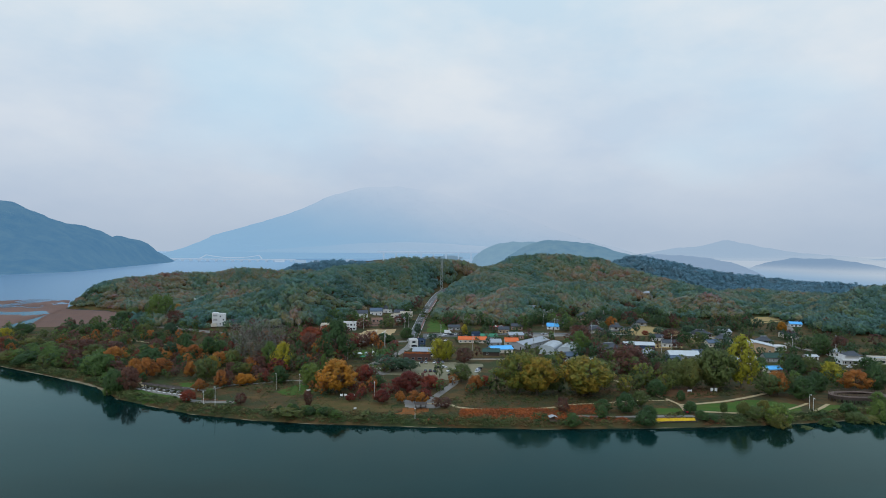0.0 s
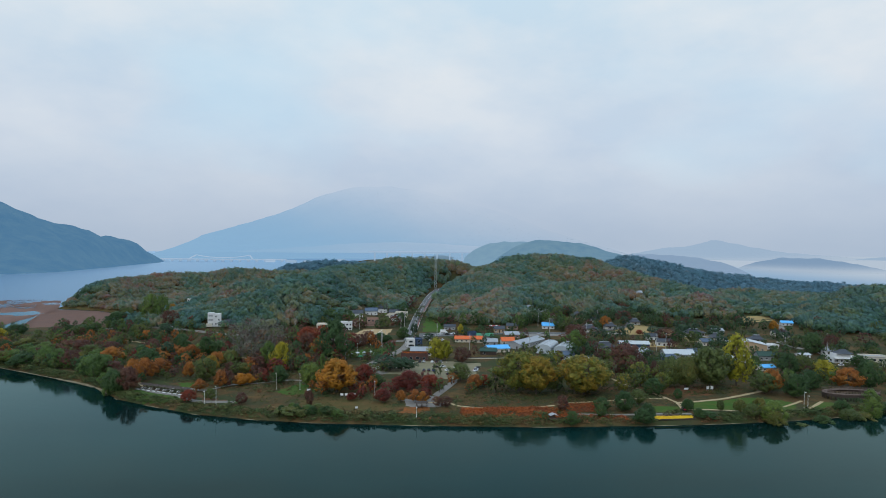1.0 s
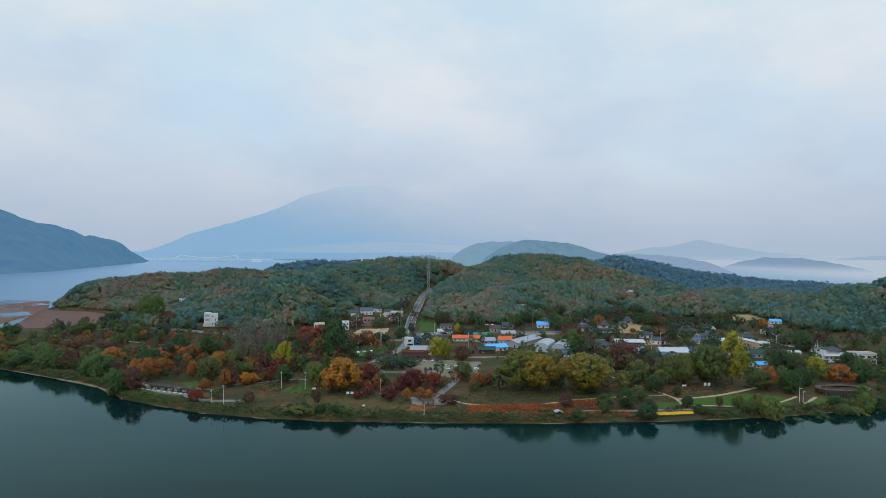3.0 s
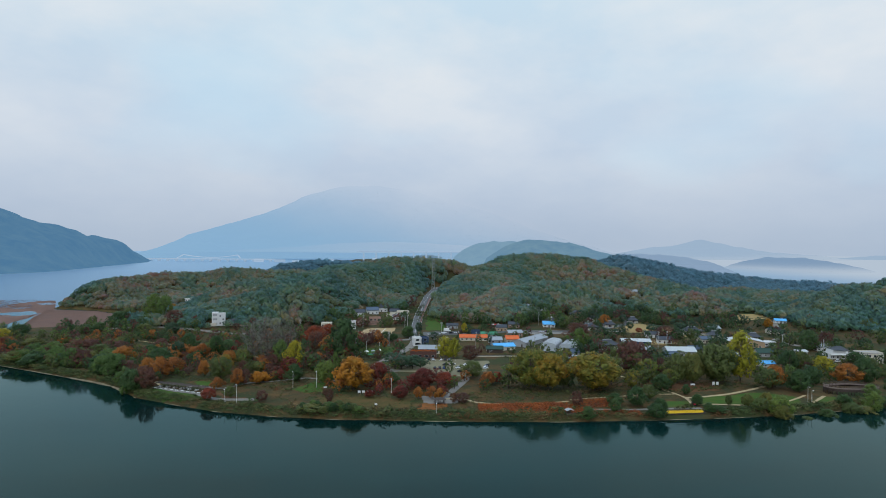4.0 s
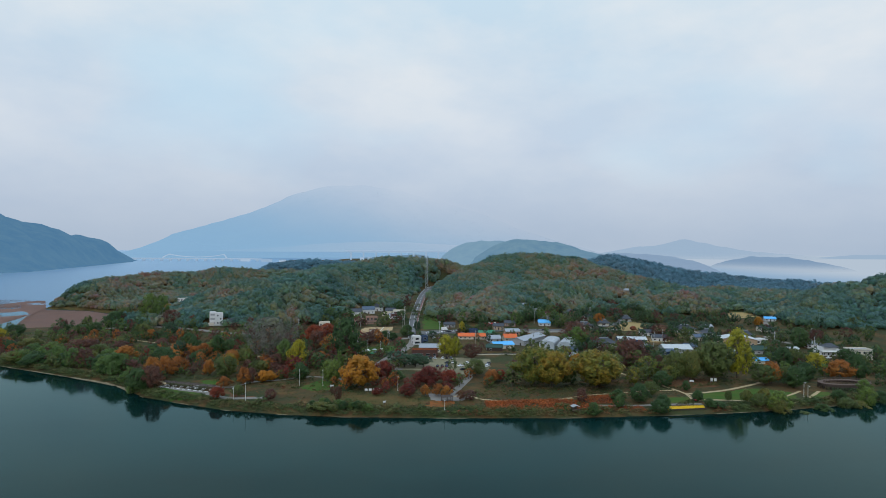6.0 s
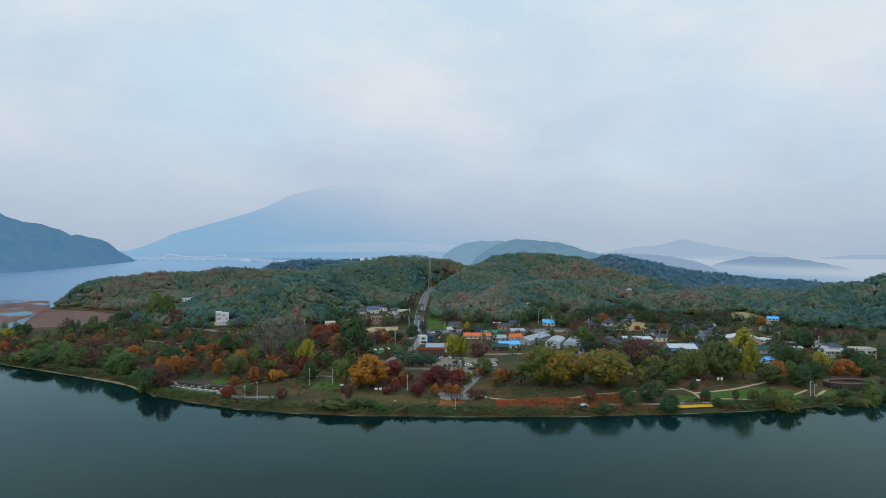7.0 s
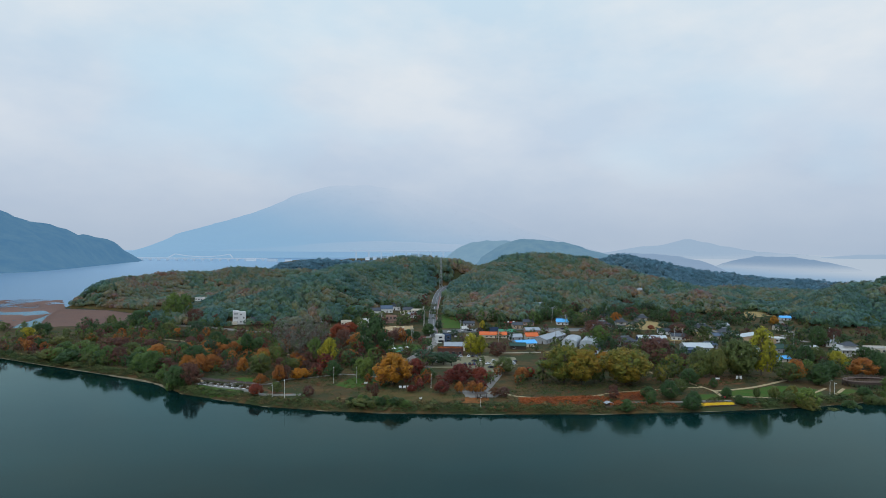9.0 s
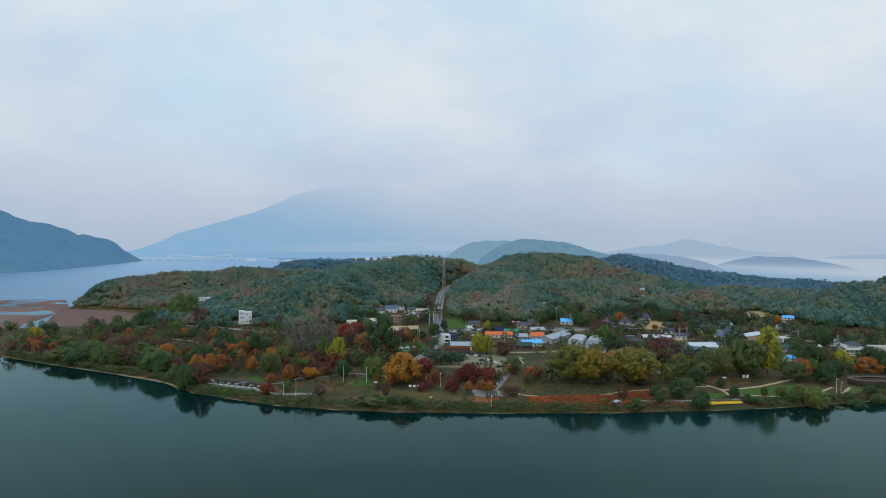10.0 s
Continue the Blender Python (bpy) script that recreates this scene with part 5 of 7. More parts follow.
WHITE = paint("white_render", (0.62, 0.61, 0.59))
CREAM = paint("cream_render", (0.58, 0.52, 0.42))
TAN = paint("tan_render", (0.42, 0.29, 0.18))
PINK = paint("pink_brick", (0.36, 0.22, 0.17))
BRICK = paint("dark_brick", (0.10, 0.045, 0.035))
GREYWALL = paint("grey_wall", (0.32, 0.32, 0.32))
BLUEBOX = paint("navy_cladding", (0.03, 0.055, 0.11))
R_ORANGE = paint("orange_roof", (0.62, 0.13, 0.035))
R_GREEN = paint("green_roof", (0.05, 0.22, 0.12))
R_BLUE = paint("blue_sheet", (0.10, 0.42, 0.78), rough=0.5)
R_DARK = paint("dark_tiles", (0.045, 0.05, 0.06), rough=0.6)
R_GREY = paint("grey_sheet_roof", (0.30, 0.32, 0.34), rough=0.55)
R_WHITE = paint("white_sheet_roof", (0.46, 0.48, 0.48), rough=0.55)
R_RED = paint("red_canvas", (0.6, 0.03, 0.05))
R_SLATE = paint("blue_grey_roof", (0.07, 0.10, 0.145), rough=0.55)
R_DKGREEN = paint("dark_green_roof", (0.025, 0.06, 0.045))
TRIM = paint("white_trim", (0.75, 0.74, 0.72))
TIMBER = paint("dark_timber", (0.055, 0.038, 0.03))
DECKWOOD = paint("weathered_deck", (0.13, 0.085, 0.065))
STEEL = surface("galvanised_steel", (0.42, 0.43, 0.44), rough=0.45, metal=0.6)
POLE = surface("concrete_pole", (0.42, 0.40, 0.37), rough=0.85)
LAMPPOLE = surface("white_pole", (0.62, 0.60, 0.55), rough=0.6)
GLASS, t, p = material("window_glass")
p.inputs["Base Color"].default_value, p.inputs["Roughness"].default_value = (0.02, 0.025, 0.03, 1), 0.08
FILM, t, p = material("greenhouse_film")
p.inputs["Roughness"].default_value = 0.35
t.links.new(blend(t, noise_of(t, place(t), 0.5, 4), (0.30, 0.33, 0.35), (0.42, 0.45, 0.47)), p.inputs["Base Color"])


def box(bm, x0, y0, z0, x1, y1, z1):
    v = [bm.verts.new(c) for c in ((x0, y0, z0), (x1, y0, z0), (x1, y1, z0), (x0, y1, z0), (x0, y0, z1), (x1, y0, z1), (x1, y1, z1), (x0, y1, z1))]
    for f in ((3, 2, 1, 0), (4, 5, 6, 7), (0, 1, 5, 4), (1, 2, 6, 5), (2, 3, 7, 6), (3, 0, 4, 7)):
        bm.faces.new([v[i] for i in f])


def boxes(*all_of):
    bm = bmesh.new()
    for b in all_of:
        box(bm, *b)
    return bm


def prism(section, y0, y1, along="y"):
    """A solid from a section of (across, up) points."""
    bm = bmesh.new()
    make = (lambda a, u, y: (a, y, u)) if along == "y" else (lambda a, u, y: (y, a, u))
    ends = [[bm.verts.new(make(a, u, y)) for a, u in section] for y in (y0, y1)]
    n = len(section)
    for k in range(n):
        bm.faces.new((ends[0][k], ends[0][(k + 1) % n], ends[1][(k + 1) % n], ends[1][k]))
    bm.faces.new(ends[0][::-1])
    bm.faces.new(ends[1])
    bmesh.ops.recalc_face_normals(bm, faces=bm.faces)
    return bm


def base(name, x, y, turn=0.0, sink=0.0):
    thing = new(name)
    thing.matrix_basis = pose(x, y, float(ground_height(x, y)) - sink, 0, 0, turn)
    return thing


def window(parent, x, z, w, h, y, side=0, frame_mat=None):
    """A framed window on the front (side 0) or on an end wall (side -1 or 1)."""
    e = 0.06
    if side == 0:
        ring = boxes((x - w / 2, y - e, z, x + w / 2, y, z + 0.1), (x - w / 2, y - e, z + h - 0.1, x + w / 2, y, z + h), (x - w / 2, y - e, z + 0.1, x - w / 2 + 0.1, y, z + h - 0.1), (x + w / 2 - 0.1, y - e, z + 0.1, x + w / 2, y, z + h - 0.1))
        glass = boxes((x - w / 2 + 0.1, y - 0.03, z + 0.1, x + w / 2 - 0.1, y + 0.0, z + h - 0.1))
    else:
        a, b = (y, y + e) if side > 0 else (y - e, y)
        ring = boxes((a, x - w / 2, z, b, x + w / 2, z + 0.1), (a, x - w / 2, z + h - 0.1, b, x + w / 2, z + h), (a, x - w / 2, z + 0.1, b, x - w / 2 + 0.1, z + h - 0.1), (a, x + w / 2 - 0.1, z + 0.1, b, x + w / 2, z + h - 0.1))
        glass = boxes((y if side > 0 else y - 0.03, x - w / 2 + 0.1, z + 0.1, y + 0.03 if side > 0 else y, x + w / 2 - 0.1, z + h - 0.1))
    win = part("window", ring, frame_mat or TRIM, parent)
    part("pane", glass, GLASS, win)


def front_row(thing, w, y, z, count, ww, wh, door_at=None, depth=0.0, ends=True, d=0.0):
    for k in range(count):
        x = (k + 0.5) / count * w - w / 2
        if door_at == k:
            part("door", boxes((x - 0.55, y - 0.08, 0.05, x + 0.55, y, 2.1)), TIMBER, thing)
        else:
            window(thing, x, z, ww, wh, y)
    if ends and d:
        for side in (-1, 1):
            for k in range(max(1, int(d / 5))):
                window(thing, ((k + 0.5) / max(1, int(d / 5)) - 0.5) * d, z, ww * 0.8, wh, side * w / 2, side)


def gable_house(x, y, w, d, eave, top, wall, roof, label, turn=0.0, along="x", windows=3, over=0.5, category="house", door=True, name="house"):
    """Walls with pitched gables, a roof of two thick slopes, windows and a door; the front faces -y."""
    thing = base(name, x, y + d / 2, turn, 0.2)
    if along == "x":
        part("wall", prism([(-d / 2, 0), (d / 2, 0), (d / 2, eave), (0, top - 0.12), (-d / 2, eave)], -w / 2, w / 2, "x"), wall, thing)
        for s in (-1, 1):
            k = (top - eave) / (d / 2)
            sec = [(0, top), (s * (d / 2 + over), eave - over * k), (s * (d / 2 + over), eave - over * k + 0.22), (0, top + 0.24)]
            part("roof", prism(sec, -w / 2 - over, w / 2 + over, "x"), roof, thing)
        part("ridge_cap", boxes((-w / 2 - over, -0.18, top + 0.18, w / 2 + over, 0.18, top + 0.34)), roof, thing)
    else:
        part("wall", prism([(-w / 2, 0), (w / 2, 0), (w / 2, eave), (0, top - 0.12), (-w / 2, eave)], -d / 2, d / 2), wall, thing)
        for s in (-1, 1):
            k = (top - eave) / (w / 2)
            sec = [(0, top), (s * (w / 2 + over), eave - over * k), (s * (w / 2 + over), eave - over * k + 0.22), (0, top + 0.24)]
            part("roof", prism(sec, -d / 2 - over, d / 2 + over), roof, thing)
        part("ridge_cap", boxes((-0.18, -d / 2 - over, top + 0.18, 0.18, d / 2 + over, top + 0.34)), roof, thing)
    if windows:
        front_row(thing, w, -d / 2, min(1.0, eave * 0.3), windows, min(1.6, w / windows * 0.55), min(1.3, eave * 0.45), windows // 2 if door and windows > 1 else None, d=d)
        if eave > 5:
            front_row(thing, w, -d / 2, 3.9, windows, min(1.6, w / windows * 0.55), 1.3, d=d)
    return tagged(thing, label, category, "houses of the village" if category == "house" else "")


def flat_house(x, y, w, d, storeys, wall, label, turn=0.0, windows=3, rise=3.1, category="house", cap=None, step_back=0.0, balcony=False):
    """A flat-roofed house: storeys with windows, slab edges, parapet, perhaps a balcony."""
    thing = base("house", x, y + d / 2, turn, 0.2)
    for s in range(storeys):
        inset = step_back * s
        z = s * rise
        part("wall", boxes((-w / 2 + inset, -d / 2 + (inset if s else 0), z, w / 2, d / 2, z + rise)), wall, thing)
        part("slab_edge", boxes((-w / 2 + inset - 0.12, -d / 2 + (inset if s else 0) - 0.12, z + rise - 0.22, w / 2 + 0.12, d / 2 + 0.12, z + rise + 0.03)), cap or wall, thing)
        for k in range(windows):
            wx = -w / 2 + inset + (k + 0.5) / windows * (w - inset)
            wide = (w - inset) / windows * (0.42 if (k + s) % 2 else 0.6)
            window(thing, wx, z + 0.9, wide, 1.5, -d / 2 + (inset if s else 0), frame_mat=GREYWALL)
        for side in (-1, 1):
            window(thing, -d * 0.15, z + 0.9, d * 0.22, 1.5, side * w / 2 + (inset if side < 0 else 0), side, frame_mat=GREYWALL)
    top = storeys * rise
    inset = step_back * (storeys - 1)
    b = (-w / 2 + inset, -d / 2 + (inset if storeys > 1 else 0), w / 2, d / 2)
    part("parapet", boxes((b[0], b[1], top + 0.03, b[2], b[1] + 0.2, top + 0.7), (b[0], b[3] - 0.2, top + 0.03, b[2], b[3], top + 0.7), (b[0], b[1] + 0.2, top + 0.03, b[0] + 0.2, b[3] - 0.2, top + 0.7), (b[2] - 0.2, b[1] + 0.2, top + 0.03, b[2], b[3] - 0.2, top + 0.7)), wall, thing)
    part("door", boxes((w * 0.22, -d / 2 - 0.08, 0.05, w * 0.22 + 1.1, -d / 2 - 0.002, 2.15)), TIMBER, thing)
    if balcony:
        part("balcony", boxes((-w / 2, -d / 2 - 1.5, rise - 0.2, w * 0.1, -d / 2, rise), (-w / 2, -d / 2 - 1.5, rise, w * 0.1, -d / 2 - 1.38, rise + 1.0)), wall, thing)
    return tagged(thing, label, category, "houses of the village")


def hipped_roof(w, d, eave, top, over, gablet=0.35, upturn=0.35):
    """A tiled hip-and-gable roof with hollow slopes and lifted corners."""
    bm = bmesh.new()
    n, rings = 6, []
    for k in range(n + 1):
        u = k / n
        z = eave + (top - eave) * (u ** 1.45)
        hx = (w / 2 + over) * (1 - u) + (w / 2 * gablet + 0.4) * u if u < 1 else w / 2 * gablet + 0.6
        hy = (d / 2 + over) * (1 - u)
        lift = upturn * (1 - u) ** 2
        rings.append([bm.verts.new(c) for c in ((-hx, -hy, z + lift), (-hx * 0.5, -hy, z), (0, -hy, z - 0.02), (hx * 0.5, -hy, z), (hx, -hy, z + lift), (hx, hy, z + lift), (0, hy, z - 0.02), (-hx, hy, z + lift))])
    for a, b in zip(rings, rings[1:]):
        for i in range(8):
            bm.faces.new((a[i], a[(i + 1) % 8], b[(i + 1) % 8], b[i]))
    bm.faces.new(rings[0][::-1])
    bmesh.ops.remove_doubles(bm, verts=bm.verts, dist=0.001)
    return bm


def hanok(x, y, w, d, label, turn=0.0, eave=3.0, top=6.2, wall=None, storey=0.0):
    """A traditional tiled-roof house: stone plinth, timber posts, plaster walls, hip-and-gable roof."""
    thing = base("house", x, y + d / 2, turn, 0.15)
    part("plinth", boxes((-w / 2 - 0.6, -d / 2 - 0.6, 0, w / 2 + 0.6, d / 2 + 0.6, 0.5)), POLE, thing)
    part("wall", boxes((-w / 2, -d / 2, 0.5, w / 2, d / 2, eave + storey + 0.3)), wall or WHITE, thing)
    bays = max(3, int(w / 2.6))
    for k in range(bays + 1):
        px = -w / 2 + k * w / bays
        part("post", boxes((px - 0.14, -d / 2 - 0.16, 0.5, px + 0.14, -d / 2 - 0.004, eave + storey)), TIMBER, thing)
    for k in range(bays):
        px = -w / 2 + (k + 0.5) * w / bays
        part("lattice_door", boxes((px - w / bays * 0.3, -d / 2 - 0.07, 0.8, px + w / bays * 0.3, -d / 2 - 0.004, 2.5)), TIMBER if k % 2 else CREAM, thing)
    part("lintel", boxes((-w / 2, -d / 2 - 0.19, eave + storey - 0.3, w / 2, -d / 2 - 0.165, eave + storey)), TIMBER, thing)
    part("roof", hipped_roof(w, d, eave + storey, top + storey, 1.3), R_DARK, thing)
    part("ridge_tiles", boxes((-w * 0.175 - 0.7, -0.22, top + storey - 0.05, w * 0.175 + 0.7, 0.22, top + storey + 0.45)), R_GREY, thing)
    return tagged(thing, label, "house", "old tiled-roof houses")


def greenhouse(x, y, w, length, turn, label, wallh=4.4, top=6.6):
    """A film-covered arched house on steel hoops."""
    thing = base("greenhouse", x, y, turn)
    arc = [(-w / 2, 0), (-w / 2, wallh)] + [(-w / 2 * math.cos(k * math.pi / 8), wallh + (top - wallh) * math.sin(k * math.pi / 8)) for k in range(1, 8)] + [(w / 2, wallh), (w / 2, 0)]
    part("film_cover", prism(arc[::-1], 0, length), FILM, thing)
    hoops = int(length / 3)
    for k in range(hoops + 1):
        bm = bmesh.new()
        at = k * length / hoops
        for (a, u), (b, v) in zip(arc, arc[1:]):
            tube(bm, (a * 1.01, at, u * 1.01), (b * 1.01, at, v * 1.01), 0.05, 0.05, 4)
        part("hoop", bm, STEEL, thing)
    part("door", boxes((-1.1, -0.08, 0.02, 1.1, -0.004, 2.0)), GREYWALL, thing)
    part("vent_strip", boxes((-0.35, 0.2, top - 0.02, 0.35, length - 0.2, top + 0.14)), STEEL, thing)
    return tagged(thing, label, "greenhouse", "film greenhouses")


white_house = base("house", -192, 554, 14, 0.2)
part("wall", boxes((-0.6, -5, 0, 6.4, 5, 12.6)), WHITE, white_house)
part("wing", boxes((-6.4, -4.2, 0, -0.604, 5, 13.6)), WHITE, white_house)
for z in (0.5, 4.9, 9.2):
    part("loggia", boxes((-5.6, -4.26, z, -1.4, -4.204, z + 2.9)), GREYWALL, white_house)
    part("loggia_rail", boxes((-5.7, -4.5, z, -1.3, -4.264, z + 1.0)), WHITE, white_house)
for x, z in ((1.6, 9.4), (4.4, 6.0), (1.6, 2.0), (4.6, 1.6)):
    window(white_house, x, z, 1.3, 1.6, -5, frame_mat=GREYWALL)
part("parapet", boxes((-0.6, -5, 12.604, 6.4, -4.8, 13.1), (6.2, -4.8, 12.604, 6.4, 5, 13.1)), WHITE, white_house)
part("porch", boxes((-7.6, -6.6, 0, -2.0, -4.55, 3.2)), CREAM, white_house)
white_house.matrix_basis = white_house.matrix_basis @ Matrix.Scale(0.86, 4)
tagged(white_house, "tall white cubic house at the wood's edge", "house", "houses of the village")
gable_house(-175, 549, 14, 9, 3.2, 5.6, TAN, R_DARK, "low tan house with a dark tiled roof", windows=4)
flat_house(-297, 786, 14, 9, 2, WHITE, "white house with dark window bands in the trees", -8, 4, 3.4)
flat_house(-97, 545, 9, 9, 2, CREAM, "cream flat-roofed house beside the sports ground", 4)
flat_house(-80, 555, 15.5, 10, 2, WHITE, "white two-storey house with a roof terrace", 4, 5, 3.2, step_back=1.4, balcony=True)
gable_house(-63, 640, 12, 8, 4.4, 7.2, WHITE, R_SLATE, "white house with a slate-blue roof", 12, windows=3)
gable_house(-54, 668, 12, 8, 4.6, 7.6, WHITE, R_DARK, "white house with a dark gabled roof", -8, windows=3)
flat_house(-31, 620, 12, 9, 2, CREAM, "pale two-storey house among shrubs", -4, 3)
flat_house(-70, 586, 12, 7, 1, PINK, "low pinkish brick house", 8, 4, 3.4)
flat_house(-58, 604, 11, 6, 1, PINK, "pinkish brick terrace house on the slope", 8, 3, 3.4)
flat_house(-44, 640, 9, 6, 1, CREAM, "small cream house on the slope", 4, 2)
flat_house(-18, 470, 6.2, 7, 2, WHITE, "white cubic cafe with one large window", 10, 1, 2.9)
flat_house(-12, 473, 5.0, 8, 2, BLUEBOX, "dark clad annexe beside the white cafe", 10, 1, 2.7)
flat_house(-13.5, 421, 18, 8, 1, BRICK, "low dark brick restaurant with red creeper on its roof", -4, 4, 4.2)
gable_house(-9, 437, 15, 9, 3.6, 5.6, CREAM, R_GREY, "pale restaurant with a grey sheet roof", -4, windows=4)
flat_house(32, 517, 7.2, 6, 1, BLUEBOX, "dark blue box-shaped shop", 0, 2, 4.4)
gable_house(28, 494, 22, 8, 2.8, 4.6, CREAM, R_ORANGE, "long low restaurant with a bright orange roof", -3, windows=6)
gable_house(42, 509, 13, 8, 3, 4.6, GREYWALL, R_GREEN, "low shop with a green sheet roof", 3, windows=3)
gable_house(57.5, 483, 10, 8, 3.4, 5.6, CREAM, R_ORANGE, "small house with an orange roof", 4, windows=3)
gable_house(65, 515, 12, 9, 3.4, 5.2, PINK, R_GREY, "brown brick house with a flat-pitched roof", 4, windows=3)
gable_house(44, 481, 10, 7, 3, 5, GREYWALL, R_GREY, "grey sheet-roofed shed house", 5, windows=2)
gable_house(46, 451, 16, 9, 3, 4.8, CREAM, R_BLUE, "low house under bright blue roof sheets", 14, windows=4)
gable_house(38.5, 441, 11.5, 7, 2.9, 4.6, TIMBER, R_DKGREEN, "dark shed with a green-black roof", -6, windows=2)
gable_house(106, 570, 11, 7, 3, 5.4, WHITE, R_BLUE, "white house with a light blue roof", -6, windows=3)
gable_house(149, 631, 13.5, 11, 3.8, 7, TAN, R_DARK, "brown house with a wide white-edged gable", 0, along="y", windows=3, over=0.9)
for gx, gw, gr in ((112, 14, R_GREY), (128, 12, R_DARK), (98, 11, R_GREY)):
    gable_house(gx, 643 + (gx % 7), gw, 8, 3.2, 5.2, CREAM, gr, "far low house with a grey roof", (gx % 5) * 4 - 8, windows=3)
gable_house(198, 667, 9, 8, 4.2, 6.2, WHITE, R_SLATE, "white house with a blue roof at the wood's edge", 10, windows=2)
gable_house(199, 661, 6, 4, 2.4, 3.4, WHITE, R_BLUE, "small shed with a light blue roof", 10, windows=1)
gable_house(257, 796, 9, 8, 3.4, 5.6, CREAM, R_SLATE, "lone house on the lane through the wood", 12, windows=3)
gable_house(247, 742, 9, 7, 3.4, 5.4, TAN, R_GREY, "small house on the lane through the wood", -10, windows=2)
hanok(139, 552, 16, 8, "old house with a sweeping dark tiled roof", 4)
hanok(196, 600, 9, 6, "small tiled-roof shrine on the dry lawn", 0)
hanok(225, 532, 17, 8, "tiled-roof house above a white wall", -4)
hanok(233, 507, 10, 7, "small dark tiled-roof house", 6)
hanok(126, 456, 17, 9, "broad black tiled-roof house with white gables", 8, eave=3.2, top=6.8)
hanok(163, 570, 10, 6, "tiled-roof gatehouse by the lawn", -4)
hanok(112, 588, 12, 7, "tiled-roof house behind the trees", 10)
gable_house(152, 468, 22, 9, 4, 5.6, BLUEBOX, R_WHITE, "long dark hall with a white roof strip", -5, windows=6)
gable_house(146, 437, 13, 9, 3.2, 5.6, GREYWALL, R_GREY, "grey shed with a pitched roof", 28, windows=3)
gable_house(170, 427, 20, 12, 3.8, 6.2, GREYWALL, R_WHITE, "long store with a white ribbed roof", -3, windows=5)
gable_house(161, 424, 8.5, 6, 2.6, 4, BLUEBOX, R_SLATE, "small shed with a blue-grey roof", -3, windows=2)
gable_house(186, 441, 9, 8, 3.2, 5.0, GREYWALL, R_SLATE, "shed with a steel-blue roof", 6, windows=2)
gable_house(237, 461, 26, 16, 5.0, 7.6, TAN, R_WHITE, "large tan warehouse with a white skylit roof", -16, along="y", windows=4)
gable_house(205, 418, 20, 7, 3, 4.4, CREAM, R_WHITE, "long low shed with a pale roof", 0, windows=6)
gable_house(231, 425, 14, 8, 3.4, 5.8, GREYWALL, R_DKGREEN, "long house with a dark roof", -3, windows=4)
gable_house(211, 391, 10, 6, 2.4, 3.8, CREAM, R_BLUE, "low hut under a bright blue sheet", 10, windows=2)
gable_house(262, 435, 8, 6, 2.4, 3.2, WHITE, R_WHITE, "low white shed by the fields", 4, windows=2)
villa = flat_house(280.6, 418, 17, 10, 1, WHITE, "white villa with a dark hipped upper roof", -4, 5, 3.6, balcony=False)
part("upper_wall", boxes((-6, -3.5, 3.6, 3.5, 4.5, 6.2)), WHITE, villa)
part("upper_roof", hipped_roof(9.5, 8, 6.2, 8.8, 0.9, 0.3, 0.1), R_DARK, villa)
for k in range(6):
    part("column", boxes((-8 + k * 3.1, -6.6, 0, -7.7 + k * 3.1, -6.3, 3.2)), WHITE, villa)
part("porch_roof", boxes((-8.4, -6.9, 3.2, 8.4, -5.1, 3.5)), WHITE, villa)
flat_house(291, 403, 15, 9, 2, CREAM, "plain cream two-storey house", -6, 4, 3.5, cap=GREYWALL)
gable_house(331, 575, 10, 6, 2.6, 4.2, WHITE, R_BLUE, "farmhouse with a blue roof at the wood's edge", -14, windows=3)
gable_house(341, 584, 7, 6, 2.8, 4.4, WHITE, R_SLATE, "farm outbuilding with a blue-grey roof", -14, windows=2)
gable_house(92, 430, 9, 7, 2.6, 4.6, GREYWALL, R_SLATE, "small workshop with a blue-grey roof", 10, windows=2)
flat_house(258, 470, 10, 8, 1, WHITE, "low white house behind the trees", 8, 3)
hanok(262, 498, 10, 7, "dark tiled-roof house at the field's edge", -8)
gable_house(181, 512, 10, 7, 3, 5, WHITE, R_DARK, "white cottage with a dark roof", -10, windows=3)
gable_house(80, 590, 10, 7, 3, 5, CREAM, R_DARK, "small cottage with a dark roof below the wood", 10, windows=3)
gable_house(-74, 612, 11, 8, 4.2, 6.8, WHITE, R_DARK, "white house with a dark roof below the wood", 6, windows=3)
gable_house(-40, 655, 10, 8, 3.8, 6.2, CREAM, R_DARK, "cream house with a dark roof on the slope", -6, windows=3)
gable_house(-35, 612, 11, 7, 3.4, 5.4, WHITE, R_GREY, "low white house with a grey roof by the road", -4, windows=4)
for hx, hy, hw, wall_mat, roof_mat, hl in ((72, 562, 10, PINK, R_DARK, "brick house with a dark roof under the hill"), (58, 546, 9, TAN, R_DARK, "small tan house with a dark roof"), (180, 482, 11, WHITE, R_DARK, "white house with a dark roof among trees"), (214, 484, 9, CREAM, R_SLATE, "cream cottage with a blue-grey roof"),
                                           (250, 542, 10, WHITE, R_GREY, "low white house with a grey roof"), (300, 533, 11, CREAM, R_DARK, "farmhouse with a dark roof by the fields"), (160, 608, 9, WHITE, R_DARK, "small white house at the wood's edge"), (288, 448, 10, WHITE, R_GREY, "white house with a grey roof among trees")):
    gable_house(hx, hy, hw, 7, 3.4, 5.4, wall_mat, roof_mat, hl, hx % 9 * 3 - 12, windows=3)
gable_house(15, 560, 10, 6, 3, 4.6, GREYWALL, R_DARK, "dark shed by the roadside yard", 0, windows=3)

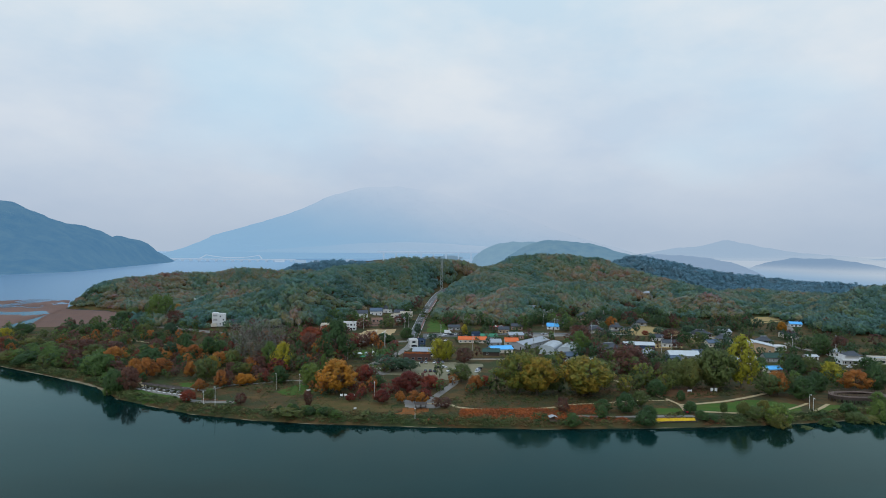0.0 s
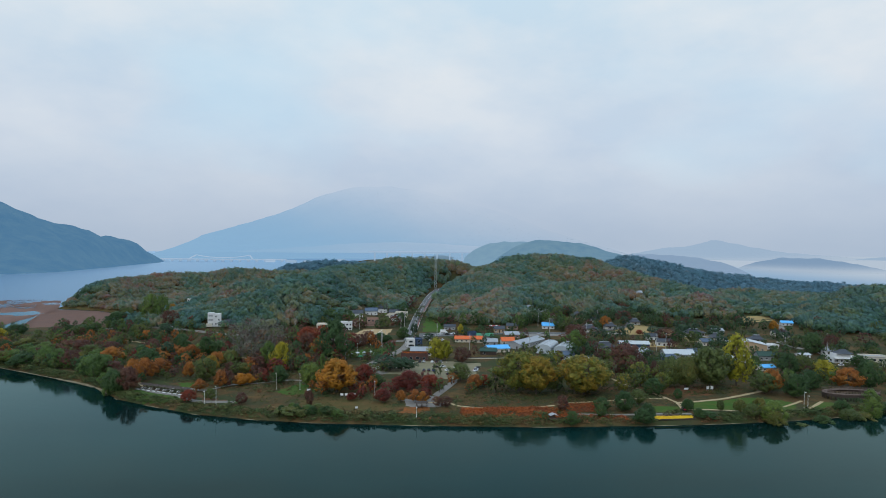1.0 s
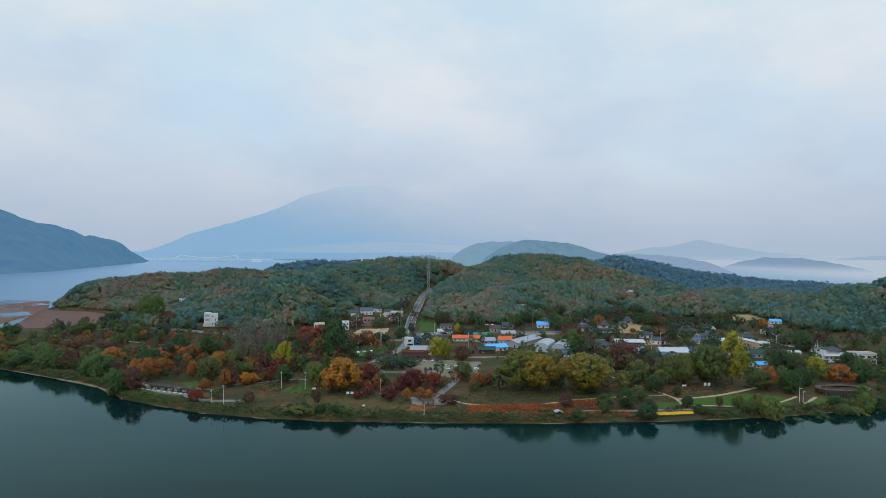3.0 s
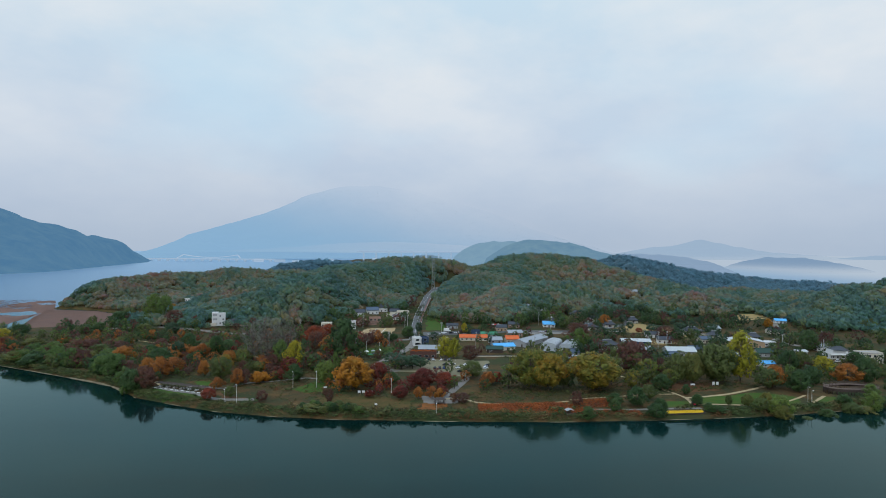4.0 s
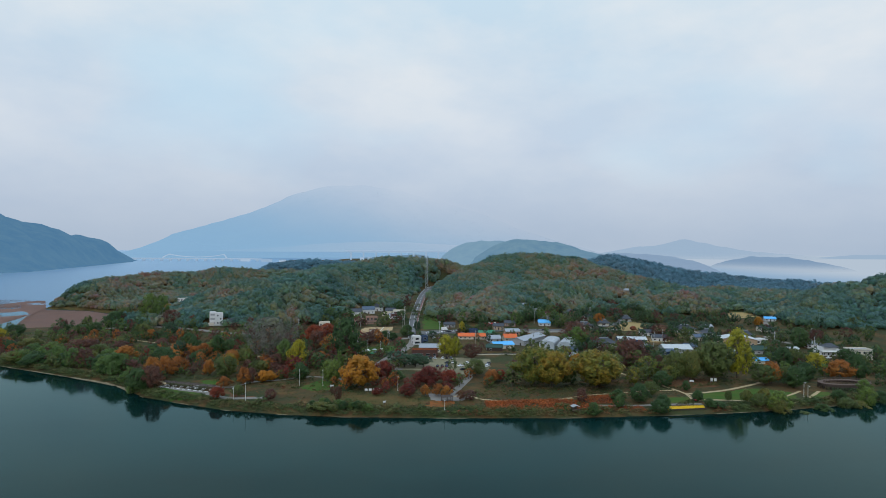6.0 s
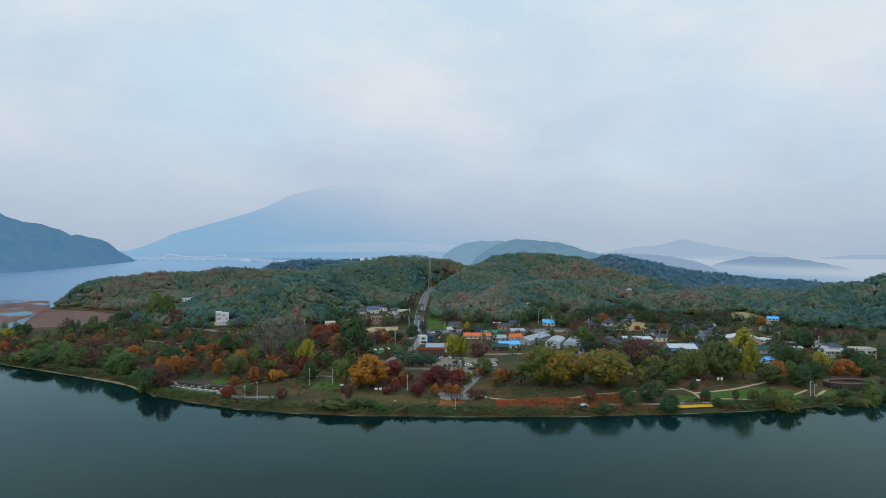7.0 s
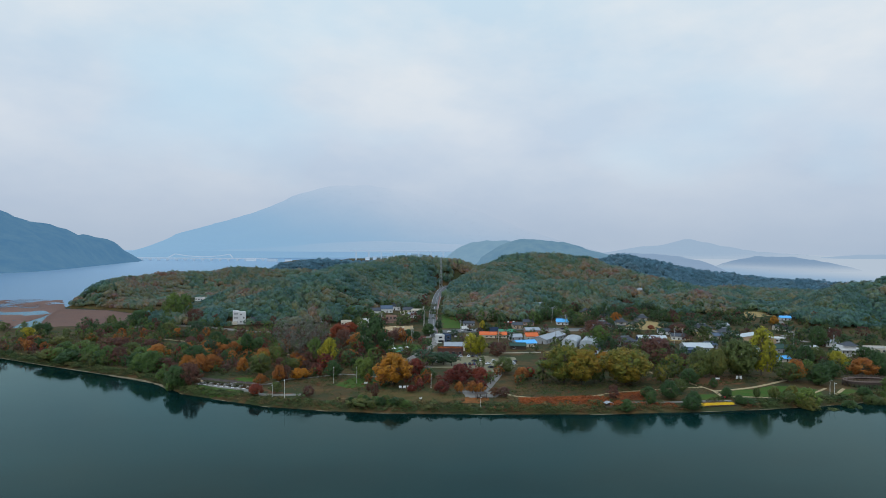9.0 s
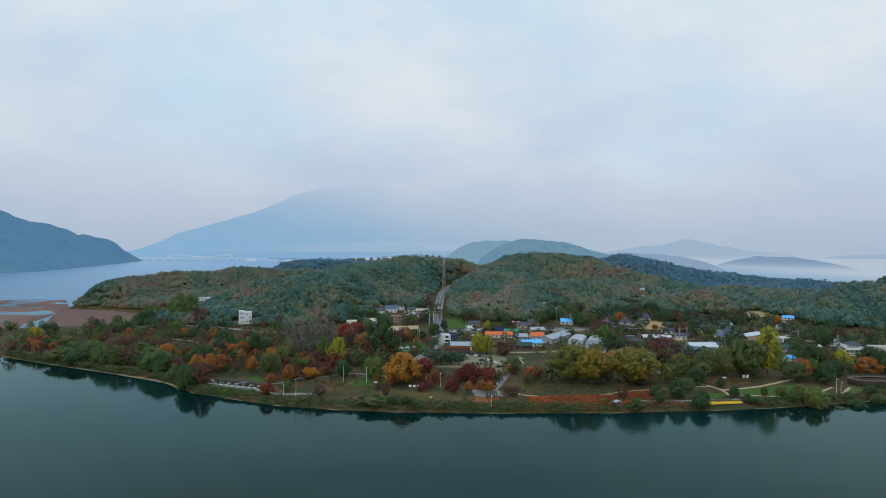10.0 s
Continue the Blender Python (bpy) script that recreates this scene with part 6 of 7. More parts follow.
greenhouse(78, 447, 11.2, 26, -24, "grey film greenhouse with an arched roof")
greenhouse(90.4, 441.5, 11.2, 26, -24, "grey film greenhouse with an arched roof")
gable_house(71, 463, 13, 38, 3.6, 5.6, GREYWALL, R_GREY, "long grey shed with a sheet roof", -38, along="y", windows=2, category="shed", name="shed")
greenhouse(83, 416, 4.4, 12, -50, "small pale film tunnel", 0.8, 2.3)
greenhouse(97, 421, 4.0, 10, -60, "small pale film tunnel", 0.8, 2.2)
# ---- the dam bridge and the far town ----
# steel and concrete mostly covered by a painted haze glow
HAZED_STEEL = distance_haze("hazed_steel", (0.5, 0.5, 0.5), (0.6, 0.6, 0.6), (0.40, 0.53, 0.69), 0.9)
HAZED_CONCRETE = distance_haze("hazed_concrete", (0.3, 0.3, 0.3), (0.4, 0.4, 0.4), (0.31, 0.45, 0.62), 0.88)


def far_bridge(x0, x1, y, z, piers, label, arch=False, thick=3.0):
    thing = new("bridge")
    thing.matrix_basis = pose((x0 + x1) / 2, y, 0)
    w = (x1 - x0) / 2
    part("deck", boxes((-w, -6, z - thick, w, 6, z)), HAZED_CONCRETE, thing)
    for s in (-6, 5.7):
        part("railing", boxes((-w, s, z + 0.004, w, s + 0.3, z + 1.3)), HAZED_STEEL, thing)
    for k in range(piers):
        px = -w + (k + 0.5) * 2 * w / piers
        part("pier", boxes((px - 3, -8, -3, px + 3, 8, z - thick - 0.004), (px - 3.8, -9, z - thick - 3, px + 3.8, 9, z - thick - 0.01)), HAZED_CONCRETE, thing)
    if arch:
        for s in (-1, 1):
            bm = bmesh.new()
            line = [(-w * 0.52, z + 3), (-w * 0.42, z + 17)] + [(w * (-0.42 + 0.84 * k / 12), z + 6 + 11 * (2 * k / 12 - 1) ** 2) for k in range(1, 12)] + [(w * 0.42, z + 17), (w * 0.46, z + 3)]
            for (ax, az), (bx, bz) in zip(line, line[1:]):
                tube(bm, (ax, s * 5, az), (bx, s * 5, bz), 1.2, 1.2, 5)
            part("cable_arch", bm, HAZED_STEEL, thing)
    return tagged(thing, label, "bridge")


far_bridge(-1110, -590, 2610, 10, 15, "long pale dam bridge with a white cable arch", True)
far_bridge(-260, 330, 2700, 46, 11, "far white road viaduct on tall piers", thick=4)
for k, (bx, by, bw, bh) in enumerate([(-560, 2560, 60, 14), (-500, 2580, 34, 10), (-350, 2500, 40, 24), (-180, 2600, 24, 30), (-150, 2610, 24, 34), (-90, 2600, 30, 36), (-60, 2610, 20, 36), (-650, 2590, 50, 18), (-20, 2620, 20, 30)]):
    far = new("building")
    far.matrix_basis = pose(bx, by, 2)
    bw, bh = bw * 0.7, bh * 0.55
    part("wall", boxes((-bw / 2, -8, -2, bw / 2, 8, bh)), HAZED_STEEL if k % 2 else HAZED_CONCRETE, far)
    part("roof", boxes((-bw / 2 - 0.6, -8.6, bh + 0.004, bw / 2 + 0.6, 8.6, bh + 1.2)), HAZED_CONCRETE, far)
    for row in range(max(1, int(bh / 6))):
        part("window_band", boxes((-bw / 2 + 2, -8.2, 3 + row * 7, bw / 2 - 2, -8.004, 5.5 + row * 7)), HAZED_CONCRETE, far)
    tagged(far, "far pale building near the dam", "building", "far buildings near the dam")
for bx, by, bw in ((-1056, 2030, 16), (-1066, 2070, 10), (-1050, 1990, 9)):
    far = new("building")
    far.matrix_basis = pose(bx, by, 0)
    part("wall", boxes((-bw / 2, -7, -3, bw / 2, 7, 5)), HAZED_STEEL, far)
    part("roof", prism([(-7.5, 5), (7.5, 5), (0, 7)], -bw / 2 - 0.5, bw / 2 + 0.5, "x"), HAZED_CONCRETE, far)
    tagged(far, "pale lakeside building under the mountain", "building", "far lakeside buildings")


# ---- poles, lamps and the pylon ----
def utility_pole(x, y, h=11.0, turn=0.0, lean=0.0):
    thing = base("utility_pole", x, y, turn)
    bm = bmesh.new()
    tube(bm, (0, 0, -0.4), (lean, 0, h), 0.2, 0.12, 8)
    part("shaft", bm, POLE, thing)
    for k, z in enumerate((h - 0.5, h - 1.4)):
        part("crossarm", boxes((lean - 1.0, -0.2, z, lean + 1.0, -0.08, z + 0.12)), STEEL, thing)
        for s in (-0.85, 0, 0.85):
            bm = bmesh.new()
            tube(bm, (lean + s, -0.14, z + 0.12), (lean + s, -0.14, z + 0.36), 0.06, 0.03, 5)
            part("insulator", bm, TRIM, thing)
    part("transformer", boxes((lean + 0.16, -0.3, h - 3.4, lean + 0.7, 0.3, h - 2.4)), GREYWALL, thing)
    return tagged(thing, "grey concrete utility pole with crossarms", "utility pole", "utility poles of the village")


for k, (px, py) in enumerate([(-117, 531), (-66, 562), (-26, 571), (-39, 470), (-9.5, 637), (-60, 422), (-40, 476), (26, 458), (51, 598), (70, 457), (174, 465), (164, 457), (165, 622), (98, 581), (102, 546), (277, 451), (272.5, 427), (252, 443), (3, 520), (-26, 600), (128, 520), (196, 404), (300, 470), (-28, 540)]):
    utility_pole(px, py, 11.5 + (k % 3), k * 17 % 60, 0.15 * (k % 2))


def park_lamp(x, y, h, label="pale park light pole with a small lamp head"):
    thing = base("lamp_post", x, y)
    bm = bmesh.new()
    tube(bm, (0, 0, -0.3), (0, 0, h), 0.12, 0.08, 8)
    part("shaft", bm, LAMPPOLE, thing)
    part("foot", boxes((-0.3, -0.3, -0.2, 0.3, 0.3, 0.25)), POLE, thing)
    part("arm", boxes((-0.05, -0.9, h - 0.25, 0.05, -0.121, h - 0.15)), STEEL, thing)
    part("lamp_head", boxes((-0.22, -1.5, h - 0.3, 0.22, -0.9, h - 0.14)), TRIM, thing)
    return tagged(thing, label, "lamp post", "light poles of the park")


for px, py, h in ((-107.8, 306, 9.8), (-86.3, 338, 9.2), (-73.4, 337, 9.2), (-114.6, 309.5, 6.5), (-32.2, 325, 8), (-53.5, 436, 9), (-44.3, 433, 9), (-9.8, 287, 5), (182.9, 306, 8), (181.4, 300.5, 7.6), (196, 331, 6)):
    park_lamp(px, py, h)

pylon = base("lattice_mast", 5, 806)
H = 40.0
for a, b in ((-1, -1), (1, -1), (1, 1), (-1, 1)):
    bm = bmesh.new()
    tube(bm, (a * 1.7, b * 1.7, -2), (a * 0.8, b * 0.8, H), 0.22, 0.14, 4)
    part("leg", bm, STEEL, pylon)
for k in range(9):
    z0, z1 = k * H / 9, (k + 1) * H / 9
    s0, s1 = 1.7 - 0.9 * z0 / H, 1.7 - 0.9 * z1 / H
    bm = bmesh.new()
    for a, b, c, d in ((-1, -1, 1, -1), (1, -1, 1, 1), (1, 1, -1, 1), (-1, 1, -1, -1)):
        tube(bm, (a * s0, b * s0, z0), (c * s1, d * s1, z1), 0.1, 0.1, 4)
        tube(bm, (c * s0, d * s0, z0), (a * s1, b * s1, z1), 0.1, 0.1, 4)
    part("bracing", bm, STEEL, pylon)
for z, l in ((H - 12, 1.8), (H - 7, 1.8), (H - 2, 2.2)):
    bm = bmesh.new()
    for s in (-1, 1):
        tube(bm, (0, -0.6, z), (s * l, 0, z + 0.3), 0.12, 0.06, 4)
        tube(bm, (0, 0.6, z + 1.4), (s * l, 0, z + 0.3), 0.12, 0.06, 4)
    part("crossarm", bm, STEEL, pylon)
tagged(pylon, "slim grey steel lattice mast beside the hill road", "mast")


# ---- cars ----
TYRE = paint("tyre_rubber", (0.02, 0.02, 0.02))
CAR_PAINT = {n: surface("car_paint_" + n, c, c, rough=0.25, grain=0.0, spec=0.5) for n, c in (("white", (0.75, 0.75, 0.75)), ("black", (0.015, 0.016, 0.02)), ("grey", (0.18, 0.19, 0.2)), ("silver", (0.45, 0.46, 0.48)), ("blue", (0.03, 0.06, 0.16)))}


def loft(sections):
    """A skin through cross-sections of equally many points."""
    bm = bmesh.new()
    rows = [[bm.verts.new(p) for p in s] for s in sections]
    for a, b in zip(rows, rows[1:]):
        for i in range(len(a)):
            bm.faces.new((a[i], a[(i + 1) % len(a)], b[(i + 1) % len(a)], b[i]))
    bm.faces.new(rows[0])
    bm.faces.new(rows[-1][::-1])
    bmesh.ops.recalc_face_normals(bm, faces=bm.faces)
    return bm


def build_car(colour):
    thing = new("car")
    ring = lambda x, w, z0, z1, b=0.12: [(x, -w, z0 + b), (x, -w, z1 - b), (x, -w + b, z1), (x, w - b, z1), (x, w, z1 - b), (x, w, z0 + b), (x, w - b, z0), (x, -w + b, z0)]
    part("body", loft([ring(-2.28, 0.72, 0.42, 0.78), ring(-2.15, 0.88, 0.3, 0.95), ring(-0.9, 0.92, 0.25, 0.98), ring(0.9, 0.92, 0.25, 0.98), ring(1.9, 0.88, 0.28, 0.86), ring(2.28, 0.72, 0.4, 0.68)]), CAR_PAINT[colour], thing)
    cabin = part("glasshouse", loft([ring(-1.75, 0.72, 0.95, 1.0, 0.02), ring(-1.2, 0.68, 0.95, 1.42, 0.06), ring(0.25, 0.68, 0.95, 1.46, 0.06), ring(1.05, 0.74, 0.93, 0.99, 0.02)]), GLASS, thing)
    part("roof_panel", loft([ring(-1.2, 0.62, 1.40, 1.47, 0.02), ring(-0.4, 0.66, 1.44, 1.52, 0.02), ring(0.3, 0.62, 1.42, 1.49, 0.02)]), CAR_PAINT[colour], cabin)
    for x in (-1.4, 1.4):
        for y in (-0.86, 0.86):
            bm = bmesh.new()
            tube(bm, (x, y - 0.1, 0.32), (x, y + 0.1, 0.32), 0.32, 0.32, 12)
            wheel = part("wheel", bm, TYRE, thing)
            bm = bmesh.new()
            s = 0.1 if y > 0 else -0.1
            tube(bm, (x, y + s, 0.32), (x, y + s * 1.15, 0.32), 0.2, 0.18, 8)
            part("rim", bm, STEEL, wheel)
    for y in (-0.55, 0.55):
        part("headlight", boxes((2.16, y - 0.16, 0.56, 2.29, y + 0.16, 0.68)), TRIM, thing)
        part("tail_light", boxes((-2.29, y - 0.15, 0.66, -2.2, y + 0.15, 0.76)), R_RED, thing)
    return thing


CAR_LABEL = {"white": "white saloon car parked on the lot", "black": "black saloon car parked on the lot", "grey": "dark grey car parked on the lot", "silver": "silver saloon car parked on the lot", "blue": "dark blue car parked on the lot"}
car_rng = random.Random(3)
first_cars = {}


def park_car(colour, x, y, turn):
    m = pose(x, y, float(ground_height(x, y)) + 0.13, 0, 0, turn)
    if colour in first_cars:
        return copy_thing(first_cars[colour], m)
    first_cars[colour] = car = build_car(colour)
    car.matrix_basis = m
    return tagged(car, CAR_LABEL[colour], "car", "parked cars")


for k, colour in enumerate(["black", "blue", "black", "grey", "black", "silver", "black", "white", "black", "grey"]):
    if k not in (3, 6):
        park_car(colour, -21 + k * 2.75, 413 + (k % 3) * 0.2, 90 + car_rng.uniform(-4, 4))
for k, colour in enumerate(["white", "black", "silver", "grey", "white", "black", "white"]):
    park_car(colour, -36 + k * 2.8, 392 + k * 0.4, 80 + car_rng.uniform(-5, 5))
for colour, cx, cy, ct in (("black", 0.5, 396.5, 25), ("white", 4.6, 397.5, 28), ("black", -7, 386, 90), ("black", -4, 386.4, 90), ("blue", -1.2, 386.2, 90), ("white", 8, 387, 35), ("black", 8.5, 376, 20), ("black", 12.6, 378.5, 20), ("white", 13, 396, 70),
                           ("white", 25, 386, 60), ("silver", 25.5, 390, 60), ("black", 27, 394, 60), ("white", -6, 524, 10), ("black", -2, 529, 12), ("silver", 4, 526, 12), ("white", 6, 533, 12), ("black", 12, 531, 12), ("white", 17, 534, 10), ("silver", 21, 540, 10),
                           ("white", -3, 498, 70), ("grey", 2, 500, 70), ("white", 7, 502, 70), ("silver", 92, 540, 30), ("black", 98, 541, 30), ("white", 270, 408, 20), ("white", -228, 548, 150), ("black", -240, 553, 160)):
    park_car(colour, cx, cy, ct)

truck = base("truck", 9, 541, 5)
part("cargo_box", boxes((-2.8, -1.1, 0.9, 1.6, 1.1, 3.1)), TRIM, truck)
part("cab", loft([[(1.65, -1.05, 0.5), (1.65, 1.05, 0.5), (1.65, 1.05, 2.3), (1.65, -1.05, 2.3)], [(3.0, -1.05, 0.5), (3.0, 1.05, 0.5), (3.0, 1.05, 1.5), (3.0, -1.05, 1.5)], [(3.2, -1.0, 0.55), (3.2, 1.0, 0.55), (3.2, 1.0, 1.2), (3.2, -1.0, 1.2)]]), CAR_PAINT["white"], truck)
part("chassis", boxes((-2.8, -0.6, 0.55, 1.6, 0.6, 0.89)), TYRE, truck)
for x in (-1.8, 2.3):
    for y in (-0.95, 0.95):
        bm = bmesh.new()
        tube(bm, (x, y - 0.14, 0.42), (x, y + 0.14, 0.42), 0.42, 0.42, 12)
        part("wheel", bm, TYRE, truck)
tagged(truck, "white box truck on the roadside yard", "truck")

# painted bays of the car park
for k in range(12):
    x = -22.4 + k * 2.75
    bay = mesh_object("bay_line", [(x - 0.07, 410.5, 0), (x + 0.07, 410.5, 0), (x + 0.07, 415.5, 0), (x - 0.07, 415.5, 0)], [(0, 1, 2, 3)], LINE)
    bay.location.z = float(ground_height(x, 413)) + 0.16
    tagged(bay, "painted white parking bay line", "road marking", kind="structure")

# ---- park furniture ----


def shelter(x, y, turn):
    thing = base("picnic_shelter", x, y, turn)
    for a in (-1.5, 1.5):
        for b in (-1.2, 1.2):
            part("post", boxes((a - 0.08, b - 0.08, 0, a + 0.08, b + 0.08, 2.4)), TIMBER, thing)
    part("canopy", hipped_roof(3.2, 2.6, 2.4, 3.2, 0.5, 0.3, 0.0), TIMBER, thing)
    part("table", boxes((-0.9, -0.4, 0.68, 0.9, 0.4, 0.76), (-0.7, -0.3, 0, -0.6, 0.3, 0.676), (0.6, -0.3, 0, 0.7, 0.3, 0.676)), TRIM, thing)
    for s in (-0.95, 0.75):
        part("bench", boxes((-0.9, s, 0.38, 0.9, s + 0.25, 0.45), (-0.7, s + 0.05, 0, -0.6, s + 0.2, 0.376), (0.6, s + 0.05, 0, 0.7, s + 0.2, 0.376)), TRIM, thing)
    return tagged(thing, "dark timber picnic shelter over a white table", "shelter", "row of picnic shelters")


for k in range(7):
    u = k / 6
    shelter(-158.5 + 27 * u, 341.5 - 11.5 * u, -23)
for k in range(9):
    u = k / 8
    seat = base("stone_bench", -160 + 27 * u, 338.2 - 12 * u, -23)
    part("seat", boxes((-0.9, -0.3, 0.3, 0.9, 0.3, 0.48)), TRIM, seat)
    for s in (-0.6, 0.6):
        part("foot", boxes((s - 0.15, -0.25, 0, s + 0.15, 0.25, 0.296)), POLE, seat)
    tagged(seat, "low white stone bench on the promenade", "bench", "white benches beside the shelters")


def notice_board(x, y, w, h, turn, label, mat=None):
    thing = base("notice_board", x, y, turn)
    part("panel", boxes((-w / 2, -0.05, 0.7, w / 2, 0.05, 0.7 + h)), mat or TRIM, thing)
    for s in (-w * 0.4, w * 0.4):
        part("post", boxes((s - 0.06, 0.054, 0, s + 0.06, 0.16, 0.9 + h)), STEEL, thing)
    return tagged(thing, label, "sign", "notice boards of the park")


for k in range(4):
    notice_board(-49 + k * 2.2, 323, 1.5, 1.1, 0, "blank white notice board on posts")
for k in range(2):
    notice_board(149.5 + k * 2.2, 339.5, 1.5, 1.7, 4, "tall white notice board under the trees")
notice_board(137, 338.5, 2.4, 0.9, 0, "wide white notice board beside a path")
notice_board(-38.8, 299, 1.4, 0.8, 30, "small white sign on the grass")
notice_board(-68, 333, 2.0, 0.9, 10, "white low sign on the lawn")

pavilion = base("pavilion", -7.6, 302, 8)
for a in (-2.4, 0, 2.4):
    for b in (-1.6, 1.6):
        part("post", boxes((a - 0.1, b - 0.1, 0, a + 0.1, b + 0.1, 2.7)), TIMBER, pavilion)
part("roof", hipped_roof(5.2, 3.6, 2.7, 3.5, 0.5, 0.4, 0.0), TIMBER, pavilion)
part("bench", boxes((-2.2, 0.9, 0.4, 2.2, 1.4, 0.5), (-2.0, 1.0, 0, -1.85, 1.3, 0.396), (1.85, 1.0, 0, 2.0, 1.3, 0.396)), DECKWOOD, pavilion)
tagged(pavilion, "dark timber rest pavilion by the small square", "pavilion")

hut = base("lookout_hut", 52.7, 283, 8)
for a in (-1.3, 1.3):
    for b in (-1.1, 1.1):
        part("post", boxes((a - 0.1, b - 0.1, -1.0, a + 0.1, b + 0.1, 2.3)), DECKWOOD, hut)
part("floor", boxes((-1.6, -1.4, 0.3, 1.6, 1.4, 0.45)), DECKWOOD, hut)
part("wall", boxes((-1.19, 1.02, 0.454, 1.19, 1.09, 2.2), (-1.19, -1.09, 0.454, 1.19, -1.02, 1.3)), DECKWOOD, hut)
part("roof", prism([(-1.9, 2.3), (0, 3.0), (1.9, 2.3), (1.9, 2.4), (0, 3.12), (-1.9, 2.4)], -1.7, 1.7), GREYWALL, hut)
tagged(hut, "small wooden lookout hut at the water's edge", "hut")

# boardwalk: a curving raised deck with rails
deck = base("boardwalk", 219, 324)
dz = 3.4
arc = [(13.5 * math.cos(k * math.pi / 14), 7.0 * math.sin(k * math.pi / 14) * (1.0 if k < 15 else 0.8)) for k in range(29)]
for (ax, ay), (bx, by) in zip(arc, arc[1:]):
    l = math.dist((ax, ay), (bx, by))
    turn = math.atan2(by - ay, bx - ax)
    at = pose(ax, ay, 0, 0, 0, math.degrees(turn))
    bm = boxes((0, -1.5, dz - 0.25, l + 0.15, 1.5, dz))
    bm.transform(at)
    part("deck_section", bm, DECKWOOD, deck)
    for s in (-1.5, 1.4):
        bm = boxes((0, s, dz + 0.98, l, s + 0.1, dz + 1.12), (0, s + 0.02, dz + 0.55, l, s + 0.08, dz + 0.63), (0, s, dz + 0.004, 0.12, s + 0.1, dz + 0.97))
        bm.transform(at)
        part("railing", bm, DECKWOOD, deck)
    for s in (-1.2, 1.2):
        px, py = ax - math.sin(turn) * s, ay + math.cos(turn) * s
        part("deck_post", boxes((px - 0.16, py - 0.16, -1.5, px + 0.16, py + 0.16, dz - 0.254)), TIMBER, deck)
    bm = boxes((0, -1.46, dz - 1.6, l, -1.4, dz - 0.3))
    bm.transform(at)
    part("skirt_board", bm, TIMBER, deck)
tagged(deck, "raised dark wooden boardwalk with railings", "boardwalk")

# yellow chrysanthemum bed on the promenade
YELLOW = surface("yellow_petals", (0.85, 0.56, 0.02), (0.75, 0.45, 0.02), rough=0.8, scale=2.0)
flowers = shrub_field("yellow_flowers", [(99.6, 284.0), (118.8, 286.2), (119.4, 289.6), (101.0, 288.2)], 0.5, 0.7, 1.0, (0.5, 0.5), "dense bed of yellow chrysanthemums", 61, -5, category="flowers", mat=YELLOW)
planter = base("planter_kerb", 109.4, 286.2, 6.3)
part("kerb", boxes((-9.9, -1.75, -0.2, 9.9, -1.6, 0.35), (-9.9, 1.6, -0.2, 9.9, 1.75, 0.35)), TIMBER, planter)
tagged(planter, "low dark kerb round the yellow flower bed", "kerb")
R_CREEPER = shrub_field("creeper", [(-22, 421.8), (-5.4, 420.8), (-5, 425), (-22, 426)], 1.0, 0.8, 1.6, (0.9, 1.0), "orange-red creeper covering the restaurant roof", 62, -5, category="creeper")
R_CREEPER.location.z = 4.2

# tractor on the shore path
tractor = base("tractor", 118.6, 297.5, 10)
part("bonnet", boxes((0.2, -0.35, 0.7, 1.5, 0.35, 1.25)), R_RED, tractor)
part("cabin", boxes((-0.9, -0.55, 0.7, 0.15, 0.55, 1.1), (-0.95, -0.6, 2.0, 0.2, 0.6, 2.1), (-0.9, -0.55, 1.1, -0.82, -0.47, 2.0), (-0.9, 0.47, 1.1, -0.82, 0.55, 2.0), (0.07, -0.55, 1.1, 0.15, -0.47, 2.0), (0.07, 0.47, 1.1, 0.15, 0.55, 2.0)), TYRE, tractor)
for x, y, r_ in ((-0.6, -0.75, 0.65), (-0.6, 0.75, 0.65), (1.2, -0.6, 0.4), (1.2, 0.6, 0.4)):
    bm = bmesh.new()
    tube(bm, (x, y - 0.16, r_), (x, y + 0.16, r_), r_, r_, 14)
    part("wheel", bm, TYRE, tractor)
tagged(tractor, "small red farm tractor on the shore path", "tractor")


def parasol(x, y, mat, label, h=2.6, r_=1.8):
    thing = base("parasol", x, y)
    bm = bmesh.new()
    tube(bm, (0, 0, 0), (0, 0, h), 0.05, 0.04, 6)
    part("pole", bm, STEEL, thing)
    bm = bmesh.new()
    tip = bm.verts.new((0, 0, h + 0.35))
    rim = [bm.verts.new((r_ * math.cos(k * math.pi / 4), r_ * math.sin(k * math.pi / 4), h - 0.35)) for k in range(8)]
    low = [bm.verts.new((r_ * math.cos(k * math.pi / 4), r_ * math.sin(k * math.pi / 4), h - 0.55)) for k in range(8)]
    for k in range(8):
        bm.faces.new((tip, rim[k], rim[(k + 1) % 8]))
        bm.faces.new((rim[k], low[k], low[(k + 1) % 8], rim[(k + 1) % 8]))
    part("canopy", bm, mat, thing)
    part("foot", boxes((-0.35, -0.35, 0, 0.35, 0.35, 0.1)), POLE, thing)
    return tagged(thing, label, "parasol", "cafe parasols")


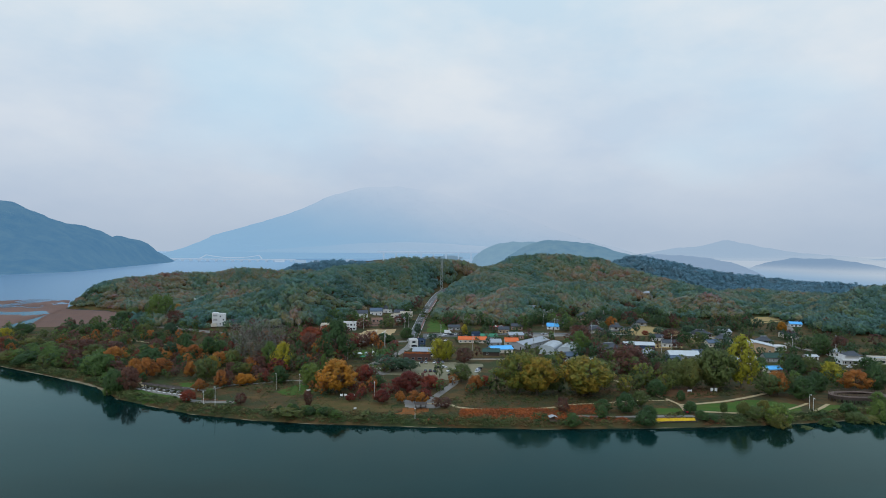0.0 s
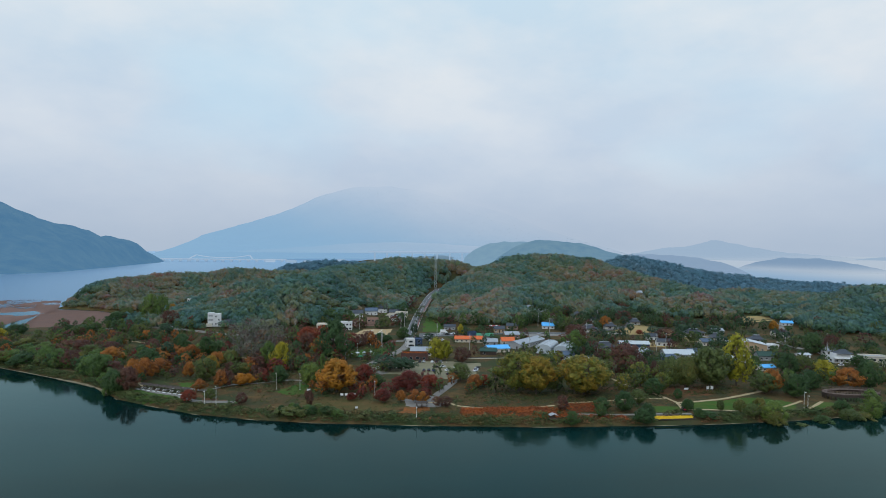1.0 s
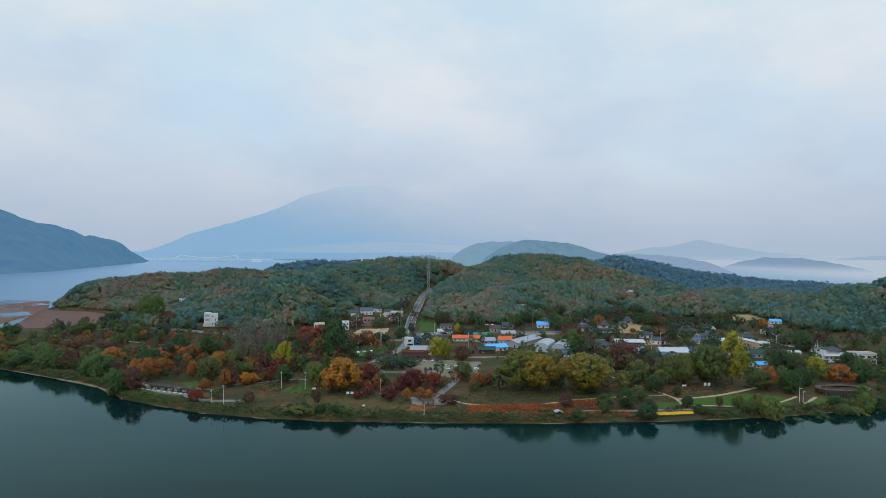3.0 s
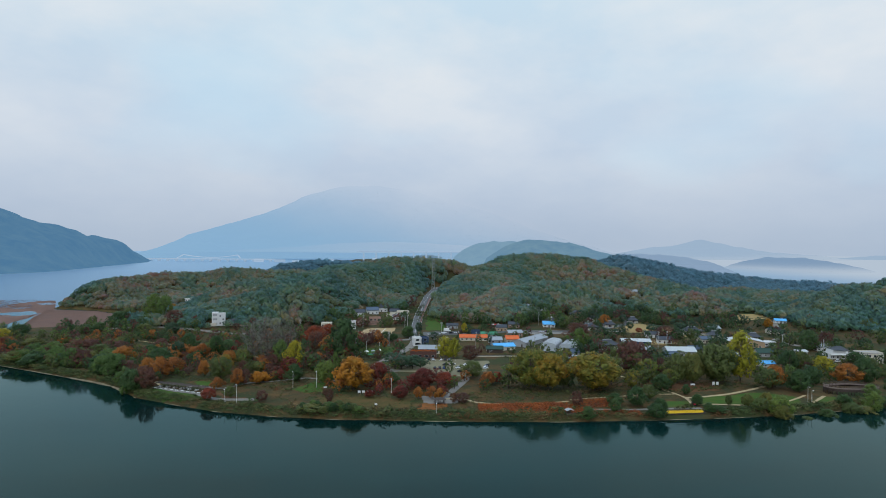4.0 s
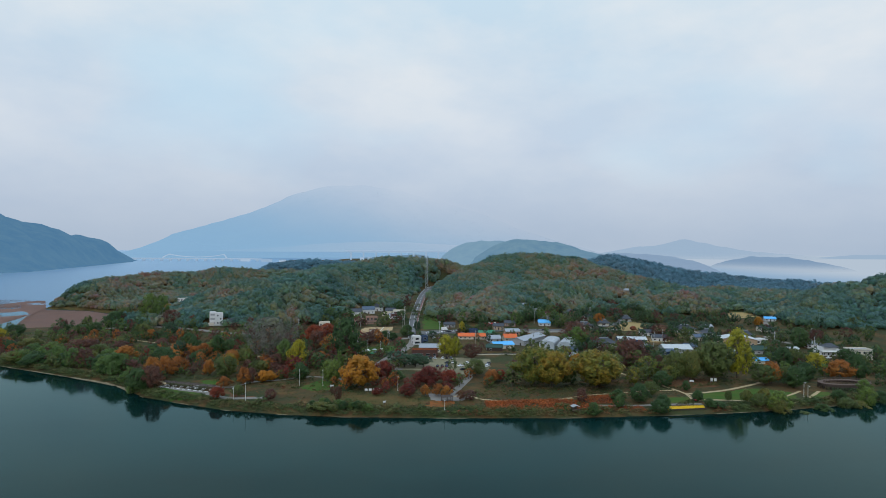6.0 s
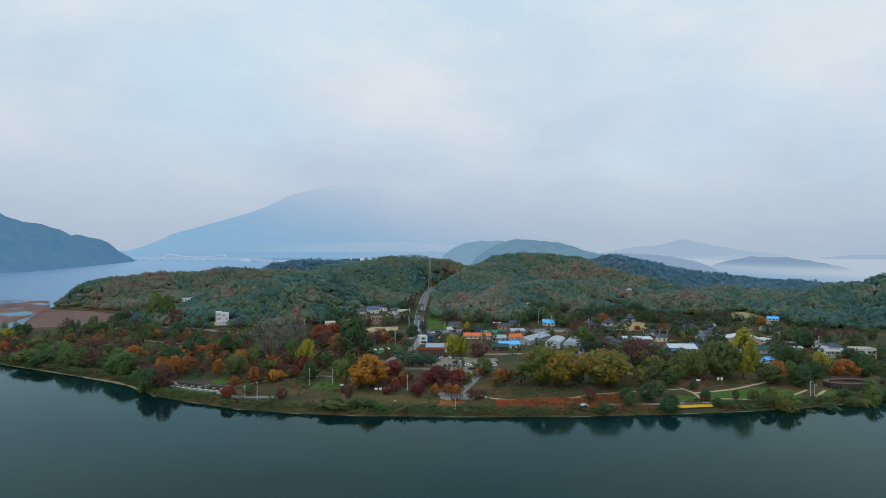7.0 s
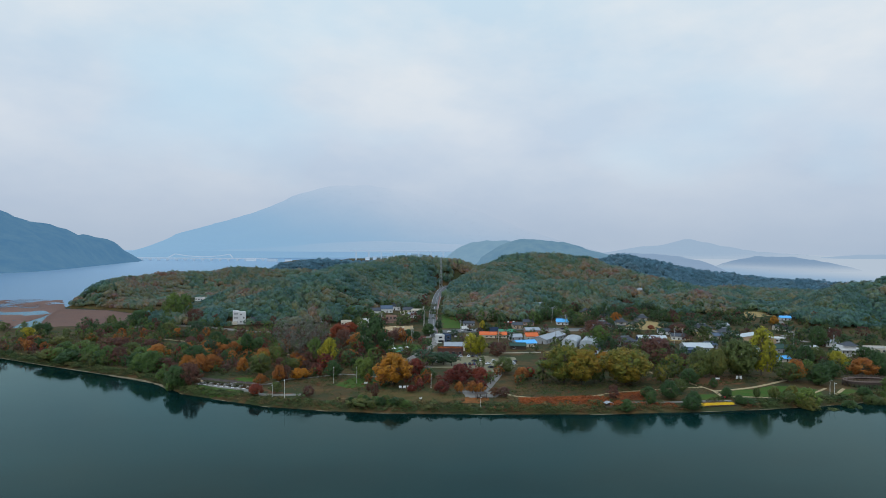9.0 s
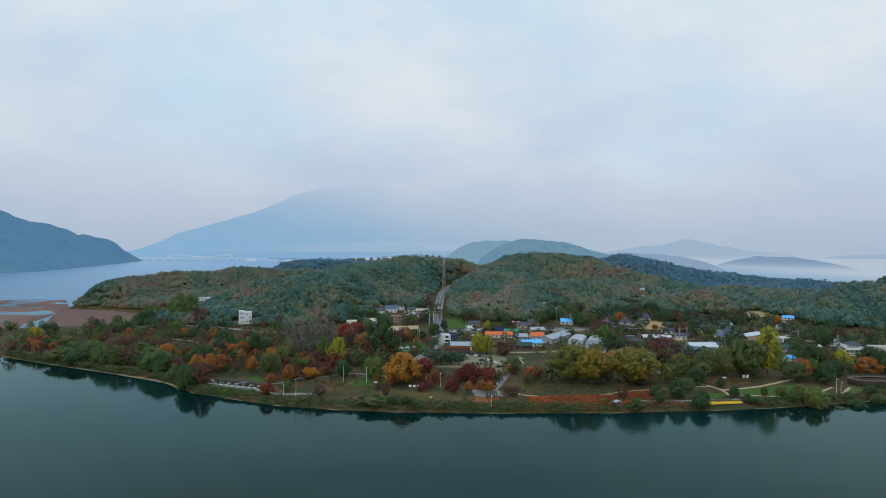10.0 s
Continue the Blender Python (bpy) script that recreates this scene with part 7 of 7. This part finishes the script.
for k in range(5):
    parasol(49.5 + k * 2.6, 562 + k % 2, R_RED if k % 2 == 0 else TRIM, "red cafe parasol on the terrace" if k % 2 == 0 else "white cafe parasol on the terrace", 3.4)
parasol(-50, 423, R_GREEN, "green market parasol by the lane")
parasol(-47, 427, R_SLATE, "blue market parasol by the lane")
for k in range(4):
    stall = base("market_stall", -58 + k * 4.6, 432 + k * 2.2, 20)
    for a in (-1.3, 1.3):
        for b in (-1.0, 1.0):
            part("post", boxes((a - 0.05, b - 0.05, 0, a + 0.05, b + 0.05, 2.2)), STEEL, stall)
    part("canopy", hipped_roof(2.8, 2.2, 2.2, 3.0, 0.2, 0.1, 0.0), TRIM if k % 2 else R_GREY, stall)
    part("table", boxes((-1.1, -0.5, 0.74, 1.1, 0.5, 0.8), (-0.9, -0.4, 0, -0.8, 0.4, 0.736), (0.8, -0.4, 0, 0.9, 0.4, 0.736)), TIMBER, stall)
    tagged(stall, "small market stall with a pale canopy", "stall", "market stalls by the lane")

# sports ground: net posts and chalk lines
for k in range(6):
    x, y = -66 + k * 5.2, 516 + k * 1.4
    post = base("fence_post", x, y)
    bm = bmesh.new()
    tube(bm, (0, 0, -0.2), (0, 0, 5.0), 0.09, 0.07, 6)
    part("shaft", bm, STEEL, post)
    part("cap", boxes((-0.12, -0.12, 5.004, 0.12, 0.12, 5.1)), STEEL, post)
    tagged(post, "tall steel net post at the sports ground", "fence post", "net posts of the sports ground")
for s in (0.33, 0.66):
    ribbon("chalk_line", [(-70 + 30 * s, 515 + 6 * s), (-61 + 24 * s, 558 + 5 * s)], 0.5, LINE, "white chalk line on the sports ground", lift=0.12, across=1, category="road marking", deep=0.02)

# retaining walls and white garden walls
def garden_wall(x0, y0, x1, y1, h, mat, label):
    l = math.dist((x0, y0), (x1, y1))
    thing = base("garden_wall", (x0 + x1) / 2, (y0 + y1) / 2, math.degrees(math.atan2(y1 - y0, x1 - x0)), 0.3)
    part("wall", boxes((-l / 2, -0.15, 0, l / 2, 0.15, h)), mat, thing)
    part("coping", boxes((-l / 2 - 0.05, -0.25, h + 0.004, l / 2 + 0.05, 0.25, h + 0.15)), R_DARK, thing)
    return tagged(thing, label, "wall", "garden walls of the village")


garden_wall(214, 527, 236, 525, 1.9, WHITE, "white plastered garden wall with tiles")
garden_wall(150, 543, 166, 541, 1.6, WHITE, "white plastered garden wall with tiles")
garden_wall(-80, 575, -55, 583, 1.9, PINK, "pinkish stone retaining wall")
garden_wall(-62, 594, -44, 603, 1.9, PINK, "pinkish stone retaining wall")
garden_wall(20, 426, 52, 427, 1.1, CREAM, "low pale garden wall")
